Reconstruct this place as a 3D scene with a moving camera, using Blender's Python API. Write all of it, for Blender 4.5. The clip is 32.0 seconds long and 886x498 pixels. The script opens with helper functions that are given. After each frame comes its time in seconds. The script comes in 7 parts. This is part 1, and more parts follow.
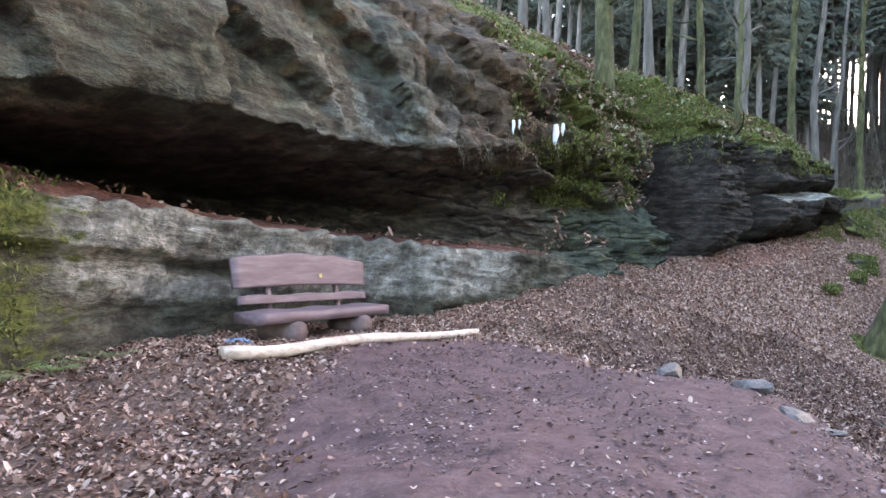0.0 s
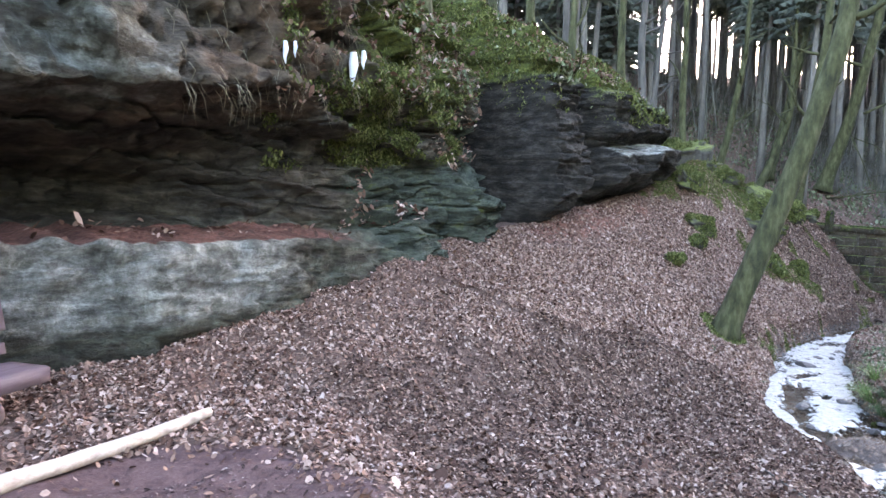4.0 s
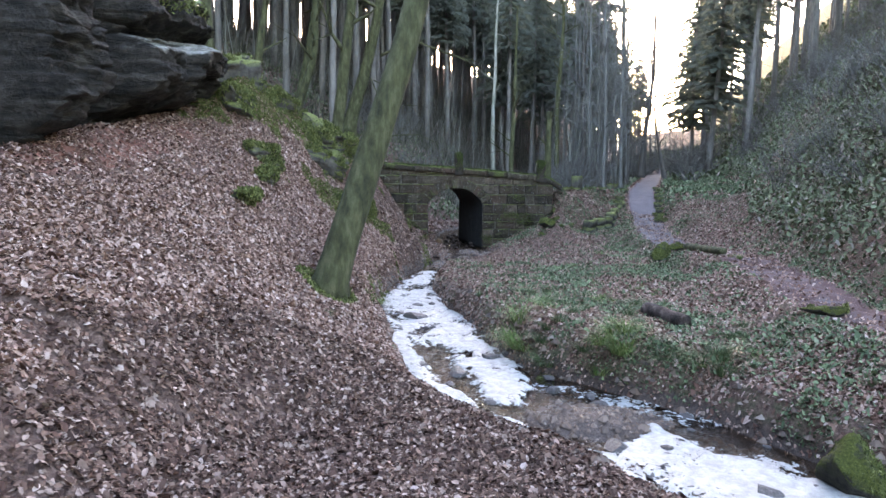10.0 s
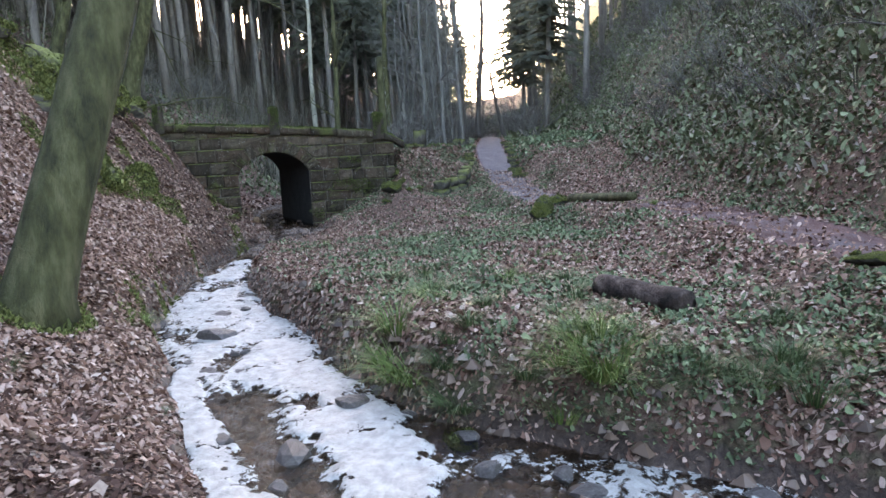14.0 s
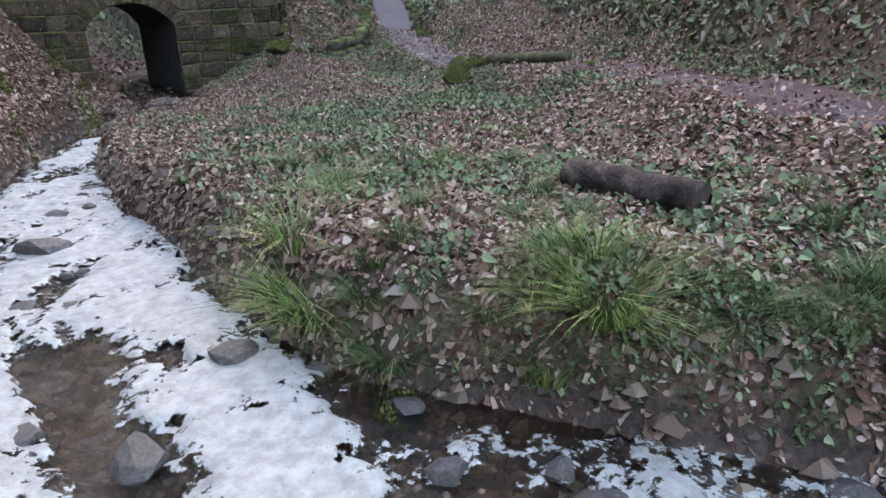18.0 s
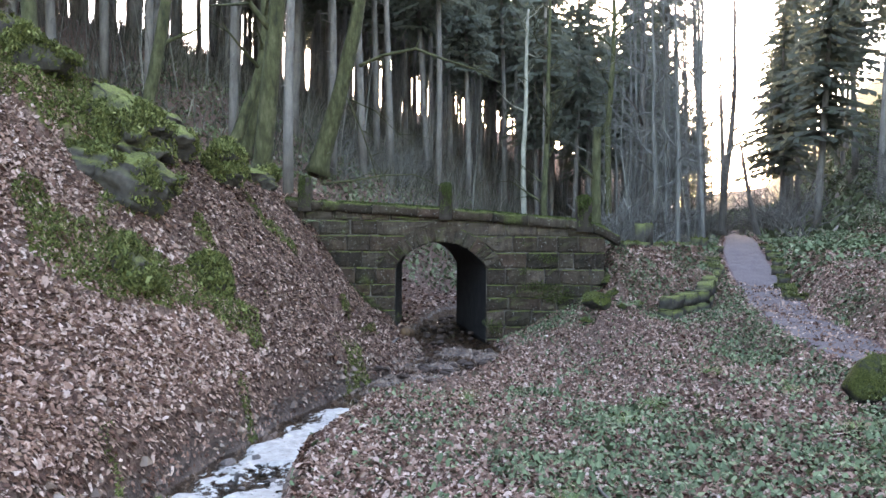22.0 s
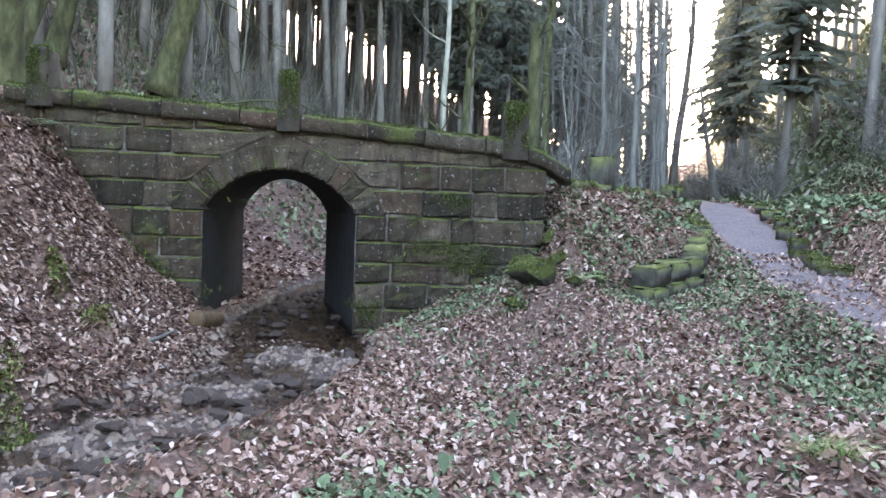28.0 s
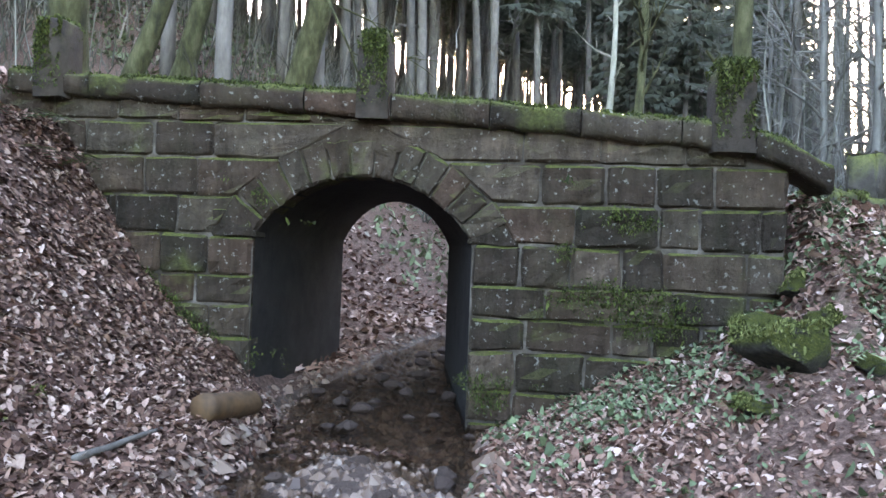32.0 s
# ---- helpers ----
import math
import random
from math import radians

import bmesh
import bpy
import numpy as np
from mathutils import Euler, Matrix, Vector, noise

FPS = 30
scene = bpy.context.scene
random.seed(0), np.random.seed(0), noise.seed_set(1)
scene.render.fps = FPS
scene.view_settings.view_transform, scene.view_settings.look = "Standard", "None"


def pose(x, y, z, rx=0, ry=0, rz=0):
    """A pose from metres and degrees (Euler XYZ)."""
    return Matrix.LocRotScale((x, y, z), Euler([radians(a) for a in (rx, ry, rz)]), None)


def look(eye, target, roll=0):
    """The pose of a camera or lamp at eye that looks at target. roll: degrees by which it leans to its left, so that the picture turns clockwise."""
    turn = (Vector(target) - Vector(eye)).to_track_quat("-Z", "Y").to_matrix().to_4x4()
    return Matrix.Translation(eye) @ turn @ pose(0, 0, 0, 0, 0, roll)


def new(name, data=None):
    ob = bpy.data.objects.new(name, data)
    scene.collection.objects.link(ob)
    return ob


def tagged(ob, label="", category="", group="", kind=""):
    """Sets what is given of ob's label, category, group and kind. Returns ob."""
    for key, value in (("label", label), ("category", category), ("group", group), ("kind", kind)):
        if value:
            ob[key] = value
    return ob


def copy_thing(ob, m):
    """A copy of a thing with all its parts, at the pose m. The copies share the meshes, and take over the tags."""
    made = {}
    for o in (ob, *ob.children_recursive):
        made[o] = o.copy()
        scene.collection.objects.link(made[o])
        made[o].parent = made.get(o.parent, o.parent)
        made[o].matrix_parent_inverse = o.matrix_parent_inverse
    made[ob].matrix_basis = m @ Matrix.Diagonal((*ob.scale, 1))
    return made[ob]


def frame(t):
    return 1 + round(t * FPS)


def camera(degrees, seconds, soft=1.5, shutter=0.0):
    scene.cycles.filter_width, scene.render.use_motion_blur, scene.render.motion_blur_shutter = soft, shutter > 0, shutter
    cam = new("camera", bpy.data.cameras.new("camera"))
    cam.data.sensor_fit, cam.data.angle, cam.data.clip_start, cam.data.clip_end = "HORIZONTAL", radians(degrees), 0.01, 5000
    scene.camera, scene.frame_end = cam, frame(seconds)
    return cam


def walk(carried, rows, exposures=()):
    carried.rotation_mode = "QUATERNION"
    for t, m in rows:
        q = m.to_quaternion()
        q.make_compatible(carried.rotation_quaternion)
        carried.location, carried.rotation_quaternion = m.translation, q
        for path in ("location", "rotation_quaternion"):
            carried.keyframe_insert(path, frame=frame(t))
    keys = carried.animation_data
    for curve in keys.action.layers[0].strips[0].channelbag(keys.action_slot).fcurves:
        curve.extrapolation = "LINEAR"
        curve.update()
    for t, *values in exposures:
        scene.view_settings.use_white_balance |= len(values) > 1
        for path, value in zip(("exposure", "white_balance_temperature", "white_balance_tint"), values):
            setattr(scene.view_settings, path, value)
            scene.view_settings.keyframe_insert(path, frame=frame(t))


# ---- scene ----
cam = camera(65.45, 32.0)

# seconds, place of the eye, heading to the left of +y, tilt up and lean, in degrees
PATH = [
    (0.0, -2.749, -1.795, 0.194, -14.62, 0.49, 2.50),
    (0.5, -2.488, -1.011, 0.268, -17.11, -0.05, 2.45),
    (1.0, -2.264, -0.377, 0.418, -19.02, -1.13, 3.01),
    (1.5, -2.032, 0.189, 0.541, -22.41, -1.99, 2.93),
    (2.0, -1.710, 0.695, 0.661, -26.23, -2.65, 2.85),
    (2.5, -1.494, 1.022, 0.789, -28.37, -3.12, 3.33),
    (4.5, -0.370, 2.850, 1.001, -31.42, -5.00, 0.31),
    (5.0, -0.199, 3.251, 1.001, -34.70, -6.19, -0.06),
    (5.5, -0.080, 3.580, 0.920, -36.69, -7.08, 0.78),
    (6.0, 0.150, 3.980, 0.800, -40.45, -6.64, -0.64),
    (6.5, 0.520, 4.420, 0.620, -46.05, -6.75, -0.20),
    (7.0, 1.096, 4.880, 0.476, -50.94, -6.62, -0.47),
    (7.5, 1.274, 5.322, 0.446, -56.43, -6.59, -0.47),
    (8.0, 1.475, 5.775, 0.323, -61.57, -6.24, -1.38),
    (8.5, 1.811, 6.108, 0.248, -64.81, -6.93, -2.11),
    (9.0, 1.960, 6.446, 0.221, -68.22, -7.91, -1.60),
    (9.5, 2.129, 6.701, 0.165, -70.72, -7.27, -0.41),
    (10.0, 2.543, 6.787, 0.155, -69.79, -6.33, 0.68),
    (10.5, 2.927, 7.114, -0.022, -69.66, -4.66, 0.37),
    (11.0, 3.307, 7.413, -0.128, -70.88, -3.71, -0.56),
    (11.5, 3.882, 7.543, -0.145, -72.49, -4.23, -0.45),
    (12.0, 4.553, 7.699, -0.294, -76.00, -3.79, -1.70),
    (12.5, 5.229, 7.813, -0.401, -78.89, -2.92, -1.71),
    (13.0, 5.805, 7.955, -0.452, -80.71, -2.33, -1.11),
    (13.5, 6.336, 8.050, -0.455, -82.76, -3.78, -2.87),
    (14.0, 6.864, 8.162, -0.538, -83.77, -8.24, -2.91),
    (14.5, 7.419, 8.184, -0.567, -82.11, -14.69, -2.90),
    (16.5, 7.977, 8.592, -0.593, -89.22, -19.82, -2.44),
    (17.0, 8.213, 8.483, -0.685, -92.73, -20.28, -3.49),
    (17.5, 8.420, 8.410, -0.733, -92.21, -21.49, -3.54),
    (18.0, 8.603, 8.463, -0.733, -92.06, -19.43, -2.40),
    (18.5, 8.989, 8.438, -0.834, -91.89, -12.21, 1.21),
    (19.0, 9.677, 8.331, -0.726, -84.95, -9.37, 1.70),
    (19.5, 10.009, 8.323, -0.666, -79.85, -7.39, 1.73),
    (20.0, 10.600, 8.368, -0.819, -77.44, -3.22, 2.40),
    (20.5, 11.281, 8.457, -0.539, -71.20, -2.63, 1.77),
    (21.0, 11.453, 8.544, -0.378, -65.97, -1.49, 1.96),
    (21.5, 11.790, 8.690, -0.325, -65.04, -0.26, 1.12),
    (22.0, 12.390, 8.798, -0.366, -65.73, -0.67, 0.44),
    (22.5, 12.953, 8.912, -0.299, -66.19, -2.02, 2.48),
    (23.0, 13.549, 9.090, -0.414, -68.02, -1.00, 2.49),
    (23.5, 14.155, 9.150, -0.549, -69.50, -0.44, 0.97),
    (24.0, 14.705, 9.259, -0.644, -68.46, -1.33, 0.29),
    (24.5, 15.174, 9.592, -0.602, -68.01, -1.77, 0.17),
    (26.5, 16.763, 10.331, -0.588, -68.96, -4.56, -0.29),
    (27.0, 17.113, 10.261, -0.782, -70.28, -3.42, -0.64),
    (27.5, 17.618, 10.242, -0.866, -70.14, -2.21, -0.17),
    (28.0, 17.988, 10.060, -0.905, -71.65, -2.84, 2.04),
    (28.5, 18.364, 9.999, -0.937, -75.35, -3.81, 2.15),
    (29.0, 18.752, 9.914, -0.873, -74.49, -3.69, 3.21),
    (29.5, 19.345, 10.146, -0.927, -68.19, -1.37, 3.58),
    (30.0, 19.783, 10.585, -0.889, -64.33, -0.70, 2.06),
    (30.5, 20.104, 10.733, -1.020, -62.88, 0.08, 0.36),
    (31.0, 20.553, 10.786, -1.098, -61.14, -0.35, 0.34),
    (31.5, 20.847, 10.821, -1.155, -58.84, 0.35, 1.78),
    (32.0, 21.090, 11.115, -1.025, -58.12, 0.28, 2.12),
]


def heading(x, y, z, yaw, tilt, lean):
    a, b = radians(yaw), radians(tilt)
    way = Vector((-math.sin(a) * math.cos(b), math.cos(a) * math.cos(b), math.sin(b)))
    return look((x, y, z), Vector((x, y, z)) + way, lean)


walk(cam, [(row[0], heading(*row[1:])) for row in PATH], exposures=[(0.0, 4.38, 6700, 24), (2.5, 4.48, 6700, 24), (5.5, 4.6, 6480, 24), (9.0, 4.42, 6600, 24), (11.0, 4.27, 6700, 24), (14.0, 4.22, 6950, 24), (17.0, 4.16, 7480, 24), (21.0, 4.38, 7050, 24), (24.0, 4.71, 6850, 24), (28.0, 4.98, 7000, 24), (32.0, 5.1, 7040, 24)])

# ---- sky and sun: a low winter sun behind the wooded ridge, hazy sky ----
SUN_YAW, SUN_UP = radians(-72.0), radians(10.0)
world = bpy.data.worlds.new("sky")
scene.world = world
world.use_nodes = True
wn = world.node_tree
sky = wn.nodes.new("ShaderNodeTexSky")
sky.sky_type, sky.sun_disc = "NISHITA", False
sky.sun_elevation, sky.sun_rotation = SUN_UP, radians(72.0)
sky.air_density, sky.dust_density, sky.ozone_density = 1.0, 2.0, 1.0
wn.nodes["Background"].inputs["Strength"].default_value = 0.15
wn.links.new(sky.outputs[0], wn.nodes["Background"].inputs["Color"])

sun_way = Vector((-math.sin(SUN_YAW) * math.cos(SUN_UP), math.cos(SUN_YAW) * math.cos(SUN_UP), math.sin(SUN_UP)))
sun_lamp = bpy.data.lights.new("sun", "SUN")
sun_lamp.energy, sun_lamp.angle, sun_lamp.color = 0.1, radians(10), (1.0, 0.93, 0.82)
sun = new("sun", sun_lamp)
sun.matrix_world = look(sun_way * 60, (0, 0, 0))

# ---- tools ----
RNG = np.random.default_rng(7)


def lattice(ix, iy, iz, seed):
    h = (ix * 374761393 + iy * 668265263 + iz * 2147483647 + seed * 974634777) & 0xFFFFFFFF
    h = ((h ^ (h >> 13)) * 1274126177) & 0xFFFFFFFF
    h = (h ^ (h >> 16)) & 0xFFFF
    return h / 65535.0


def vnoise(x, y, z=0.0, seed=0):
    """Smooth noise from 0 to 1 over arrays."""
    x, y, z = np.broadcast_arrays(np.asarray(x, float), np.asarray(y, float), np.asarray(z, float))
    ix, iy, iz = (np.floor(v).astype(np.int64) for v in (x, y, z))
    fx, fy, fz = x - ix, y - iy, z - iz
    fx, fy, fz = (v * v * (3 - 2 * v) for v in (fx, fy, fz))
    out = 0
    for a in (0, 1):
        for b in (0, 1):
            for c in (0, 1):
                w = (fx if a else 1 - fx) * (fy if b else 1 - fy) * (fz if c else 1 - fz)
                out = out + w * lattice(ix + a, iy + b, iz + c, seed)
    return out


def fnoise(x, y, z=0.0, seed=0, octaves=4):
    """Fractal noise, about -1 to 1."""
    out, amp, f = 0, 1.0, 1.0
    for k in range(octaves):
        out = out + amp * (2 * vnoise(np.asarray(x) * f, np.asarray(y) * f, np.asarray(z) * f, seed + k) - 1)
        amp, f = amp * 0.5, f * 2.03
    return out


def smooth(a, b, v):
    t = np.clip((v - a) / (b - a), 0, 1)
    return t * t * (3 - 2 * t)


def nearest(line, x, y):
    """Distance to a polyline of (x, y, ...), which side (+ left), its other columns there, and the run along it."""
    line = np.array(line, float)
    x, y = np.asarray(x, float), np.asarray(y, float)
    best = np.full(x.shape, 1e9)
    side, along = np.zeros(x.shape), np.zeros(x.shape)
    cols = [np.zeros(x.shape) for _ in range(line.shape[1] - 2)]
    run = 0.0
    for p, q in zip(line[:-1], line[1:]):
        d = q[:2] - p[:2]
        n = np.hypot(*d)
        t = np.clip(((x - p[0]) * d[0] + (y - p[1]) * d[1]) / n**2, 0, 1)
        ex, ey = x - p[0] - t * d[0], y - p[1] - t * d[1]
        r = np.hypot(ex, ey)
        on = r < best
        best = np.where(on, r, best)
        side = np.where(on, np.sign(d[0] * (y - p[1]) - d[1] * (x - p[0])), side)
        along = np.where(on, run + t * n, along)
        for k in range(len(cols)):
            cols[k] = np.where(on, p[2 + k] + t * (q[2 + k] - p[2 + k]), cols[k])
        run += n
    return best, side, cols, along


def mesh_of(name, verts, faces, uniform=0, smooth_shade=True):
    """A mesh from arrays; faces is an array of triangles or quads."""
    verts, faces = np.asarray(verts, np.float32), np.asarray(faces, np.int32)
    me = bpy.data.meshes.new(name)
    k = faces.shape[1]
    me.vertices.add(len(verts))
    me.vertices.foreach_set("co", verts.ravel())
    me.loops.add(faces.size)
    me.loops.foreach_set("vertex_index", faces.ravel())
    me.polygons.add(len(faces))
    me.polygons.foreach_set("loop_start", np.arange(0, faces.size, k, dtype=np.int32))
    me.polygons.foreach_set("use_smooth", np.full(len(faces), smooth_shade))
    me.update(calc_edges=True)
    me.validate()
    return me


def solid(name, verts, faces, material, parent=None, label="", smooth_shade=True):
    me = mesh_of(name, verts, faces, smooth_shade=smooth_shade)
    me.materials.append(material)
    ob = new(name, me)
    if parent:
        ob.parent = parent
    if label:
        ob["label"] = label
    return ob


def part(name, bm, material, parent=None, label="", smooth_shade=False):
    me = bpy.data.meshes.new(name)
    bm.to_mesh(me)
    bm.free()
    me.materials.append(material)
    if smooth_shade:
        me.polygons.foreach_set("use_smooth", [True] * len(me.polygons))
    ob = new(name, me)
    if parent:
        ob.parent = parent
    if label:
        ob["label"] = label
    return ob


def empty(name, place=(0, 0, 0), turn=0.0):
    ob = new(name)
    ob.matrix_world = pose(*place, 0, 0, turn)
    return ob


def grid_faces(nu, nv, wrap=False):
    i, j = np.meshgrid(np.arange(nu if wrap else nu - 1), np.arange(nv - 1), indexing="ij")
    a, b = i * nv + j, ((i + 1) % nu) * nv + j
    return np.stack([a, b, b + 1, a + 1], -1).reshape(-1, 4)


def tube(path, radii, sides=8, seed=0, rough=0.0):
    """A closed, tapered, bent tube: vertices and quads."""
    path = np.asarray(path, float)
    tang = np.gradient(path, axis=0)
    tang /= np.linalg.norm(tang, axis=1, keepdims=True) + 1e-9
    ref = np.where(np.abs(tang[:, 2:3]) > 0.9, [[1.0, 0, 0]], [[0, 0, 1.0]])
    a = np.cross(tang, ref)
    a /= np.linalg.norm(a, axis=1, keepdims=True)
    b = np.cross(tang, a)
    th = np.arange(sides) * 2 * np.pi / sides
    r = np.asarray(radii, float)[None, :, None]
    if rough:
        r = r * (1 + rough * fnoise(th[:, None] * 1.3, np.arange(len(path))[None] * 0.7, seed * 3.1, seed)[..., None])
    v = path[None] + r * (np.cos(th)[:, None, None] * a[None] + np.sin(th)[:, None, None] * b[None])
    n = len(path)
    f = grid_faces(sides, n, True)
    v = np.concatenate([v.reshape(-1, 3), path[:1], path[-1:]])
    k = np.arange(sides)
    lo = np.stack([np.full(sides, sides * n), ((k + 1) % sides) * n, k * n, k * n], 1)
    hi = np.stack([np.full(sides, sides * n + 1), k * n + n - 1, ((k + 1) % sides) * n + n - 1, ((k + 1) % sides) * n + n - 1], 1)
    return v, f, lo[:, :3], hi[:, :3]


def joined(pieces):
    """Stack (verts, quads, tris...) pieces into one vertex array and one triangle array."""
    vs, fs, base = [], [], 0
    for v, *faces in pieces:
        for f in faces:
            f = np.asarray(f)
            if f.size == 0:
                continue
            if f.shape[1] == 4:
                f = np.concatenate([f[:, [0, 1, 2]], f[:, [0, 2, 3]]])
            fs.append(f + base)
        vs.append(v)
        base += len(v)
    return np.concatenate(vs), np.concatenate(fs)

# ---- materials ----
def ramp(nt, fac, stops):
    n = nt.nodes.new("ShaderNodeValToRGB")
    e = n.color_ramp.elements
    while len(e) < len(stops):
        e.new(0.5)
    for k, (p, c) in zip(e, stops):
        k.position, k.color = p, (*c, 1)
    nt.links.new(fac, n.inputs[0])
    return n.outputs[0]


def noise_node(nt, scale, detail=6.0, rough=0.6, stretch=None, where="Object"):
    co = nt.nodes.new("ShaderNodeTexCoord").outputs[where]
    if stretch:
        mp = nt.nodes.new("ShaderNodeMapping")
        mp.inputs["Scale"].default_value = stretch
        nt.links.new(co, mp.inputs[0])
        co = mp.outputs[0]
    n = nt.nodes.new("ShaderNodeTexNoise")
    n.inputs["Scale"].default_value, n.inputs["Detail"].default_value, n.inputs["Roughness"].default_value = scale, detail, rough
    nt.links.new(co, n.inputs["Vector"])
    return n.outputs["Fac"]


def mixc(nt, fac, a, b, blend="MIX"):
    n = nt.nodes.new("ShaderNodeMix")
    n.data_type, n.blend_type = "RGBA", blend
    for sock, v in ((n.inputs["Factor"], fac), (n.inputs["A"], a), (n.inputs["B"], b)):
        if isinstance(v, (int, float)):
            sock.default_value = v
        elif isinstance(v, tuple):
            sock.default_value = (*v, 1)
        else:
            nt.links.new(v, sock)
    return n.outputs["Result"]


def math_node(nt, op, a, b=0.0, clamp=False):
    n = nt.nodes.new("ShaderNodeMath")
    n.operation, n.use_clamp = op, clamp
    for sock, v in zip(n.inputs, (a, b)):
        if isinstance(v, (int, float)):
            sock.default_value = v
        else:
            nt.links.new(v, sock)
    return n.outputs[0]


def map_range(nt, v, a, b):
    n = nt.nodes.new("ShaderNodeMapRange")
    n.inputs["From Min"].default_value, n.inputs["From Max"].default_value = a, b
    nt.links.new(v, n.inputs["Value"])
    return n.outputs["Result"]


def upness(nt, a, b):
    """0 to 1 as the surface turns upward."""
    g = nt.nodes.new("ShaderNodeNewGeometry")
    s = nt.nodes.new("ShaderNodeSeparateXYZ")
    nt.links.new(g.outputs["Normal"], s.inputs[0])
    return map_range(nt, s.outputs["Z"], a, b)


def material(name, rough=0.85, spec=0.3):
    m = bpy.data.materials.new(name)
    m.use_nodes = True
    nt = m.node_tree
    b = nt.nodes["Principled BSDF"]
    b.inputs["Roughness"].default_value = rough
    b.inputs["Specular IOR Level"].default_value = spec
    return m, nt, b


def bump(nt, b, height, strength=0.5, distance=0.02):
    n = nt.nodes.new("ShaderNodeBump")
    n.inputs["Strength"].default_value, n.inputs["Distance"].default_value = strength, distance
    nt.links.new(height, n.inputs["Height"])
    nt.links.new(n.outputs[0], b.inputs["Normal"])


def attr(nt, name):
    n = nt.nodes.new("ShaderNodeAttribute")
    n.attribute_name = name
    return n.outputs["Fac"]


def island(nt):
    return nt.nodes.new("ShaderNodeNewGeometry").outputs["Random Per Island"]


def simple(name, stops, scale=6.0, rough=0.85, bumpy=0.4, bscale=40.0, stretch=None, dist=0.01, moss=0.0, spec=0.3):
    m, nt, b = material(name, rough, spec)
    c = ramp(nt, noise_node(nt, scale, 8, 0.65, stretch), stops)
    if moss:
        mask = math_node(nt, "MULTIPLY", upness(nt, 0.1, 0.8), map_range(nt, noise_node(nt, 2.3, 5), 0.62 - 0.4 * moss, 0.7 - 0.25 * moss), True)
        green = ramp(nt, noise_node(nt, 30, 4), [(0.3, (0.05, 0.058, 0.015)), (0.7, (0.15, 0.165, 0.04))])
        c = mixc(nt, mask, c, green)
    nt.links.new(c, b.inputs["Base Color"])
    bump(nt, b, noise_node(nt, bscale, 6, 0.7, stretch), bumpy, dist)
    return m


MOSS_GREEN = [(0.25, (0.03, 0.038, 0.012)), (0.55, (0.09, 0.105, 0.024)), (0.8, (0.17, 0.185, 0.045))]
MOSS = simple("moss", MOSS_GREEN, 18, 0.95, 0.9, 90, dist=0.015)
BARK_MOSSY = simple("mossy_bark", [(0.32, (0.018, 0.018, 0.009)), (0.5, (0.052, 0.054, 0.022)), (0.7, (0.105, 0.102, 0.052))], 6, 0.95, 1.0, 16, (1, 1, 0.35), 0.035)
BARK = simple("grey_bark", [(0.3, (0.05, 0.045, 0.04)), (0.6, (0.11, 0.1, 0.085)), (0.8, (0.16, 0.15, 0.13))], 5, 0.9, 0.8, 14, (1, 1, 0.25), 0.02)
BARK_DARK = simple("spruce_bark", [(0.3, (0.08, 0.071, 0.061)), (0.7, (0.2, 0.182, 0.157))], 5, 0.9, 0.8, 14, (1, 1, 0.3), 0.02)
BIRCH = simple("pale_bark", [(0.35, (0.16, 0.16, 0.12)), (0.65, (0.32, 0.31, 0.25))], 4, 0.8, 0.4, 20, (1, 1, 0.4), 0.01)
NEEDLES = simple("spruce_needles", [(0.3, (0.07, 0.08, 0.062)), (0.7, (0.13, 0.145, 0.115))], 2, 0.8, 0.0)

nt = NEEDLES.node_tree
through_light, needle_mix = nt.nodes.new("ShaderNodeBsdfTranslucent"), nt.nodes.new("ShaderNodeMixShader")
through_light.inputs["Color"].default_value = (0.12, 0.13, 0.09, 1)
needle_mix.inputs[0].default_value = 0.5
nt.links.new(nt.nodes["Principled BSDF"].outputs[0], needle_mix.inputs[1])
nt.links.new(through_light.outputs[0], needle_mix.inputs[2])
nt.links.new(needle_mix.outputs[0], nt.nodes["Material Output"].inputs["Surface"])


def leaf_material(name, stops, rough=0.7):
    m, nt, b = material(name, rough, 0.18)
    c = ramp(nt, island(nt), stops)
    c = mixc(nt, 0.35, c, ramp(nt, noise_node(nt, 60, 3), [(0.3, (0.25, 0.2, 0.17)), (0.7, (1, 1, 1))]), "MULTIPLY")
    nt.links.new(c, b.inputs["Base Color"])
    return m


LITTER = leaf_material("leaf_litter", [(0.0, (0.05, 0.024, 0.017)), (0.3, (0.14, 0.074, 0.052)), (0.6, (0.27, 0.166, 0.122)), (0.85, (0.41, 0.285, 0.228)), (1.0, (0.52, 0.4, 0.335))], 0.75)
IVY = leaf_material("ivy", [(0.0, (0.06, 0.07, 0.036)), (0.5, (0.13, 0.155, 0.08)), (0.8, (0.21, 0.24, 0.135)), (0.88, (0.2, 0.165, 0.13)), (1.0, (0.31, 0.27, 0.22))], 0.75)
GRASS = leaf_material("grass", [(0.0, (0.05, 0.09, 0.02)), (0.6, (0.11, 0.17, 0.04)), (1.0, (0.26, 0.29, 0.11))], 0.6)


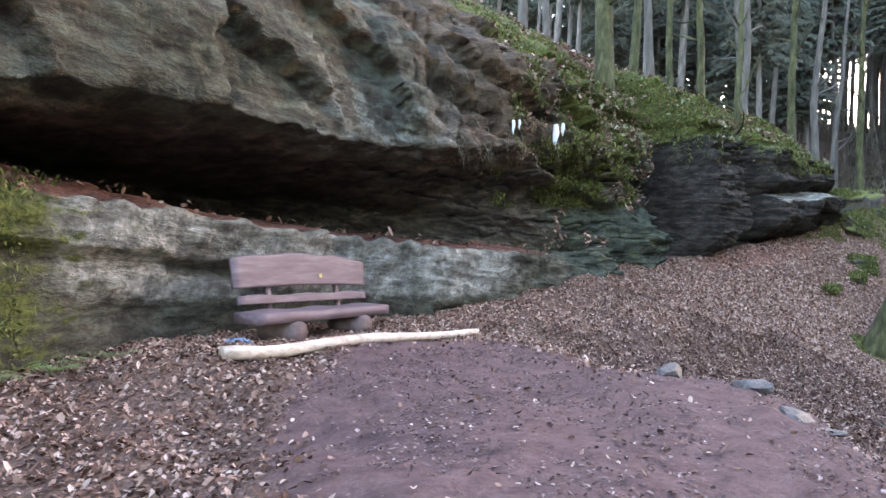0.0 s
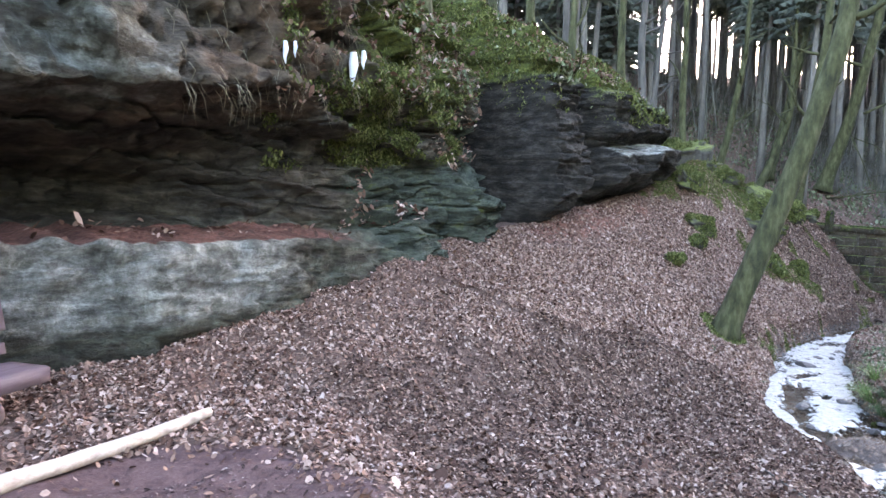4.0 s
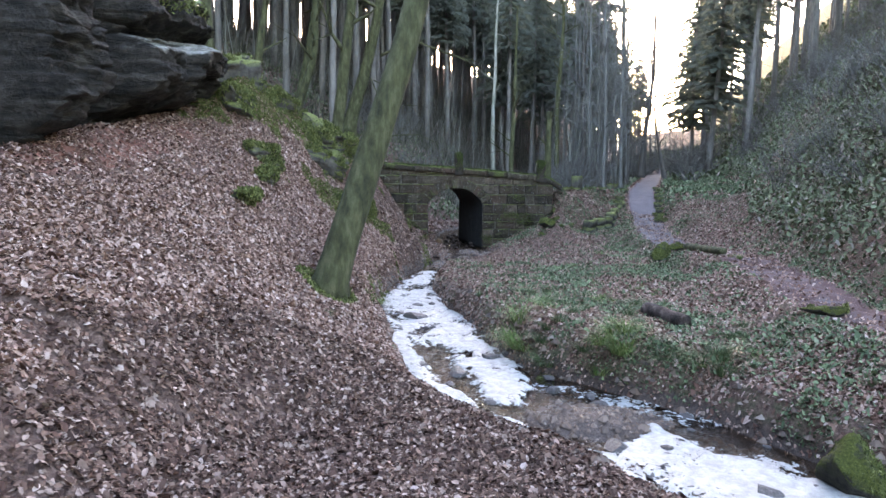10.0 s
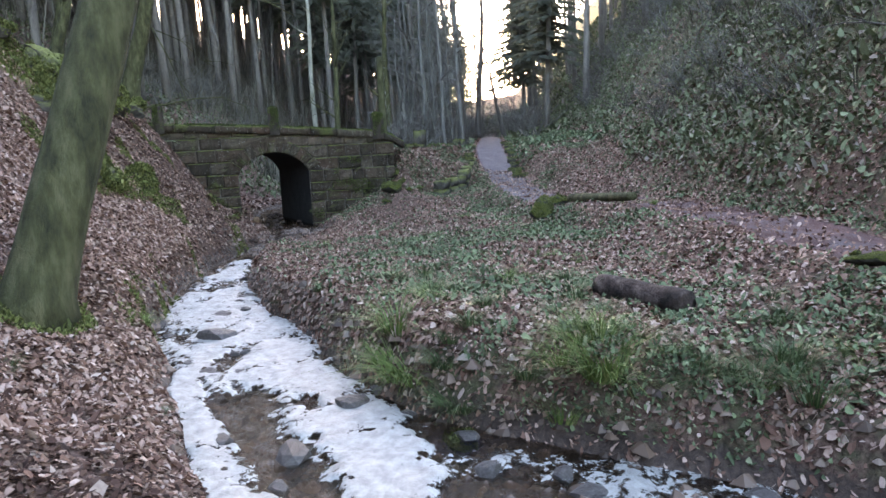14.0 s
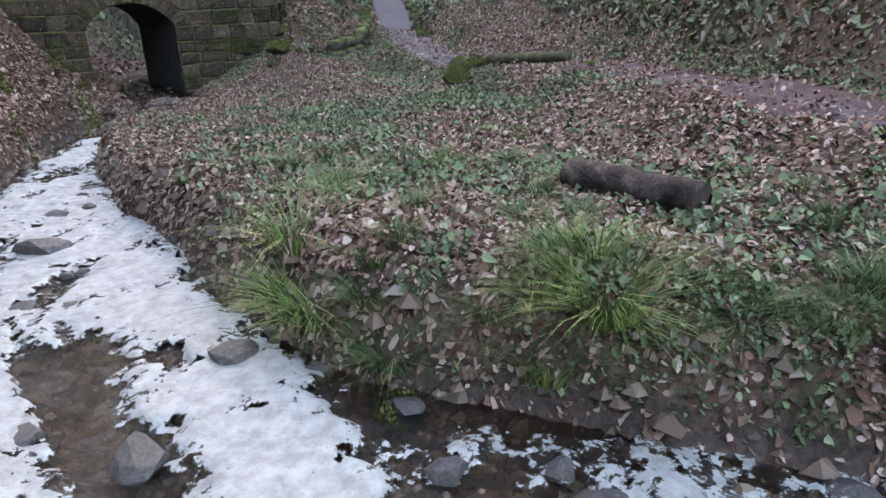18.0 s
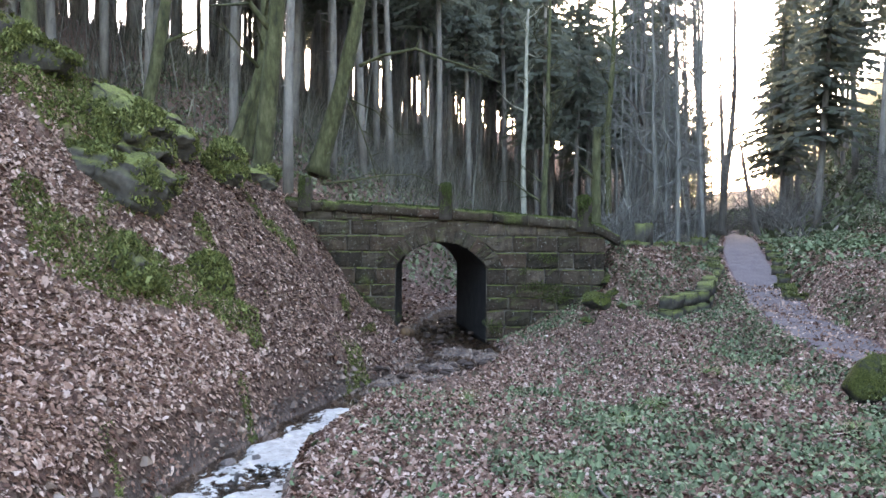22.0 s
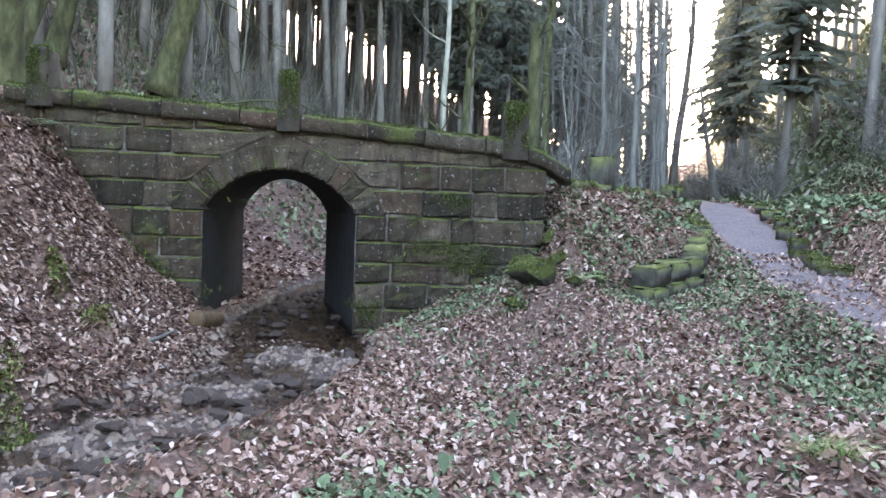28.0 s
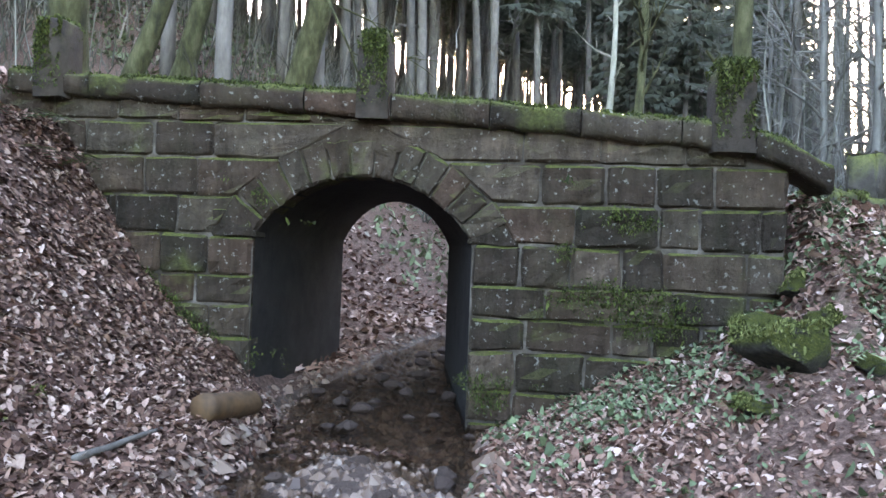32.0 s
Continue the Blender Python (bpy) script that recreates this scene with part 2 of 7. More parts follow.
def ground_material():
    m, nt, b = material("forest_floor", 0.95, 0.2)
    fine, mid, big = noise_node(nt, 24, 8, 0.7), noise_node(nt, 5, 6), noise_node(nt, 0.5, 4)
    litter = ramp(nt, fine, [(0.3, (0.035, 0.022, 0.017)), (0.5, (0.11, 0.068, 0.052)), (0.7, (0.24, 0.16, 0.125))])
    earth = ramp(nt, mid, [(0.3, (0.085, 0.05, 0.048)), (0.7, (0.15, 0.095, 0.088))])
    earth = mixc(nt, 0.5, earth, ramp(nt, fine, [(0.35, (0.35, 0.3, 0.3)), (0.65, (1, 1, 1))]), "MULTIPLY")
    red = ramp(nt, mid, [(0.3, (0.13, 0.055, 0.04)), (0.7, (0.2, 0.09, 0.065))])
    green = ramp(nt, fine, [(0.3, (0.04, 0.04, 0.022)), (0.6, (0.1, 0.1, 0.055)), (0.8, (0.17, 0.165, 0.1))])
    wet = ramp(nt, fine, [(0.3, (0.03, 0.022, 0.018)), (0.6, (0.085, 0.06, 0.048)), (0.8, (0.15, 0.12, 0.1))])
    edge = math_node(nt, "MULTIPLY", math_node(nt, "SUBTRACT", mid, 0.5), 0.9)

    def cover(name, lo=0.4, hi=0.6):
        return map_range(nt, math_node(nt, "ADD", attr(nt, name), edge), lo, hi)

    c = mixc(nt, cover("green"), litter, green)
    c = mixc(nt, cover("dirt"), c, earth)
    trail = ramp(nt, fine, [(0.3, (0.07, 0.058, 0.058)), (0.7, (0.165, 0.138, 0.138))])
    c = mixc(nt, cover("trail"), c, trail)
    c = mixc(nt, cover("red"), c, red)
    c = mixc(nt, cover("moss"), c, ramp(nt, fine, MOSS_GREEN))
    c = mixc(nt, cover("wet"), c, wet)
    nt.links.new(c, b.inputs["Base Color"])
    r = nt.nodes.new("ShaderNodeMapRange")
    r.inputs["To Min"].default_value, r.inputs["To Max"].default_value = 0.95, 0.35
    nt.links.new(cover("wet"), r.inputs["Value"])
    nt.links.new(r.outputs[0], b.inputs["Roughness"])
    bump(nt, b, fine, 0.8, 0.03)
    return m


GROUND = ground_material()


def rock_material():
    m, nt, b = material("sandstone", 0.92, 0.25)
    big, mid, fine = noise_node(nt, 0.55, 5), noise_node(nt, 2.2, 8, 0.65, (1, 1, 2.5)), noise_node(nt, 14, 8, 0.7)
    base = ramp(nt, mid, [(0.25, (0.03, 0.027, 0.021)), (0.45, (0.075, 0.064, 0.047)), (0.6, (0.13, 0.112, 0.085)), (0.8, (0.22, 0.2, 0.165))])
    rust = ramp(nt, mid, [(0.3, (0.06, 0.037, 0.023)), (0.7, (0.21, 0.132, 0.08))])
    algae = ramp(nt, mid, [(0.25, (0.016, 0.019, 0.014)), (0.45, (0.05, 0.06, 0.043)), (0.7, (0.125, 0.145, 0.11))])
    pale = ramp(nt, noise_node(nt, 3.4, 9, 0.7), [(0.3, (0.085, 0.085, 0.068)), (0.46, (0.18, 0.18, 0.155)), (0.62, (0.38, 0.385, 0.345))])
    green = ramp(nt, fine, MOSS_GREEN)
    # near-black tone: painted shade of cave and clefts together with wet staining
    shade_stain = ramp(nt, mid, [(0.3, (0.009, 0.008, 0.007)), (0.5, (0.03, 0.026, 0.021)), (0.7, (0.085, 0.078, 0.066))])
    base = mixc(nt, map_range(nt, math_node(nt, "ADD", attr(nt, "shade_damp"), math_node(nt, "MULTIPLY", math_node(nt, "SUBTRACT", big, 0.5), 0.8)), 0.4, 0.65), base, shade_stain)
    c = mixc(nt, map_range(nt, math_node(nt, "ADD", attr(nt, "rust"), math_node(nt, "SUBTRACT", big, 0.5)), 0.4, 0.65), base, rust)
    c = mixc(nt, map_range(nt, math_node(nt, "ADD", attr(nt, "algae"), math_node(nt, "SUBTRACT", mid, 0.5)), 0.35, 0.7), c, algae)
    c = mixc(nt, map_range(nt, math_node(nt, "ADD", attr(nt, "pale"), math_node(nt, "SUBTRACT", mid, 0.5)), 0.35, 0.6), c, pale)
    mossy = math_node(nt, "ADD", attr(nt, "moss"), math_node(nt, "MULTIPLY", math_node(nt, "SUBTRACT", mid, 0.5), 1.6))
    c = mixc(nt, map_range(nt, mossy, 0.45, 0.65), c, green)
    red = ramp(nt, fine, [(0.3, (0.11, 0.05, 0.038)), (0.7, (0.19, 0.09, 0.068))])
    c = mixc(nt, map_range(nt, math_node(nt, "ADD", attr(nt, "earth"), math_node(nt, "SUBTRACT", mid, 0.5)), 0.35, 0.6), c, red)
    c = mixc(nt, 0.6, c, ramp(nt, fine, [(0.3, (0.36, 0.34, 0.32)), (0.6, (1, 1, 1))]), "MULTIPLY")
    seam = noise_node(nt, 1.3, 7, 0.6, (1, 1, 4.5))
    c = mixc(nt, 0.55, c, ramp(nt, seam, [(0.4, (0.3, 0.28, 0.26)), (0.5, (1, 1, 1)), (0.62, (1.15, 1.12, 1.05))]), "MULTIPLY")
    nt.links.new(c, b.inputs["Base Color"])
    bump(nt, b, math_node(nt, "ADD", math_node(nt, "ADD", mid, seam), math_node(nt, "MULTIPLY", fine, 0.6)), 1.0, 0.11)
    return m


ROCK = rock_material()

# ---- plan ----
# stream: x, y, half width, water level
STREAM = [(-60.0, -330.0, 1.2, -4.0), (4.0, -8.0, 1.0, -2.8), (6.6, 1.0, 1.0, -2.72), (8.1, 4.6, 1.05, -2.66), (8.75, 5.85, 1.05, -2.64), (9.55, 6.75, 1.12, -2.63), (10.2, 7.95, 1.02, -2.62), (11.05, 9.25, 0.9, -2.6), (12.15, 10.15, 0.72, -2.6),
          (13.7, 11.05, 0.78, -2.59), (15.1, 12.0, 0.68, -2.58), (17.2, 13.0, 0.48, -2.57), (19.5, 13.5, 0.45, -2.56), (21.9, 13.35, 0.75, -2.54), (23.7, 13.5, 0.74, -2.52), (24.9, 13.95, 0.78, -2.51),
          (25.9, 14.75, 0.85, -2.5), (28.5, 16.0, 0.6, -2.45), (31.0, 16.6, 0.55, -2.42), (36.0, 16.2, 0.7, -2.35), (60.0, 16.0, 1.0, -2.0), (450.0, 40.0, 1.0, 0.0)]
# foot of the cliff: x, y, ground level there, level of the top
CLIFF = [(-330.0, -230.0, -1.3, 9.0), (-30.0, -16.0, -1.3, 9.0), (-9.0, 2.6, -1.3, 8.5), (-6.0, 5.8, -1.25, 8.5), (-3.8, 8.2, -1.15, 8.2), (-1.5, 10.4, -1.1, 8.0), (0.6, 11.1, -0.95, 7.8), (2.6, 12.3, -0.75, 7.6), (4.8, 14.1, -0.15, 7.9),
         (7.4, 15.2, 0.2, 7.5), (10.2, 15.9, 0.55, 6.9), (13.0, 16.7, 1.0, 6.3), (16.0, 17.8, 1.7, 5.3), (18.5, 18.3, 2.0, 3.6), (21.0, 18.4, 1.65, 2.5), (24.0, 18.7, 0.75, 1.2), (27.0, 20.6, 0.3, 1.1), (32.0, 23.0, 0.2, 1.2), (60.0, 27.0, 0.5, 2.0), (450.0, 90.0, 3.0, 6.0)]
# toe of the other hillside: x, y, level
TOE = [(-60.0, -300.0, -2.5), (2.0, -12.0, -1.6), (7.0, -2.0, -1.7), (11.5, 3.6, -1.65), (18.0, 4.9, -1.45), (24.0, 5.6, -1.3), (30.5, 5.3, -0.4), (36.0, 5.3, -0.2), (50.0, 6.0, 0.2), (450.0, 14.0, 4.0)]
# footpath over the meadow and up to the bridge: x, y, level
TRACK = [(10.0, 3.8, -1.75), (14.0, 5.0, -1.65), (19.0, 5.8, -1.66), (23.0, 7.2, -1.88), (26.5, 8.2, -1.72), (29.5, 8.6, -1.4), (31.5, 8.9, -0.92), (33.5, 9.1, -0.52), (42.0, 9.3, -0.2), (80.0, 11.0, 0.5)]
# trodden ground on the cliff side, down to the brook: x, y, level
TROD = [(-3.2, -3.0, -1.25), (-1.5, 1.0, -1.12), (0.0, 2.8, -1.02), (1.1, 4.8, -1.08), (2.0, 6.5, -1.28), (3.4, 7.5, -1.62), (4.6, 7.8, -1.85), (5.9, 8.0, -2.03), (7.0, 8.3, -2.2), (8.0, 8.6, -2.38)]
# the way on over the meadow to the bridge: x, y, level
WAY = [(10.4, 8.4, -2.35), (11.5, 8.5, -1.98), (13.5, 9.0, -1.93), (15.2, 9.5, -2.03), (17.0, 10.2, -2.2), (19.3, 10.2, -2.32), (21.0, 11.0, -2.4), (23.5, 12.4, -2.42)]
# low line of the meadow: x, y, level
HOLLOW = [(12.6, 7.1, -1.93), (16.0, 7.6, -1.98), (19.0, 7.8, -2.04), (21.5, 7.75, -2.1), (24.5, 9.6, -2.12), (26.2, 9.75, -1.86), (27.4, 9.25, -1.84)]
# crown of the bank that leads onto the bridge: x, y, level
RAMP = [(27.9, 11.75, -0.48), (29.0, 11.3, -0.5), (31.5, 10.3, -0.55), (34.5, 9.4, -0.5)]
RAMP_LEFT = [(24.3, 18.0, 0.15), (25.5, 20.5, 0.9)]


def land(x, y):
    """Level of the ground and the shares of its covers."""
    x, y = np.asarray(x, float), np.asarray(y, float)
    ds, side, (half, water), run = nearest(STREAM, x, y)
    half = half * (1 + 0.12 * fnoise(x * 0.9, y * 0.9, 0, 31, 3))
    edge = np.maximum(ds - half, 0)
    bed = water - 0.1 + 0.26 * np.exp(-(((x - 10.15) / 0.6) ** 2 + ((y - 7.75) / 0.75) ** 2)) + 0.07 * fnoise(x * 2.2, y * 2.2, 0, 5, 3) + 0.1 * smooth(19.8, 21.0, x) * smooth(25.4, 24.4, x)
    # cliff side
    dc, cside, (foot, top), _ = nearest(CLIFF, x, y)
    behind = np.where(cside > 0, dc, 0)
    t = edge / (edge + np.where(cside > 0, 0, dc) + 1e-6)
    rise = (smooth(0, 0.2, edge) * 0.45 * smooth(12.0, 14.0, x) + smooth(0, 0.5, edge) * 0.22) * (1 - 0.7 * smooth(20.3, 22.6, x))
    near_bridge = smooth(20.5, 23.0, x)
    z_left = water + rise + (foot - water - rise) * ((0.75 - 0.45 * near_bridge) * t + (0.25 + 0.45 * near_bridge) * smooth(0.1 + 0.08 * near_bridge, 0.75, t))
    # trodden ground from the bench down to the brook
    dw, _, (lvl,), _ = nearest(TROD, x, y)
    bench = smooth(4.2, 2.2, np.hypot(x + 1.2, y - 7.4))
    z_left = z_left + (lvl - z_left) * smooth(3.4, 1.0, dw)
    z_left = z_left + (-1.12 - z_left) * bench
    z_left = np.where(behind > 0, foot + smooth(1.2 + 2.6 * smooth(5.0, 3.0, x), 4.0 + 1.8 * smooth(5.0, 3.0, x), behind) * (top - foot - 0.35) + 0.22 * np.clip(behind - 4, 0, 40), z_left)
    # meadow side
    dt, tside, (toe,), _ = nearest(TOE, x, y)
    beyond = np.where(tside < 0, dt, 0)
    u = edge / (edge + np.where(tside < 0, 0, dt) + 1e-6)
    step = 0.42 * smooth(0, 0.22, edge)
    z_right = water + step + (toe - water - step) * (0.3 * smooth(0, 0.25, u) + 0.7 * u)
    dm, _, (lvl,), _ = nearest(WAY, x, y)
    z_right = z_right + (lvl - z_right) * smooth(3.0, 0.8, dm) * smooth(0.0, 0.5, edge)
    dm, _, (lvl,), _ = nearest(HOLLOW, x, y)
    z_right = z_right + (lvl - z_right) * smooth(2.0, 0.6, dm) * smooth(0.0, 0.5, edge) * (beyond <= 0)
    z_right = z_right + np.where(beyond > 0, np.minimum(1.15 * beyond + 0.5 * smooth(0.8, 2.4, beyond) * smooth(12, 18, x), 6 + 0.8 * beyond) - 0.008 * np.minimum(beyond, 40) ** 2 + 0.25 * fnoise(x * 0.35, y * 0.35, 0, 43, 3) * smooth(0, 2, beyond), 0)
    z = np.where(side > 0, z_left, z_right)
    z = bed + (z - bed) * smooth(-0.1, 0.1, ds - half)
    dk, _, (lvl,), _ = nearest(TRACK, x, y)
    z = z + (lvl - z) * smooth(1.3, 0.5, dk) * (side < 0)
    for line, slope in ((RAMP, 0.95), (RAMP_LEFT, 1.1)):
        dr, _, (lvl,), _ = nearest(line, x, y)
        z = np.where(edge > 0.2, np.maximum(z, lvl - slope * np.maximum(dr - 0.3, 0)), z)
    # the wooded ridge beyond the bridge
    climb = np.maximum(y - 19.0, 0)
    ridge = 8.2 * (1 - np.exp(-climb * climb / (climb + 2.0) / 10.5)) * smooth(25, 35, x) * smooth(300, 90, x)
    z = z + ridge * (side > 0)
    z = z + 0.6 * np.exp(-(((x - 18.0) / 1.5) ** 2 + ((y - 17.5) / 1.1) ** 2))
    # the valley closes in the distance
    z = z + 7.0 * smooth(70, 125, x) * smooth(400, 200, x)
    # the brook's passage under the bridge
    sx, sy = (x - 25.82) * 0.42 - (y - 14.8) * 0.9075, (x - 25.82) * 0.9075 + (y - 14.8) * 0.42
    under = smooth(1.25, 0.95, np.abs(sx + 0.09 + 0.133 * sy)) * smooth(-0.5, 0.3, sy) * smooth(4.2, 3.0, sy)
    z = z + (np.minimum(z, -2.35) - z) * under
    foot_line = np.interp(sx, [-3.3, -2.8, -2.4, -2.0, -1.5, -1.0, 0.9, 1.5, 2.2, 2.9, 3.35, 3.6], [0.1, -0.12, -0.8, -1.3, -1.85, -2.1, -2.55, -2.4, -2.0, -1.66, -1.4, -0.9])
    z = z + (foot_line - z) * smooth(-1.7, -0.2, sy) * smooth(1.0, 0.4, sy) * smooth(3.75, 3.5, np.abs(sx)) * smooth(0.85, 1.1, np.abs(sx + 0.09))
    rough = 0.07 * fnoise(x * 0.8, y * 0.8, 0, 11, 3) + 0.03 * fnoise(x * 4, y * 4, 0, 17, 3)
    z = z + rough * smooth(0, 0.6, edge)
    wet = smooth(0.16, 0.01, edge)
    dirt = np.maximum(smooth(0.75, 0.4, dk) * (side < 0), 0)
    yard = smooth(2.9, 1.9, np.hypot((x - 0.9) / 1.5, (y - 3.6) / 1.15)) * (side > 0) + smooth(0.9, 0.4, np.hypot((x - 1.5) / 2, y - 8.4)) * 0.0
    dy, _, _, _ = nearest([(-1.0, 1.5), (-0.9, 4.4), (-0.2, 6.6)], x, y)
    dirt = np.maximum(np.maximum(dirt, yard), smooth(2.1, 1.2, dy) * (side > 0))
    moss = fnoise(x * 0.95, y * 1.1, 0, 151, 4) + 0.7 * np.exp(-(((x - 18.0) / 1.3) ** 2 + ((y - 17.2) / 0.9) ** 2)) + 0.6 * smooth(16.4, 17.3, x) * smooth(20.0, 19.2, x) * smooth(14.4, 15.2, y) - 0.6 * smooth(15.2, 14.2, y) - 0.3 - 0.2 * smooth(19.2, 20.5, x) + 0.3 * smooth(16.6, 17.4, x) * smooth(20.0, 19.2, x)
    moss = smooth(0.22, 0.62, moss) * (side > 0) * smooth(13.5, 15, x) * smooth(25, 23, x) * smooth(0.0, 0.3, edge)
    red = 0.55 * smooth(1.6, 0.6, dc) * smooth(8.0, 9.5, x) * smooth(15.5, 13.5, x) * (cside < 0)
    green = np.where(side < 0, 0.42 + 0.5 * smooth(0, 4, beyond) + 0.15 * fnoise(x * 0.6, y * 0.6, 0, 41, 3), np.where((behind > 2) & (x < 21), 0.35, 0.05 + 0.22 * smooth(26, 32, x)))
    z = z + moss * (0.3 * np.abs(fnoise(x * 1.5, y * 1.5, 0, 173, 3)) + 0.06 * fnoise(x * 6, y * 6, 0, 175, 2))
    return z, {"wet": wet, "trail": smooth(0.62, 0.34, dk) * (side < 0) * (1 - wet) * (0.45 + 0.55 * smooth(21.5, 23.5, x)), "dirt": dirt * (1 - wet), "moss": moss, "red": red, "green": green}, (edge, side, dc, behind, beyond, dk)


def axis(lo, a, b, hi, step):
    out = list(np.arange(a, b, step))
    s, v = step, b
    while v < hi:
        out.append(v)
        s *= 1.13
        v += s
    out.append(hi)
    s, v, pre = step, a, []
    while v > lo:
        s *= 1.13
        v -= s
        pre.append(v)
    return np.array(sorted(pre) + out)


def build_ground():
    gx, gy = axis(-300, -6, 33, 400, 0.09), axis(-300, -2, 21, 300, 0.09)
    x, y = np.meshgrid(gx, gy, indexing="ij")
    z, cover, _ = land(x, y)
    me = mesh_of("ground", np.stack([x, y, z], -1).reshape(-1, 3), grid_faces(len(gx), len(gy)))
    for k, v in cover.items():
        me.attributes.new(k, "FLOAT", "POINT").data.foreach_set("value", v.ravel().astype(np.float32))
    me.materials.append(GROUND)
    return tagged(new("ground", me), "forest floor of brown leaf litter, bare earth and moss", "ground", kind="structure")


build_ground()


def level(x, y):
    return float(land(np.array([x]), np.array([y]))[0][0])


# ---- the sandstone cliff: profiles of outward offset and level, from foot to top ----
PROFILES = [
    (-330.0, [(0, -1.5), (0, -0.6), (0, 0.8), (-0.8, 1.1), (-1.2, 1.5), (-1.0, 2.2), (0.2, 2.8), (0.3, 3.8), (-0.6, 5.8), (-4.5, 9)]),
    (-6.0, [(0.5, -1.5), (0.5, -0.6), (0.0, 0.8), (-0.9, 1.2), (-3.0, 1.05), (-2.8, 1.3), (0.1, 1.5), (0.6, 1.75), (0.35, 5.0), (-4.5, 8.8)]),
    (-3.8, [(-0.5, -1.5), (-0.45, -0.8), (0.0, 0.55), (-1.2, 0.8), (-3.2, 0.85), (-3.0, 1.3), (0.0, 1.75), (0.7, 2.0), (0.35, 4.8), (-4.5, 8.5)]),
    (-1.5, [(-0.5, -1.5), (-0.3, -0.8), (0.0, 0.42), (-1.3, 0.55), (-3.2, 0.65), (-3.0, 1.15), (-0.1, 1.75), (0.7, 2.0), (0.0, 4.5), (-4.5, 8.2)]),
    (0.6, [(-0.35, -1.4), (-0.2, -0.75), (0.0, 0.38), (-1.4, 0.5), (-2.6, 0.6), (-2.4, 1.1), (-0.8, 1.8), (0.4, 2.2), (-0.5, 4.6), (-4.5, 7.9)]),
    (2.6, [(-0.25, -1.2), (-0.1, -0.6), (0.0, 0.32), (-1.2, 0.45), (-1.5, 0.75), (-1.4, 1.35), (-0.7, 2.0), (0.2, 2.7), (-0.3, 4.6), (-4.5, 7.7)]),
    (4.8, [(0.3, -0.60), (0.2, -0.20), (0.0, 0.15), (-0.5, 0.40), (-0.5, 0.90), (-0.7, 1.50), (-0.3, 2.31), (0.3, 2.91), (-0.2, 4.82), (-4.5, 7.99)]),
    (7.4, [(0.4, -0.30), (0.3, 0.10), (0.1, 0.50), (0.25, 0.90), (-0.1, 1.20), (-0.4, 1.80), (-0.6, 2.61), (-0.9, 3.61), (-1.6, 5.02), (-4.5, 7.59)]),
    (8.1, [(0.1, 0.00), (-0.1, 0.60), (-0.3, 1.10), (-0.4, 1.70), (-0.6, 2.30), (-0.7, 2.80), (-0.9, 3.61), (-1.2, 4.41), (-1.9, 5.42), (-4.5, 7.29)]),
    (8.4, [(-2.2, 0.00), (-2.6, 0.60), (-2.8, 1.10), (-2.8, 1.70), (-2.8, 2.30), (-2.8, 2.80), (-2.6, 3.61), (-2.4, 4.41), (-2.4, 5.42), (-4.5, 7.29)]),
    (9.15, [(-2.2, 0.00), (-2.6, 0.60), (-2.8, 1.10), (-2.8, 1.70), (-2.8, 2.30), (-2.8, 2.80), (-2.6, 3.61), (-2.4, 4.41), (-2.4, 5.42), (-4.5, 7.19)]),
    (9.6, [(-1.0, 0.10), (0.4, 0.75), (0.75, 1.20), (0.85, 1.80), (0.75, 2.40), (0.6, 3.00), (0.3, 3.81), (-0.3, 4.61), (-1.2, 5.62), (-4.5, 7.09)]),
    (10.75, [(-1.0, 0.30), (0.4, 0.95), (0.9, 1.40), (0.95, 1.90), (0.85, 2.40), (0.6, 3.00), (0.3, 3.81), (-0.4, 4.61), (-1.2, 5.52), (-4.5, 6.79)]),
    (11.0, [(-1.8, 0.40), (-2.2, 0.90), (-2.4, 1.40), (-2.4, 1.90), (-2.4, 2.40), (-2.3, 2.90), (-2.2, 3.71), (-2.1, 4.41), (-2.3, 5.22), (-4.5, 6.69)]),
    (11.7, [(-1.8, 0.40), (-2.2, 0.90), (-2.4, 1.40), (-2.4, 1.90), (-2.4, 2.40), (-2.3, 2.90), (-2.2, 3.71), (-2.1, 4.41), (-2.3, 5.22), (-4.5, 6.59)]),
    (12.2, [(-1.2, 0.60), (0.2, 1.20), (0.9, 1.70), (1.0, 2.30), (0.1, 2.50), (0.6, 2.90), (0.3, 3.81), (-0.4, 4.61), (-1.4, 5.42), (-4.5, 6.49)]),
    (15.5, [(-1.2, 1.20), (0.1, 1.75), (0.6, 2.20), (0.7, 2.70), (-0.1, 2.90), (0.4, 3.20), (0.0, 3.81), (-0.6, 4.41), (-1.8, 5.02), (-4.5, 5.59)]),
    (16.6, [(-0.2, 1.30), (0.1, 1.60), (0.1, 1.90), (0.0, 2.20), (-0.4, 2.50), (-0.7, 2.80), (-1.1, 3.21), (-1.7, 3.62), (-2.6, 4.14), (-4.5, 4.67)]),
    (20.0, [(0.2, 0.9), (0.0, 1.0), (-0.3, 1.2), (-0.6, 1.4), (-1.0, 1.6), (-1.4, 1.8), (-1.9, 2.0), (-2.5, 2.2), (-3.3, 2.4), (-4.5, 2.6)]),
]


CLIFF_SKIN = {}


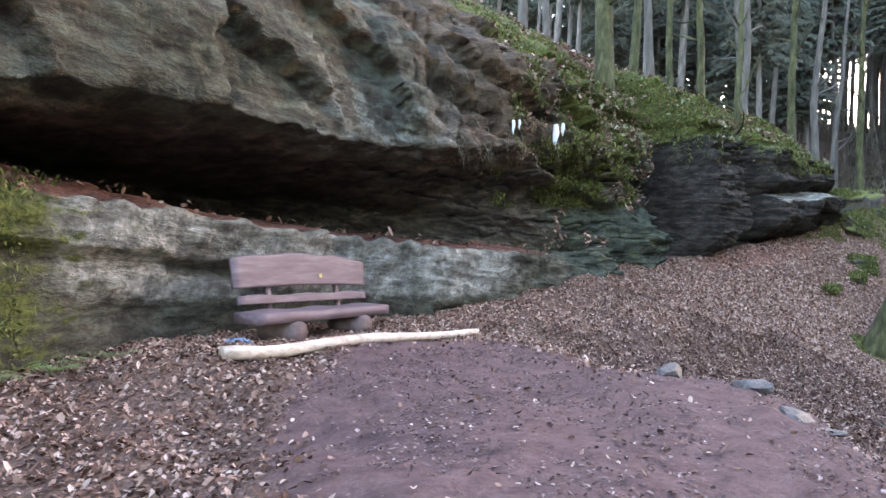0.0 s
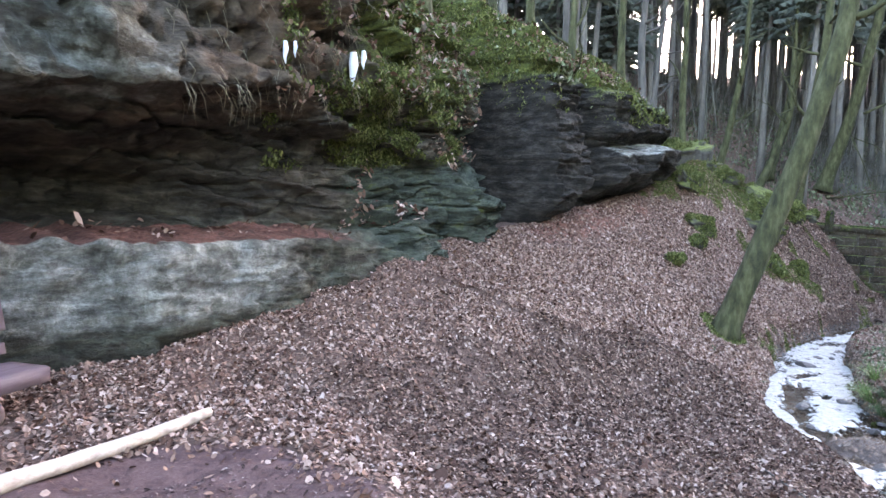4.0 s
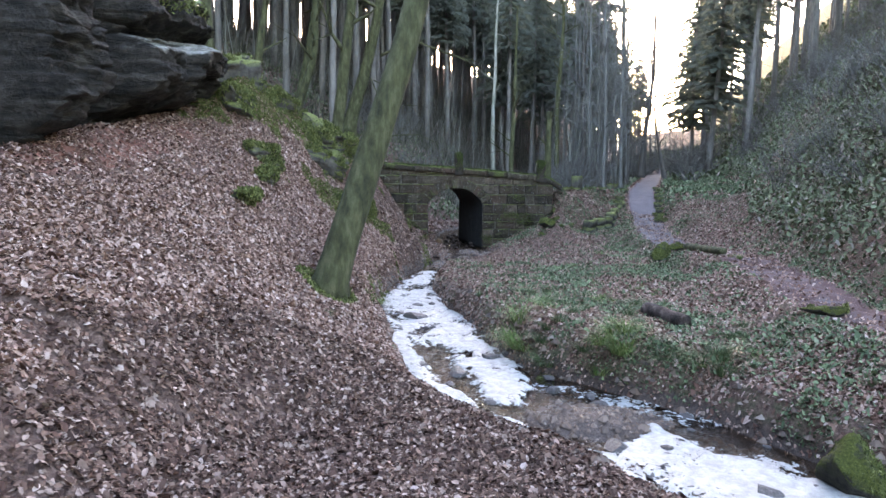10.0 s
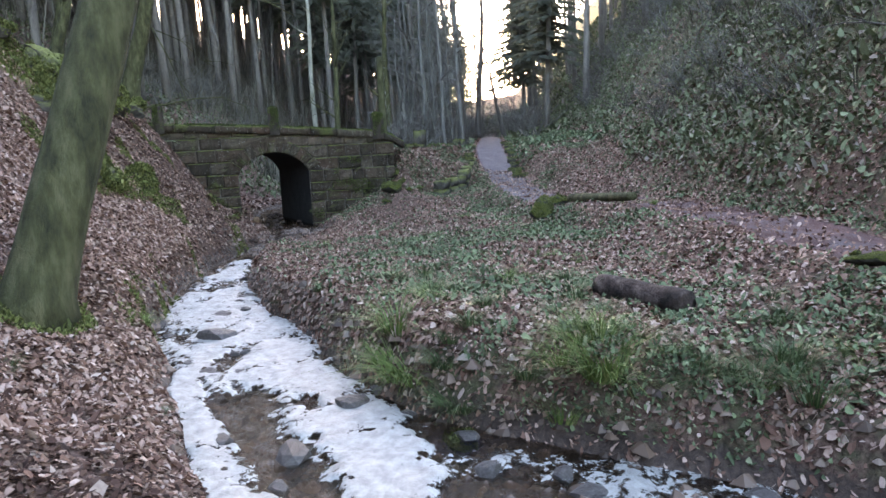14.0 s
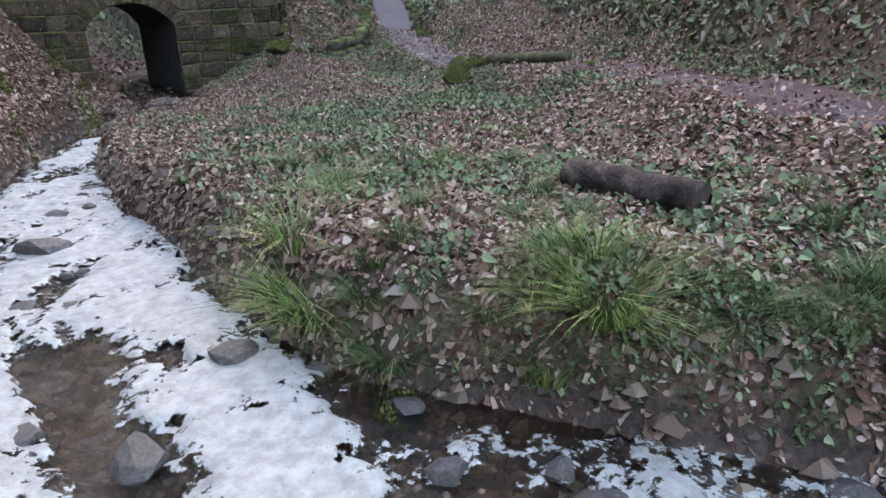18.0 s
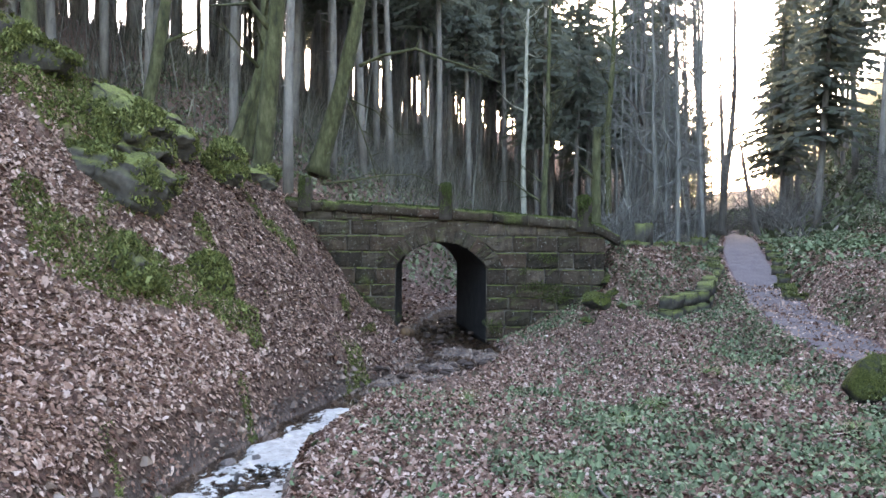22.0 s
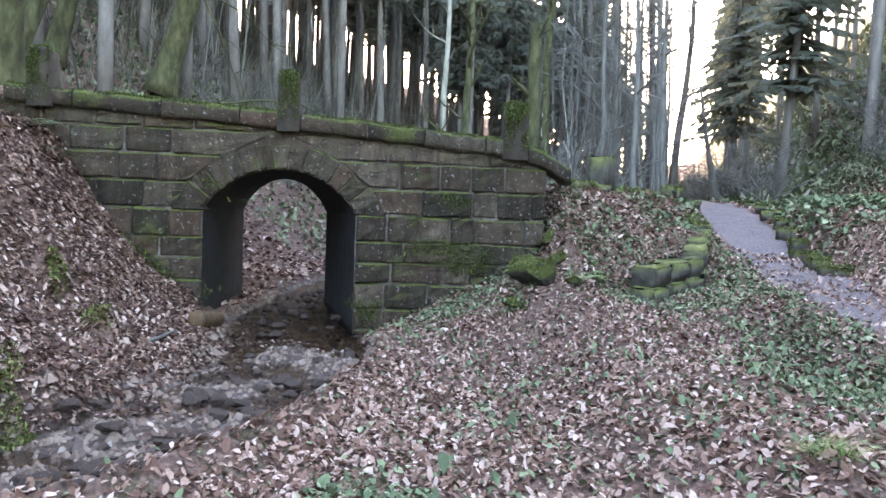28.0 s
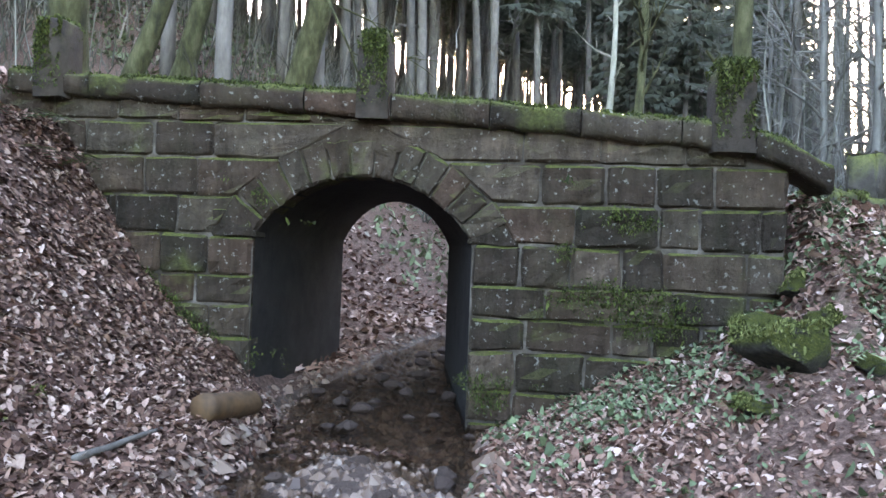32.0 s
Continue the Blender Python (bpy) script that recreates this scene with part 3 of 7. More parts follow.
def build_cliff():
    line = np.array(CLIFF)
    px = np.array([p[0] for p in PROFILES])
    prof = np.array([p[1] for p in PROFILES])
    xs = np.concatenate([np.linspace(-30, -9, 20)[:-1], np.arange(-9, 20.0, 0.06)])
    fx, fy = xs, np.interp(xs, line[:, 0], line[:, 1])
    tx, ty = np.gradient(fx), np.gradient(fy)
    k = np.ones(25) / 25
    tx, ty = (np.convolve(np.pad(v, 12, mode="edge"), k, "valid") for v in (tx, ty))
    n = np.hypot(tx, ty)
    ox, oy = ty / n, -tx / n
    nv = 176
    v = np.linspace(0, prof.shape[1] - 1.001, nv)
    i, f = v.astype(int), v - v.astype(int)
    sect = np.stack([np.stack([np.interp(xs, px, prof[:, a, c]) for a in range(prof.shape[1])], 1) for c in (0, 1)], -1)
    o, z = (sect[:, i, c] * (1 - f) + sect[:, i + 1, c] * f for c in (0, 1))
    X, Y = fx[:, None] + 0 * o, fy[:, None] + 0 * o
    wob = fnoise(X * 0.5, Y * 0.5, z * 0.8, 3, 4)
    strata = fnoise(X * 0.25, Y * 0.25, z * 3.2 + 0.4 * wob, 21, 4)
    blocks = np.abs(fnoise(X * 0.9, Y * 0.9, z * 1.3, 8, 3))
    fine = fnoise(X * 3.5, Y * 3.5, z * 4.5, 13, 4)
    lv0 = v[None] + 0 * o
    ledge = smooth(5.6, 4.2, X) * smooth(4.2, 3.2, lv0)
    face = smooth(-0.3, 0.3, z + 1.2) * smooth(9.2, 8.0, lv0) * (1 - 0.78 * ledge)
    wx, wy, wz = X + 0.35 * wob, Y + 0.3 * fnoise(X * 0.6, z, Y, 61, 2), z + 0.22 * wob + 0.12 * (X + Y) + 0.33 * np.clip(X + 4, 0, 9) * smooth(5.6, 6.4, lv0)
    cell = lattice(np.floor(wx / 1.7).astype(np.int64), np.floor(wy / 2.1).astype(np.int64), np.floor(wz / 0.55).astype(np.int64), 77) - 0.5
    small = lattice(np.floor(wx / 0.6).astype(np.int64), np.floor(wy / 0.7).astype(np.int64), np.floor(wz / 0.2).astype(np.int64), 78) - 0.5
    tiny = lattice(np.floor(wx / 0.28 + 0.3 * fine).astype(np.int64), np.floor(wy / 0.3).astype(np.int64), np.floor(wz / 0.11 + 0.3 * fine).astype(np.int64), 79) - 0.5
    planar = smooth(0.5, -0.5, X) * smooth(5.9, 6.4, lv0)
    slab = lattice(np.floor((wx + 0.5 * wz) / 2.3).astype(np.int64), np.zeros(wx.shape, np.int64), np.floor((z + 0.42 * X + 0.15 * wob) / 0.85).astype(np.int64), 83) - 0.5
    o = o + 0.55 * planar * slab * smooth(6.9, 7.2, lv0) * smooth(9.2, 8.6, lv0)
    face = face * (1 - 0.6 * planar) * (1 - 0.35 * smooth(9.0, 9.6, X) * smooth(16.5, 15.5, X))
    o = o + face * (0.13 * wob + 0.13 * strata + (0.5 - 0.3 * smooth(0.0, -1.2, X) + 0.25 * smooth(-0.2, 0.8, X) + 0.15 * smooth(2.5, 4.5, X) * smooth(9, 8, X)) * cell + 0.2 * small + 0.07 * tiny - 0.22 * smooth(0.1, 0.0, blocks) + 0.06 * fine) + 0.03 * ledge * fine
    # beds of harder and softer stone, each with a sharp lip
    bed_at = (z + 0.16 * wob + 0.05 * fine + 0.1 * X * smooth(6.5, 4.5, X)) / np.where(X > 8.5, 0.52, 0.4)
    bed = np.floor(bed_at)
    lip = bed_at - bed
    hard = lattice(np.floor(wx / 1.3 + 3.7 * lattice(bed.astype(np.int64), 0, 0, 91)).astype(np.int64), np.zeros(wx.shape, np.int64), bed.astype(np.int64), 92) - 0.5
    layered = smooth(-0.5, 0.8, X) * smooth(17.0, 16.0, X) * face * (1 - 0.35 * smooth(8.4, 9.0, X))
    o = o + layered * (0.3 * hard + 0.13 * (lip - 0.5) - 0.16 * smooth(0.16, 0.0, lip))
    o = o + 0.16 * smooth(-1.7, -1.8, X) * smooth(1.52, 1.58, lv0) * smooth(2.2, 2.05, lv0) - 0.3 * smooth(-1.75, -1.85, X) * smooth(-3.9, -3.6, X) * smooth(1.36, 1.42, lv0) * smooth(1.56, 1.5, lv0)
    z = z + 0.06 * fine + 0.05 * wob
    P = np.stack([X + ox[:, None] * o, Y + oy[:, None] * o, z], -1)
    me = mesh_of("cliff", P.reshape(-1, 3), grid_faces(len(xs), nv)[:, ::-1])
    lv = v[None] + 0 * o
    cover = {
        "pale": np.maximum(0.4 * smooth(0.9, 0.3, X) * smooth(-3.2, -2.4, X) * smooth(6.2, 6.6, lv) * smooth(7.35 - 0.12 * X, 7.2 - 0.12 * X, lv) + smooth(4.0, 1.5, X) * smooth(-6.0, -4.5, X) * smooth(2.4, 2.0, lv) * smooth(0.9, 1.3, lv) * 0.75, smooth(11.9, 12.4, X) * smooth(15.5, 14.5, X) * smooth(2.7, 3.1, lv) * smooth(4.2, 3.9, lv) * 0.6),
        "earth": smooth(4.5, 3.5, X) * smooth(2.0, 2.2, lv) * smooth(3.3, 3.0, lv),
        # blocks, clefts, cave recess, upper slab: shade painted in along with damp stain
        "shade_damp": np.maximum((0.88 + 0.12 * np.maximum(smooth(8.2, 8.5, X) * smooth(9.75, 9.55, X), smooth(10.85, 11.05, X) * smooth(12.35, 12.1, X))) * smooth(8.2, 8.6, X) * smooth(16.5, 15.5, X) * smooth(8.0, 6.5, lv), np.maximum(0.5 * smooth(4.5, 3.5, X) * smooth(2.9, 3.4, lv) * smooth(6.4, 6.0, lv), 0.36 * smooth(0.5, -0.5, X) * smooth(7.0, 7.6, lv))),
        "rust": smooth(5.0, 3.0, X) * smooth(5.5, 6.5, lv) * 0.36 + 0.1,
        "algae": np.maximum(smooth(3.5, 5, X) * smooth(9.5, 8.5, X) * smooth(6.5, 4.0, lv) * 0.85, np.maximum(0.55 * smooth(0.9, -0.4, X) * smooth(6.0, 6.5, lv) * smooth(8.9, 8.3, lv), 0.5 * ledge)),
        "moss": np.clip(0.45 * smooth(5.6, 6.6, lv) * smooth(8.6, 9.4, X) + smooth(5.8, 8.0, lv) * smooth(2.5, 5, X) * 0.75 + smooth(7.8, 9, lv) * 0.5 + 0.1 + 0.22 * smooth(3.5, 5, X) * smooth(9.2, 8.4, X) * smooth(0.8, 1.6, lv) + 0.5 * smooth(-4.0, -5.5, X) * smooth(3, 2, lv) + 0.4 * smooth(16, 17, X), 0, 1),
    }
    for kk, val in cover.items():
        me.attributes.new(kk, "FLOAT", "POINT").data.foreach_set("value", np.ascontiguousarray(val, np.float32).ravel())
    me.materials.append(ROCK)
    CLIFF_SKIN["at"], CLIFF_SKIN["step"], CLIFF_SKIN["moss"] = P, lv, cover["moss"]
    return tagged(new("cliff", me), "layered sandstone cliff with overhang, ledge and moss on top", "cliff", kind="structure")


build_cliff()



# ---- the stone footbridge ----
BRIDGE_AT, BRIDGE_TURN = (25.82, 14.8, 0.0), math.degrees(math.atan2(-0.9075, 0.42))
ARCH_MID, ARCH_HALF, SPRING, CROWN = -0.09, 0.97, -0.94, -0.39
ARCH_R = (ARCH_HALF**2 + (CROWN - SPRING) ** 2) / (2 * (CROWN - SPRING))
ARCH_Z = CROWN - ARCH_R
DEPTH, FAR_MID, FAR_HALF = 3.0, -0.36, 0.7


def stone_material():
    m, nt, b = material("bridge_stone", 0.93, 0.2)
    info = nt.nodes.new("ShaderNodeObjectInfo").outputs["Random"]
    tone = ramp(nt, info, [(0.0, (0.036, 0.028, 0.02)), (0.3, (0.06, 0.044, 0.031)), (0.55, (0.092, 0.058, 0.04)), (0.8, (0.082, 0.066, 0.047)), (1.0, (0.12, 0.09, 0.066))])
    mid, fine = noise_node(nt, 5, 8, 0.65), noise_node(nt, 30, 8, 0.7)
    c = mixc(nt, 0.75, tone, ramp(nt, mid, [(0.3, (0.35, 0.33, 0.3)), (0.55, (0.8, 0.8, 0.78)), (0.75, (1.25, 1.2, 1.1))]), "MULTIPLY")
    streak = ramp(nt, noise_node(nt, 3.5, 6, 0.6, (3, 3, 0.5)), [(0.35, (0.45, 0.43, 0.4)), (0.6, (1, 1, 1))])
    c = mixc(nt, 0.7, c, streak, "MULTIPLY")
    spots = map_range(nt, noise_node(nt, 22, 4, 0.6), 0.62, 0.68)
    c = mixc(nt, math_node(nt, "MULTIPLY", spots, 0.38), c, (0.42, 0.42, 0.38))
    green = ramp(nt, fine, MOSS_GREEN)
    up = upness(nt, 0.25, 0.8)
    patch = map_range(nt, noise_node(nt, 1.1, 5), 0.6, 0.7)
    c = mixc(nt, math_node(nt, "MULTIPLY", map_range(nt, noise_node(nt, 2.2, 7, 0.65), 0.46, 0.66), 0.22), c, (0.045, 0.05, 0.024))
    c = mixc(nt, math_node(nt, "MULTIPLY", patch, 0.65), c, green)
    c = mixc(nt, math_node(nt, "MULTIPLY", up, map_range(nt, noise_node(nt, 3, 5), 0.35, 0.5)), c, green)
    nt.links.new(c, b.inputs["Base Color"])
    bump(nt, b, math_node(nt, "ADD", mid, math_node(nt, "MULTIPLY", fine, 0.6)), 1.0, 0.06)
    return m


STONE = stone_material()
MORTAR = simple("lime_mortar", [(0.38, (0.028, 0.024, 0.018)), (0.52, (0.075, 0.064, 0.051)), (0.72, (0.22, 0.2, 0.17))], 2.5, 0.95, 0.6, 50, dist=0.015)
POST_STONE = simple("post_stone", [(0.3, (0.014, 0.011, 0.008)), (0.7, (0.055, 0.042, 0.03))], 5, 0.95, 0.9, 18, dist=0.02, moss=0.45)
# vault stone: the passage's inner shade is put into this near-black colour
SHADED_STONE = simple("shaded_tunnel_stone", [(0.3, (0.012, 0.011, 0.01)), (0.7, (0.032, 0.03, 0.027))], 4, 0.95, 0.7, 16, dist=0.03)


def wedge(front, depth, rng, rough=0.012, back=0.0):
    """A rough, worn block from four front corners (s, z), counter-clockwise. Local x along the wall, y into it."""
    c = np.array(front, float)
    c = c + rng.normal(0, 0.007, c.shape)
    g = np.array([0, 0.07, 0.36, 0.64, 0.93, 1.0])
    u, w = np.meshgrid(g, g, indexing="ij")
    q = ((1 - u) * (1 - w))[..., None] * c[0] + (u * (1 - w))[..., None] * c[1] + (u * w)[..., None] * c[2] + ((1 - u) * w)[..., None] * c[3]
    rim = (np.minimum(u, 1 - u) < 0.01) | (np.minimum(w, 1 - w) < 0.01)
    corner = (np.minimum(u, 1 - u) < 0.01) & (np.minimum(w, 1 - w) < 0.01)
    y = np.where(rim, 0.004, -0.032) + rng.normal(0, rough, u.shape) * np.where(rim, 0.4, 1.0) + rng.normal(0, 0.008) + back
    q = q + np.where(corner, 0.05, 0.0)[..., None] * (q.mean((0, 1)) - q) + rng.normal(0, 0.004, q.shape)
    v = np.stack([q[..., 0], y, q[..., 1]], -1).reshape(-1, 3)
    edge = [6 * k for k in range(6)] + [30 + k for k in range(1, 6)] + [35 - 6 * k for k in range(1, 6)] + [5 - k for k in range(1, 5)]
    rear = v[edge].copy()
    rear[:, 1] = depth
    n = len(edge)
    side = [(edge[k], 36 + k, 36 + (k + 1) % n, edge[(k + 1) % n]) for k in range(n)]
    return np.concatenate([v, rear]), np.concatenate([grid_faces(6, 6), np.array(side)])


def coping_top(s):
    return float(np.interp(s, [-3.4, -2.9, 0.0, 2.95, 3.35, 3.75], [0.52, 0.49, 0.33, 0.1, -0.02, -0.25]))


def arch_half(z, grow=0.0):
    """Half width of the opening at a level, grown by the ring."""
    if z <= SPRING:
        return ARCH_HALF + grow
    r = ARCH_R + grow
    d = r * r - (z - ARCH_Z) ** 2
    return math.sqrt(d) if d > 0 else 0.0


def far_s(s):
    """The passage narrows and shifts towards its far mouth."""
    return FAR_MID + (s - ARCH_MID) * FAR_HALF / ARCH_HALF


def build_bridge():
    rng = np.random.default_rng(3)
    bridge = empty("stone_bridge", BRIDGE_AT, BRIDGE_TURN)
    tagged(bridge, "old mossy sandstone footbridge with one arch over the brook", "bridge")
    # mass of the wall with the opening through it, skewed
    a0 = math.asin(ARCH_HALF / ARCH_R)
    arc = [(ARCH_MID + ARCH_R * math.sin(a), ARCH_Z + ARCH_R * math.cos(a)) for a in np.linspace(-a0, a0, 25)]
    hole = [(ARCH_MID - ARCH_HALF, -3.2)] + arc + [(ARCH_MID + ARCH_HALF, -3.2)]
    ss = [-3.6, -3.0, -2.2, -1.6] + [p[0] for p in hole] + [1.4, 2.2, 2.95, 3.4]
    low = [-3.2] * 4 + [p[1] for p in hole] + [-3.2] * 4
    for front in (True, False):
        v, f = [], []
        y0 = 0.012 if front else DEPTH
        for s, z in zip(ss, low):
            if not front and abs(s - ARCH_MID) <= ARCH_HALF + 1e-6:
                s = far_s(s)
            v += [(s, y0, z), (s, y0, coping_top(s) - 0.18)]
        for k in range(len(ss) - 1):
            if low[k] == -3.2 and low[k + 1] == -3.2 and abs(ss[k]) < 1.1 and abs(ss[k + 1]) < 1.1:
                continue
            q = (2 * k, 2 * k + 2, 2 * k + 3, 2 * k + 1)
            f.append(q if front else q[::-1])
        solid("wall", np.array(v), np.array(f), MORTAR, bridge, "grey lime mortar joints", False)
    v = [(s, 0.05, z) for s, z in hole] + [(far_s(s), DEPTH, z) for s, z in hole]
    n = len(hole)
    solid("vault", np.array(v), np.array([(k, k + n, k + n + 1, k + 1) for k in range(n - 1)]), SHADED_STONE, bridge, "stone vault with the passage's shade in its dark colour")
    v = [(s, y, coping_top(s) - 0.45) for s in (-3.6, -1.8, 0, 1.8, 3.4) for y in (0.05, DEPTH)]
    solid("deck", np.array(v), np.array([(2 * k, 2 * k + 2, 2 * k + 3, 2 * k + 1) for k in range(4)]), GROUND, bridge, "leaf-covered earth deck")
    # ring stones
    ring, count = 0.33, 13
    for k in range(count):
        a, b2 = (-a0 + (2 * a0) * (k + e) / count for e in (0.02, 0.98))
        r1 = ARCH_R + ring * (1 + 0.06 * rng.normal())
        pts = [(ARCH_MID + r * math.sin(t), ARCH_Z + r * math.cos(t)) for r, t in ((ARCH_R, a), (ARCH_R, b2), (r1, b2), (r1, a))]
        solid("arch_stone", *wedge(pts, 0.3, rng), STONE, bridge, smooth_shade=False)
    # courses of blocks
    z = -3.0
    while z < 0.35:
        h = rng.uniform(0.25, 0.37)
        z1 = z + h
        for sgn in (-1, 1):
            far = -3.55 if sgn < 0 else 3.42
            if z1 > SPRING > z + 0.05:
                z1 = SPRING
            grow = 0.33 if z > SPRING - 0.06 else 0.0
            e0, e1 = arch_half(z, grow), arch_half(z1, grow)
            e0, e1 = ((ARCH_MID + sgn * e) for e in (max(e0, 0.0), max(e1, 0.0)))
            first = True
            a = (e0, e1)
            while True:
                w = rng.uniform(0.32, 0.72) * sgn
                nb = (max(a, key=lambda q: sgn * q) + w)
                last = sgn * nb > sgn * far - 0.2
                if last:
                    nb = far
                nbp = (nb, nb)
                g = 0.007 * sgn
                # the top of the course follows the coping
                def top(s):
                    return min(z1 - 0.007, coping_top(s) - 0.19)
                lo, hi = (a[0] + g, z + 0.007), (nbp[0] - g, z + 0.007)
                if top(nb) - z > 0.07 and abs(nb - a[0]) > 0.08:
                    pts = [lo, hi, (nbp[1] - g, top(nb)), (a[1] + g, max(top(a[1]), z + 0.03))]
                    if sgn < 0:
                        pts = [pts[1], pts[0], pts[3], pts[2]]
                    solid("block", *wedge(pts, 0.2, rng), STONE, bridge, smooth_shade=False)
                a = nbp
                if last:
                    break
        z = z1
    # filling stones above the crown and beside the springings
    for pts in ([(-0.62, CROWN + 0.2), (0.44, CROWN + 0.2), (0.44, 0.11), (-0.62, 0.17)], [(-1.45, SPRING - 0.02), (-1.02, SPRING - 0.02), (-1.1, SPRING + 0.24), (-1.45, SPRING + 0.24)], [(0.84, SPRING - 0.02), (1.27, SPRING - 0.02), (1.27, SPRING + 0.24), (0.92, SPRING + 0.24)]):
        solid("block", *wedge(pts, 0.2, rng, back=0.012), STONE, bridge, smooth_shade=False)
    # coping and posts
    cuts = [-3.4, -2.6, -1.55, -0.6, 0.16, 1.0, 1.75, 2.55, 3.12, 3.72]
    for s0, s1 in zip(cuts[:-1], cuts[1:]):
        vs, n = [], 7
        for q in range(n):
            s = s0 + 0.006 + (s1 - s0 - 0.012) * q / (n - 1)
            t = coping_top(s)
            for y, dz in ((-0.08, -0.22), (-0.12, -0.19), (-0.125, -0.05), (-0.09, -0.012), (0.28, 0.0), (0.36, -0.03), (0.37, -0.2)):
                vs.append((s, y + rng.normal(0, 0.008), t + dz + rng.normal(0, 0.008)))
        m = 7
        f = [(q * m + j, q * m + (j + 1) % m, (q + 1) * m + (j + 1) % m, (q + 1) * m + j) for q in range(n - 1) for j in range(m)]
        tri = [(0, j, j + 1) for j in range(1, m - 1)] + [((n - 1) * m, (n - 1) * m + j + 1, (n - 1) * m + j) for j in range(1, m - 1)]
        fv, ff = joined([(np.array(vs), np.array(f)[:, ::-1], np.array(tri)[:, ::-1])])
        solid("coping_stone", fv, ff, STONE, bridge, "moss-topped coping stone", True)
    for s, top, w, sharp in ((-2.98, 0.98, 0.27, 0.04), (0.0, 0.86, 0.27, 0.05), (2.95, 0.62, 0.32, 0.14)):
        base = coping_top(s) - 0.25
        levels = [(base, 1.0), (base + 0.2, 1.0), (top - sharp * 1.6, 0.97), (top - sharp * 0.8, 0.86), (top - sharp * 0.2, 0.55), (top, 0.2)]
        vs = []
        for zz, k in levels:
            for x, y in ((-1, -1), (0, -1.08), (1, -1), (1.06, 0), (1, 1), (0, 1.06), (-1, 1), (-1.06, 0)):
                vs.append((s + x * w / 2 * k + rng.normal(0, 0.008), 0.0 + y * 0.16 * k, zz + rng.normal(0, 0.006)))
        f = [(q * 8 + j, q * 8 + (j + 1) % 8, (q + 1) * 8 + (j + 1) % 8, (q + 1) * 8 + j) for q in range(5) for j in range(8)]
        cap = [(40, 40 + j, 41 + j) for j in range(1, 7)]
        fv, ff = joined([(np.array(vs), np.array(f), np.array(cap))])
        solid("parapet_post", fv, ff, POST_STONE, bridge, "stubby mossy stone post", True)
    return bridge


build_bridge()

# ---- bench, pole and the leaning tree ----
def box(bm, size, at=(0, 0, 0), turn=None, bevel=0.0):
    r = bmesh.ops.create_cube(bm, size=1.0)
    m = Matrix.Translation(at) @ (turn or Matrix.Identity(4)) @ Matrix.Diagonal((*size, 1))
    bmesh.ops.transform(bm, matrix=m, verts=r["verts"])
    if bevel:
        edges = list({e for v in r["verts"] for e in v.link_edges})
        bmesh.ops.bevel(bm, geom=edges, offset=bevel, segments=2, affect="EDGES")
    return r


BENCH_WOOD = simple("mauve_bench_paint", [(0.3, (0.075, 0.05, 0.056)), (0.55, (0.125, 0.09, 0.1)), (0.75, (0.17, 0.13, 0.138))], 4, 0.6, 0.35, 25, (0.4, 3, 3), 0.008)
LOG_WOOD = simple("bare_log", [(0.3, (0.28, 0.2, 0.15)), (0.55, (0.5, 0.41, 0.33)), (0.75, (0.62, 0.55, 0.47))], 3, 0.8, 0.5, 18, (0.5, 4, 4), 0.01)
ROUND_WOOD = simple("bench_foot_wood", [(0.3, (0.07, 0.048, 0.046)), (0.7, (0.15, 0.108, 0.104))], 5, 0.8, 0.5, 20, None, 0.01)


def plank(length, depth, height, rng_seed, wave=0.0, sag=0.0, n=24, bow=0.0):
    """A plank along x with rounded edges and a hand-cut upper edge."""
    prof = [(-0.5, -0.42), (-0.44, -0.5), (0.44, -0.5), (0.5, -0.42), (0.5, 0.4), (0.42, 0.5), (-0.42, 0.5), (-0.5, 0.4)]
    xs = np.linspace(-length / 2, length / 2, n)
    v = []
    for x in xs:
        t = 2 * x / length
        crest = wave * (1 - t * t) + 0.012 * math.sin(9 * t + rng_seed) - sag * (1 - t * t)
        for y, z in prof:
            v.append((x, y * depth + bow * (1 - t * t), z * height + (crest if z > 0 else sag * 0.5 * (1 - t * t) + wave * 0.35 * (1 - t * t))))
    m = len(prof)
    f = [(q * m + j, q * m + (j + 1) % m, (q + 1) * m + (j + 1) % m, (q + 1) * m + j) for q in range(n - 1) for j in range(m)]
    tri = [(0, j + 1, j) for j in range(1, m - 1)] + [((n - 1) * m, (n - 1) * m + j, (n - 1) * m + j + 1) for j in range(1, m - 1)]
    fv, ff = joined([(np.array(v), np.array(f), np.array(tri))])
    return fv, ff[:, ::-1]


def placed(verts, m):
    return np.array([tuple(m @ Vector(p)) for p in verts])


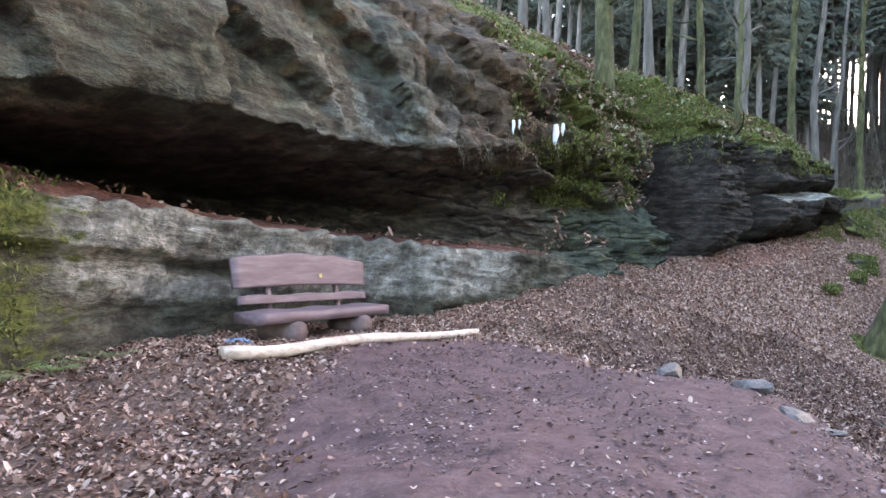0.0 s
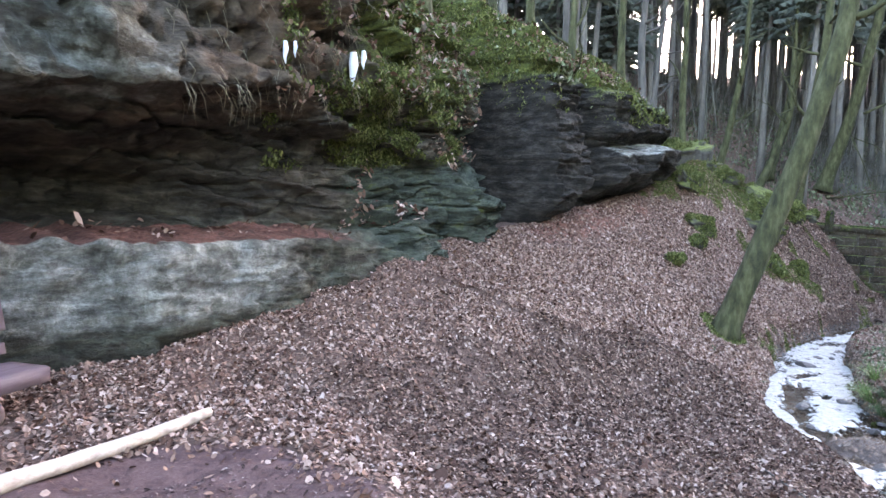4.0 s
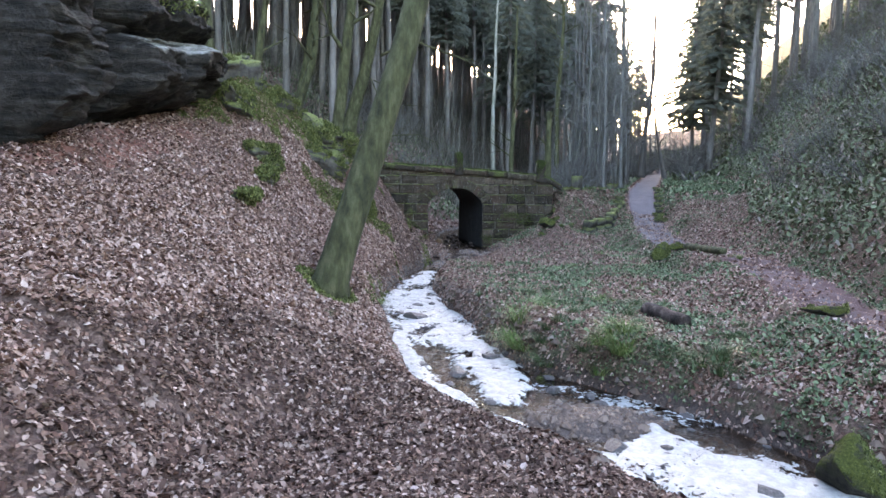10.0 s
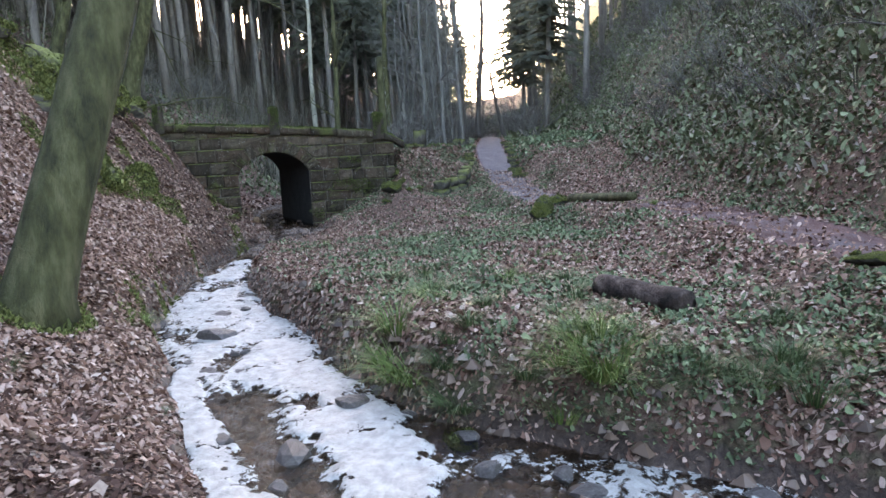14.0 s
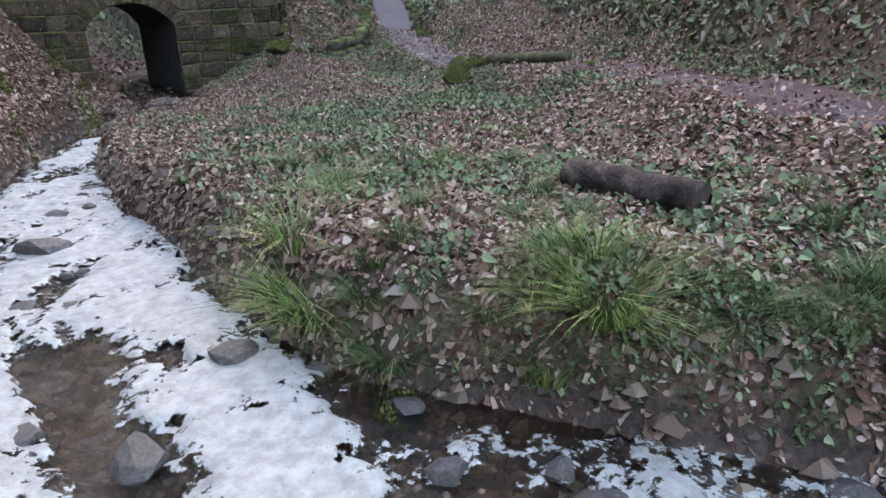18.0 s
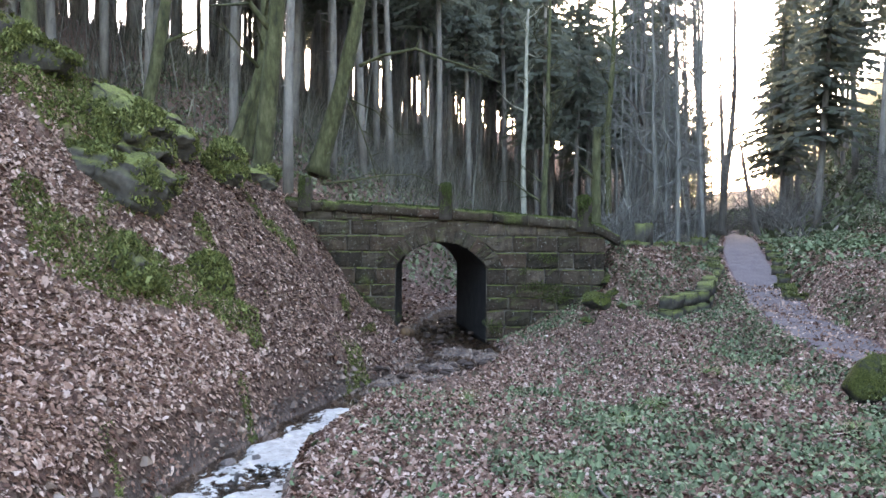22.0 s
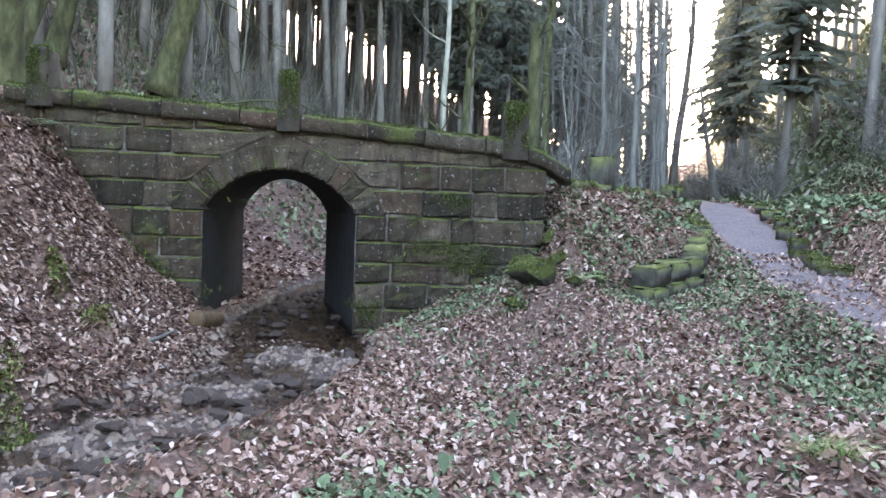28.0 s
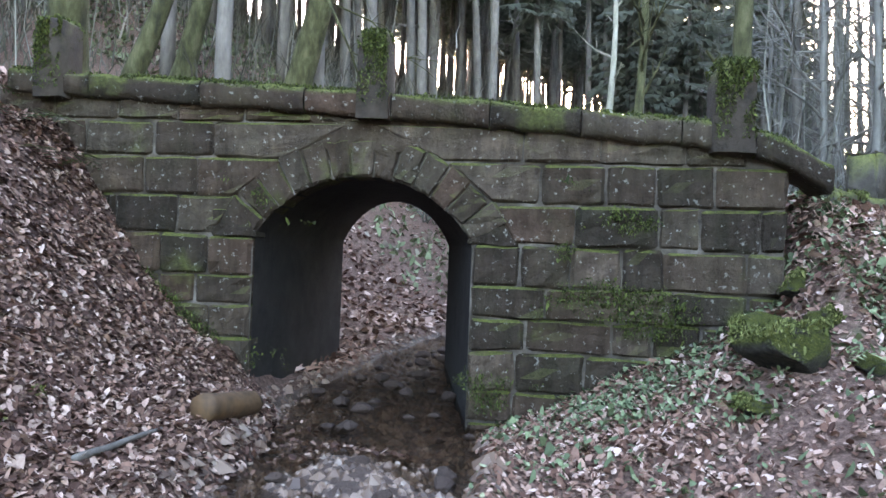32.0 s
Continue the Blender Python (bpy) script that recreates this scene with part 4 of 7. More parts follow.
def build_bench():
    g = level(-1.8, 8.8)
    bench = empty("park_bench", (-1.86, 8.86, g), 46.6)
    tagged(bench, "rustic mauve-brown wooden bench on round log feet before the rock", "bench")
    v, f = plank(3.05, 0.5, 0.16, 1.0)
    solid("seat", placed(v, pose(0, 0, 0.37)), f, BENCH_WOOD, bench)
    v, f = plank(2.95, 0.05, 0.12, 2.0)
    solid("back_slat", placed(v, pose(0, 0.24, 0.59, -12)), f, BENCH_WOOD, bench)
    v, f = plank(3.05, 0.06, 0.42, 3.0, wave=0.1)
    solid("backrest", placed(v, pose(0, 0.33, 0.95, -12)), f, BENCH_WOOD, bench)
    for x in (-0.8, 0.8):
        bm = bmesh.new()
        box(bm, (0.09, 0.07, 0.95), (x, 0.33, 0.62), pose(0, 0, 0, -12), 0.012)
        part("back_post", bm, BENCH_WOOD, bench)
        v, *fs = tube([(x, -0.3, 0.14), (x, -0.1, 0.15), (x, 0.15, 0.15), (x, 0.34, 0.14)], [0.17, 0.175, 0.17, 0.165], 14, 3, 0.03)
        vv, ff = joined([(v, *fs)])
        solid("log_foot", vv, ff, ROUND_WOOD, bench, "sawn round log foot")
    bm = bmesh.new()
    box(bm, (0.07, 0.006, 0.06), (0.3, 0.27, 0.92), pose(0, 0, 0, -12))
    part("plaque", bm, simple("brass_plaque", [(0.3, (0.35, 0.26, 0.1)), (0.7, (0.45, 0.35, 0.16))], 20, 0.4, 0.1), bench, "small yellowish plaque")


build_bench()


def build_pole():
    a, b = Vector((-3.15, 6.4, 0)), Vector((0.62, 8.75, 0))
    n = 26
    pts, rad = [], []
    for k in range(n):
        t = k / (n - 1)
        p = a.lerp(b, t) + Vector((0.05 * math.sin(3.2 * t), -0.09 * math.sin(3.0 * t), 0))
        r = 0.085 - 0.035 * t
        pts.append((p.x, p.y, level(p.x, p.y) + r * 0.8))
        rad.append(r)
    z = np.array([p[2] for p in pts])
    z = np.convolve(np.pad(z, 3, mode="edge"), np.ones(7) / 7, "valid") + 0.02
    v, *fs = tube([(p[0], p[1], q) for p, q in zip(pts, z)], rad, 12, 5, 0.12)
    vv, ff = joined([(v, *fs)])
    tagged(solid("fallen_pole", vv, ff, LOG_WOOD), "long debarked pale log lying in front of the bench", "log")


build_pole()


def limb_tree(base, path, r0, r1, seed, limbs, bark, twigs=3, start=0.35, reach=3.0, flare=1.5, sides=12):
    """Trunk along the path (local), limbs from it and twigs from those. Returns trunk and crown arrays."""
    rng = np.random.default_rng(seed)
    path = np.array(path, float)
    d = np.r_[0, np.cumsum(np.linalg.norm(np.diff(path, axis=0), axis=1))]
    s = np.linspace(0, d[-1], max(14, int(d[-1] * 2.2)))
    p = np.stack([np.interp(s, d, path[:, k]) for k in range(3)], 1)
    for k in range(3):
        p[:, k] = np.convolve(np.pad(p[:, k], 2, mode="edge"), np.ones(5) / 5, "valid")
    wob = np.stack([fnoise(s * 0.35, seed * 7.7 + k * 31, 0, seed, 2) for k in range(2)], 1) * 0.06 * min(1, d[-1] / 10)
    p[:, :2] += wob * np.minimum(s, 2)[:, None] / 2
    t = s / d[-1]
    r = r0 + (r1 - r0) * t
    r = r * (1 + (flare - 1) * np.exp(-s / (1.3 * r0 + 0.1)))
    trunk = tube(p, r, sides, seed, 0.07)
    pieces = []
    for k in range(limbs):
        u = start + (1 - start) * (k + rng.random()) / limbs
        q = np.array([np.interp(u, t, p[:, c]) for c in range(3)])
        ang = rng.random() * 6.28
        ln = reach * (1.15 - 0.6 * u) * rng.uniform(0.5, 1.1)
        way = np.array([math.cos(ang), math.sin(ang), rng.uniform(0.1, 0.9)])
        way /= np.linalg.norm(way)
        lp, lr, m = [q], [np.interp(u, t, r) * 0.42], 7
        rr = lr[0]
        for j in range(1, m):
            way = way + rng.normal(0, 0.14, 3) + [0, 0, 0.05]
            way /= np.linalg.norm(way)
            lp.append(lp[-1] + way * ln / m)
            lr.append(rr * (1 - 0.85 * j / (m - 1)) + 0.006)
        pieces.append(tube(lp, lr, 6, seed + k, 0.05))
        for w in range(twigs):
            j = rng.integers(2, m)
            tw = way + rng.normal(0, 0.7, 3)
            tw /= np.linalg.norm(tw)
            l2 = ln * rng.uniform(0.25, 0.5)
            tp = [np.array(lp[j]) + tw * l2 * e + rng.normal(0, 0.04, 3) * e for e in (0, 0.35, 0.7, 1.0)]
            pieces.append(tube(tp, [lr[j] * 0.6, max(lr[j] * 0.45, 0.012), max(0.35 * lr[j], 0.01), 0.008], 4))
    return trunk, pieces


def plant(name, label, at, path, r0, r1, seed, limbs, bark, **kw):
    tree = empty(name, at)
    tagged(tree, label, "tree")
    trunk, pieces = limb_tree(at, path, r0, r1, seed, limbs, bark, **kw)
    v, f = joined([trunk])
    solid("trunk", v, f, bark, tree)
    if pieces:
        v, f = joined(pieces)
        solid("crown", v, f, bark, tree, "bare twigs and limbs")
    return tree


def build_leaning_tree():
    at = (12.38, 12.47, level(12.38, 12.47) - 0.4)
    tree = plant("leaning_beech", "leaning mossy green tree trunk at the foot of the leaf slope", at,
                 [(-0.02, 0.02, 0), (0.02, -0.02, 0.4), (0.16, -0.16, 1.0), (0.62, -0.57, 2.6), (1.07, -1.04, 4.5), (1.5, -1.5, 7), (1.9, -1.7, 11), (2.0, -1.8, 15)], 0.275, 0.09, 5, 12, BARK_MOSSY, start=0.45, reach=4.0, flare=1.45)
    rng = np.random.default_rng(9)
    for k, (ang, ln) in enumerate(((-1.9, 0.75), (-0.9, 0.65), (0.3, 0.5), (2.6, 0.5), (3.8, 0.6))):
        pts = [(math.cos(ang) * ln * e + 0.1 * math.sin(4 * e), math.sin(ang) * ln * e, 0.4 * (1 - e) ** 2 - 0.02 - 0.06 * e) for e in np.linspace(0.05, 1, 8)]
        pts = [(x, y, z + level(at[0] + x, at[1] + y) - at[2] - 0.12 if e > 2 else z + 0.4) for e, (x, y, z) in enumerate(pts)]
        v, *fs = tube(pts, np.linspace(0.12, 0.035, 8), 8, k, 0.12)
        vv, ff = joined([(v, *fs)])
        solid("root", vv, ff, MOSS, tree, "mossy surface root")


build_leaning_tree()

# ---- brook: water, ice and foam, stones ----
def stream_grid(s0, s1, step, n, wide):
    line = np.array(STREAM)
    d = np.r_[0, np.cumsum(np.hypot(*np.diff(line[:, :2], axis=0).T))]
    s = np.arange(s0, s1, step)
    c = [np.interp(s, d, line[:, k]) for k in range(4)]
    w = int(0.9 / step) * 2 + 1
    c[0], c[1] = (np.convolve(np.pad(v, w // 2, mode="edge"), np.ones(w) / w, "valid") for v in c[:2])
    tx, ty = np.gradient(c[0]), np.gradient(c[1])
    t = np.hypot(tx, ty)
    u = np.linspace(-wide, wide, n)
    x = c[0][:, None] - (ty / t)[:, None] * u * c[2][:, None]
    y = c[1][:, None] + (tx / t)[:, None] * u * c[2][:, None]
    return x, y, c[3][:, None] + 0 * x, u[None] + 0 * x


STREAM_RUN = float(np.cumsum(np.hypot(*np.diff(np.array(STREAM)[:2, :2], axis=0).T))[0])

WATER, nt, b = material("stream_water", 0.05, 0.5)
clear_film, gloss_film, film_mix, film_edge = (nt.nodes.new(k) for k in ("ShaderNodeBsdfTransparent", "ShaderNodeBsdfGlossy", "ShaderNodeMixShader", "ShaderNodeFresnel"))
clear_film.inputs["Color"].default_value = (0.72, 0.63, 0.52, 1)
gloss_film.inputs["Roughness"].default_value = 0.06
film_edge.inputs["IOR"].default_value = 1.33
ripple = nt.nodes.new("ShaderNodeBump")
ripple.inputs["Strength"].default_value, ripple.inputs["Distance"].default_value = 0.9, 0.05
nt.links.new(noise_node(nt, 9, 6, 0.65), ripple.inputs["Height"])
for sock in (gloss_film.inputs["Normal"], film_edge.inputs["Normal"]):
    nt.links.new(ripple.outputs[0], sock)
nt.links.new(film_edge.outputs[0], film_mix.inputs[0])
nt.links.new(clear_film.outputs[0], film_mix.inputs[1])
nt.links.new(gloss_film.outputs[0], film_mix.inputs[2])
nt.links.new(film_mix.outputs[0], nt.nodes["Material Output"].inputs["Surface"])
nt.nodes.remove(b)
ICE, nt, b = material("foam_ice", 0.5, 0.5)
nt.links.new(ramp(nt, noise_node(nt, 9, 8, 0.7), [(0.3, (0.2, 0.195, 0.178)), (0.44, (0.28, 0.27, 0.245)), (0.64, (0.42, 0.408, 0.375))]), b.inputs["Base Color"])
bump(nt, b, noise_node(nt, 22, 8, 0.7), 0.6, 0.03)
lace = math_node(nt, "ADD", attr(nt, "thick"), math_node(nt, "MULTIPLY", math_node(nt, "SUBTRACT", noise_node(nt, 11, 7, 0.7), 0.5), 2.7))
nt.links.new(map_range(nt, lace, 0.06, 0.2), b.inputs["Alpha"])


def build_brook():
    x, y, z, u = stream_grid(STREAM_RUN - 12, STREAM_RUN + 90, 0.14, 24, 1.25)
    z = z + 0.008 * fnoise(x * 5, y * 5, 0, 51, 3)
    tagged(solid("water", np.stack([x, y, z], -1).reshape(-1, 3), grid_faces(*x.shape), WATER), "shallow clear brown brook water over gravel", "water", kind="structure")
    # white sheets of ice and foam
    x, y, z, u = stream_grid(STREAM_RUN - 6, STREAM_RUN + 30.5, 0.034, 100, 1.12)
    _, _, (edge, side, *_rest) = land(x, y)
    m = 0.8 * fnoise(x * 1.6, y * 1.6, 0, 71, 3) + 0.75 * fnoise(x * 5.2, y * 5.2, 0, 75, 3)
    keep = -1.0 + 0 * x
    # ribbons of ice down the brook: x, y, half width
    for ribbon in (((19.6, 13.5, 0.3), (17.6, 13.05, 0.4), (16.0, 12.4, 0.7), (14.5, 11.6, 0.95), (13.3, 10.75, 0.72), (12.3, 9.9, 0.5), (11.6, 9.35, 0.42), (11.0, 9.0, 0.36), (10.5, 8.95, 0.3)),
                   ((13.0, 11.4, 0.16), (12.1, 10.95, 0.15), (11.3, 10.4, 0.2), (10.6, 9.95, 0.22), (9.8, 8.95, 0.22), (9.2, 8.1, 0.25), (8.8, 7.4, 0.45)),
                   ((10.0, 7.15, 0.3), (9.3, 6.75, 0.75), (8.8, 6.0, 0.85), (8.3, 5.0, 0.9), (7.2, 2.0, 0.9), (6.0, -2.0, 0.8))):
        d, _, (wide,), _ = nearest(ribbon, x, y)
        keep = np.maximum(keep, 0.62 * (1 - (d / wide) ** 2))
    keep = np.where(edge > 0.06, keep - 0.9, keep) + 0.36 * m
    # thin grey ice at the foot of the bank
    d, _, (wide,), _ = nearest(((11.15, 8.7, 0.14), (11.2, 8.1, 0.12), (10.95, 7.6, 0.2), (10.7, 7.1, 0.2), (10.75, 6.6, 0.18)), x, y)
    keep = np.maximum(keep, 0.1 * (1 - (d / wide) ** 2) + 0.16 * m)
    for cx, cy, rx, ry, deep in ((17.15, 12.88, 0.45, 0.16, 0.9), (13.45, 11.15, 0.5, 0.18, 1.0), (12.2, 10.45, 0.35, 0.25, 0.8), (12.2, 9.93, 0.16, 0.14, 0.7), (11.6, 9.4, 0.14, 0.12, 0.6), (15.0, 12.1, 0.3, 0.08, 0.5), (16.3, 12.7, 0.25, 0.1, 0.5)):
        keep = keep - deep * np.exp(-(((x - cx) / rx) ** 2 + ((y - cy) / ry) ** 2))
    top = z + 0.004 + 0.045 * smooth(-0.1, 0.35, keep) + (0.012 * fnoise(x * 7, y * 7, 0, 81, 3) + 0.01 * fnoise(x * 2, y * 2, 0, 83, 2)) * smooth(0, 0.2, keep)
    nu, nv = x.shape
    on = keep > -0.28
    f = grid_faces(nu, nv)
    flat = on.ravel()
    f = f[flat[f].all(1)]
    used = np.unique(f)
    remap = np.zeros(nu * nv, int)
    remap[used] = np.arange(len(used))
    v = np.stack([x, y, top], -1).reshape(-1, 3)[used]
    ob = solid("foam_ice", v, remap[f], ICE)
    ob.data.attributes.new("thick", "FLOAT", "POINT").data.foreach_set("value", np.ascontiguousarray(keep.ravel()[used], np.float32))
    tagged(ob, "white sheets of ice and foam on the brook", "ice", kind="stuff")


build_brook()

WET_STONE = simple("wet_stone", [(0.3, (0.03, 0.027, 0.025)), (0.55, (0.08, 0.07, 0.064)), (0.8, (0.16, 0.145, 0.135))], 6, 0.45, 0.5, 30, dist=0.01)
MOSSY_STONE = simple("mossy_stone", [(0.3, (0.028, 0.025, 0.02)), (0.7, (0.095, 0.085, 0.07))], 5, 0.95, 0.9, 18, dist=0.02, moss=1.0)


def pebble(seed, rough=0.25, cuts=3, planes=13):
    """An angular stone: a ball cleaved by many planes, then worn."""
    bm = bmesh.new()
    bmesh.ops.create_icosphere(bm, subdivisions=cuts, radius=1.0)
    co = np.array([v.co[:] for v in bm.verts])
    rng = np.random.default_rng(seed)
    co = co * (1 + rough * fnoise(co[:, 0] * 1.1 + seed * 9, co[:, 1] * 1.1, co[:, 2] * 1.1, seed, 2))[:, None]
    for _ in range(planes):
        n = rng.normal(size=3)
        n /= np.linalg.norm(n)
        co = co - np.clip(co @ n - rng.uniform(0.42, 0.8), 0, None)[:, None] * n
    q = co * 2.6 + seed * 3.3
    k = 1 + 0.07 * fnoise(q[:, 0], q[:, 1], q[:, 2], seed + 3, 4 if cuts > 2 else 2)
    for v, c in zip(bm.verts, co * k[:, None] * 1.25):
        v.co = c
    for f in bm.faces:
        f.smooth = cuts > 2
    me = bpy.data.meshes.new("stone")
    bm.to_mesh(me)
    bm.free()
    return me


MOSSY_ROCK, nt, b = material("moss_covered_rock", 0.95, 0.2)
moss_mask = math_node(nt, "MULTIPLY", upness(nt, -0.45, 0.25), map_range(nt, noise_node(nt, 1.7, 6), 0.33, 0.46), True)
nt.links.new(mixc(nt, moss_mask, ramp(nt, noise_node(nt, 5, 8, 0.65), [(0.3, (0.022, 0.02, 0.016)), (0.7, (0.08, 0.072, 0.058))]), ramp(nt, noise_node(nt, 16, 6, 0.7), [(0.3, (0.035, 0.042, 0.01)), (0.55, (0.095, 0.11, 0.022)), (0.75, (0.18, 0.19, 0.045))])), b.inputs["Base Color"])
bump(nt, b, noise_node(nt, 14, 8, 0.75), 1.0, 0.08)


PEBBLES = []
for k in range(6):
    me = pebble(k + 1, cuts=2, planes=9)
    me.materials.append(WET_STONE)
    PEBBLES.append(me)
BOULDERS = []
for k in range(6):
    me = pebble(k + 20, 0.3, 4)
    me.materials.append(MOSSY_ROCK)
    BOULDERS.append(me)


GREY_ROCKS = []
for k in range(4):
    me = pebble(80 + k, 0.35, 4, 9)
    me.materials.append(MOSSY_STONE)
    GREY_ROCKS.append(me)


def rock(name, label, x, y, size, seed, meshes, group="", sink=0.25, cat="stone", z=None):
    ob = new(name, meshes[seed % len(meshes)])
    g = level(x, y) if z is None else z
    ob.matrix_world = Matrix.LocRotScale((x, y, g + size[2] * (1 - 2 * sink)), Euler((0.1 * math.sin(seed), 0.1 * math.cos(seed * 2), seed * 1.7)), size)
    return tagged(ob, label, cat, group)


rng = np.random.default_rng(12)
x, y, z, u = stream_grid(STREAM_RUN + 4, STREAM_RUN + 27, 0.11, 31, 1.15)
pick = rng.permutation(x.size)[:210]
for k, i in enumerate(pick):
    px, py = x.ravel()[i], y.ravel()[i]
    s = float(np.exp(rng.normal(-2.75, 0.42)))
    if (px - 9.0) ** 2 + (py - 8.4) ** 2 < 0.5:
        continue
    rock("brook_stone", "grey wet stone in the brook", float(px), float(py), (s * 1.2, s, s * 0.65), k, PEBBLES, "stones in the brook", 0.2, z=float(z.ravel()[i]) - 0.03)


# flat slabs in the bed below the bridge
x, y, z, u = stream_grid(STREAM_RUN + 29, STREAM_RUN + 40, 0.1, 31, 1.05)
BED_STONE = simple("muddy_stone", [(0.3, (0.02, 0.013, 0.01)), (0.55, (0.05, 0.034, 0.026)), (0.8, (0.088, 0.064, 0.051))], 8, 0.95, 0.6, 30, dist=0.01)
SLABS = []
for k in range(6):
    me = pebble(40 + k, cuts=2, planes=9)
    me.materials.append(BED_STONE)
    SLABS.append(me)
for k, i in enumerate(rng.permutation(x.size)[:300]):
    px, py = float(x.ravel()[i]), float(y.ravel()[i])
    s = min(float(np.exp(rng.normal(-3.0, 0.5))), 0.085)
    if px > 23.6 and k % 3:
        continue
    rock("bed_slab", "flat muddy brown stone in the shallow brook bed", px, py, (s * 1.25, s, s * 0.62), k, SLABS, "slabs in the brook", 0.3, z=max(level(px, py), float(z.ravel()[i]) - 0.03))


def build_gravel():
    """Fine gravel and slabs of the bed."""
    rng = np.random.default_rng(15)
    x, y, z, u = stream_grid(STREAM_RUN + 4, STREAM_RUN + 42, 0.05, 61, 1.25)
    i = rng.permutation(x.size)[:26000]
    px, py = x.ravel()[i] + rng.normal(0, 0.03, len(i)), y.ravel()[i] + rng.normal(0, 0.03, len(i))
    g, _, _ = land(px, py)
    s = np.exp(rng.normal(-3.5, 0.45, len(i)))
    base = np.array([(1, 0, -0.2), (0.3, 0.9, -0.2), (-0.8, 0.6, -0.2), (-0.9, -0.5, -0.2), (0.2, -1, -0.2), (0.15, 0.1, 0.55), (-0.35, -0.1, 0.5)])
    tri = np.array([(0, 1, 5), (1, 2, 5), (2, 6, 5), (2, 3, 6), (3, 4, 6), (4, 5, 6), (4, 0, 5)])
    a = rng.random(len(i)) * 6.28
    ca, sa = np.cos(a)[:, None], np.sin(a)[:, None]
    b = base[None] * rng.uniform(0.7, 1.3, (len(i), 7, 1))
    v = np.stack([b[..., 0] * ca - b[..., 1] * sa, b[..., 0] * sa + b[..., 1] * ca, b[..., 2]], -1) * s[:, None, None]
    v += np.stack([px, py, g], -1)[:, None]
    f = tri[None] + 7 * np.arange(len(i))[:, None, None]
    m, nt, bs = material("gravel", 0.5, 0.4)
    nt.links.new(ramp(nt, island(nt), [(0, (0.045, 0.028, 0.019)), (0.5, (0.12, 0.077, 0.052)), (0.9, (0.17, 0.12, 0.088)), (1, (0.22, 0.18, 0.145))]), bs.inputs["Base Color"])
    tagged(solid("gravel", v.reshape(-1, 3), f.reshape(-1, 3), m, smooth_shade=False), "brown gravel of the brook bed", "gravel", kind="stuff")


build_gravel()

# boulders and single stones of the valley
for spot in ((9.35, 5.34, (0.34, 0.3, 0.3), 1, "mossy green boulder at the water's edge"), (21.3, 7.66, (0.34, 0.3, 0.28), 2, "moss-covered boulder on the meadow"),
             (13.1, 5.0, (0.3, 0.17, 0.09), 3, "flat mossy stone in the grass"), (11.62, 8.62, (0.17, 0.12, 0.11), 4, "grey stone at the bank"), (21.9, 7.3, (0.2, 0.16, 0.12), 5, "small mossy stone beside the boulder")):
    rock("boulder", spot[4], spot[0], spot[1], spot[2], spot[3], BOULDERS)
for spot in ((1.93, 5.31, (0.24, 0.14, 0.1), 6), (2.3, 4.34, (0.2, 0.12, 0.09), 7), (1.75, 3.25, (0.17, 0.13, 0.05), 8), (2.9, 3.9, (0.14, 0.09, 0.05), 9)):
    rock("path_stone", "half-buried stone at the edge of the path", spot[0], spot[1], spot[2], spot[3], PEBBLES, "stones beside the path")

# ---- woods ----
def spruce_parts(seed, tall, lush=7, low_crown=0.0):
    rng = np.random.default_rng(seed)
    h = np.linspace(0, tall, 10)
    lean = rng.normal(0, 0.012, 2)
    p = np.stack([lean[0] * h + 0.05 * np.sin(h * 0.4 + seed), lean[1] * h, h], 1)
    trunk = joined([tube(p, 0.17 * (1 - h / tall) ** 0.8 + 0.015, 7, seed, 0.05)])
    v, f, base = [], [], 0
    stubs = []
    z = tall * rng.uniform(0.16, 0.22)
    low = tall * (low_crown or rng.uniform(0.4, 0.5))
    while z < tall * 0.985:
        frac = z / tall
        live = z > low
        for k in range(rng.integers(4, 8) if live else rng.integers(1, 3)):
            a = rng.random() * 6.28
            ln = (2.7 * (1 - frac) ** 0.75 * rng.uniform(0.7, 1.15) + 0.25) if live else rng.uniform(0.4, 1.3)
            d = np.array([math.cos(a), math.sin(a), 0])
            q0 = np.array([lean[0] * z, lean[1] * z, z])
            droop = rng.uniform(0.15, 0.4) if live else rng.uniform(-0.1, 0.3)
            n = lush
            if not live:
                stubs.append(tube([q0, q0 + d * ln * 0.5 + [0, 0, -droop * 0.3], q0 + d * ln + [0, 0, -droop * ln]], [0.018, 0.012, 0.004], 3))
                continue
            side = np.array([-d[1], d[0], 0])
            for j in range(n):
                e0, e1 = j / n, (j + 1.25) / n
                for sgn in (-1, 1):
                    # hanging, ragged sprays on either side of the branch
                    a0 = q0 + d * ln * e0 + [0, 0, -droop * ln * e0**1.5]
                    a1 = q0 + d * ln * min(e1, 1.05) + [0, 0, -droop * ln * min(e1, 1.05) ** 1.5]
                    if rng.random() < 0.22:
                        continue
                    w = ln * 0.17 * (1.15 - e0) * rng.uniform(0.5, 1.4)
                    t = (a0 + a1) / 2 + sgn * side * w + [0, 0, -rng.uniform(0.1, 0.42) * (0.5 + w)]
                    t2 = a1 + sgn * side * w * 0.55 + [0, 0, -rng.uniform(0.05, 0.3)]
                    v += [a0, a1, t, t2]
                    f += [(base, base + 1, base + 2), (base + 1, base + 3, base + 2)]
                    base += 4
        z += tall * (0.016 if live else 0.03) * rng.uniform(0.7, 1.4)
    crown = (np.array(v), np.array(f))
    return trunk, crown, (joined(stubs) if stubs else None)


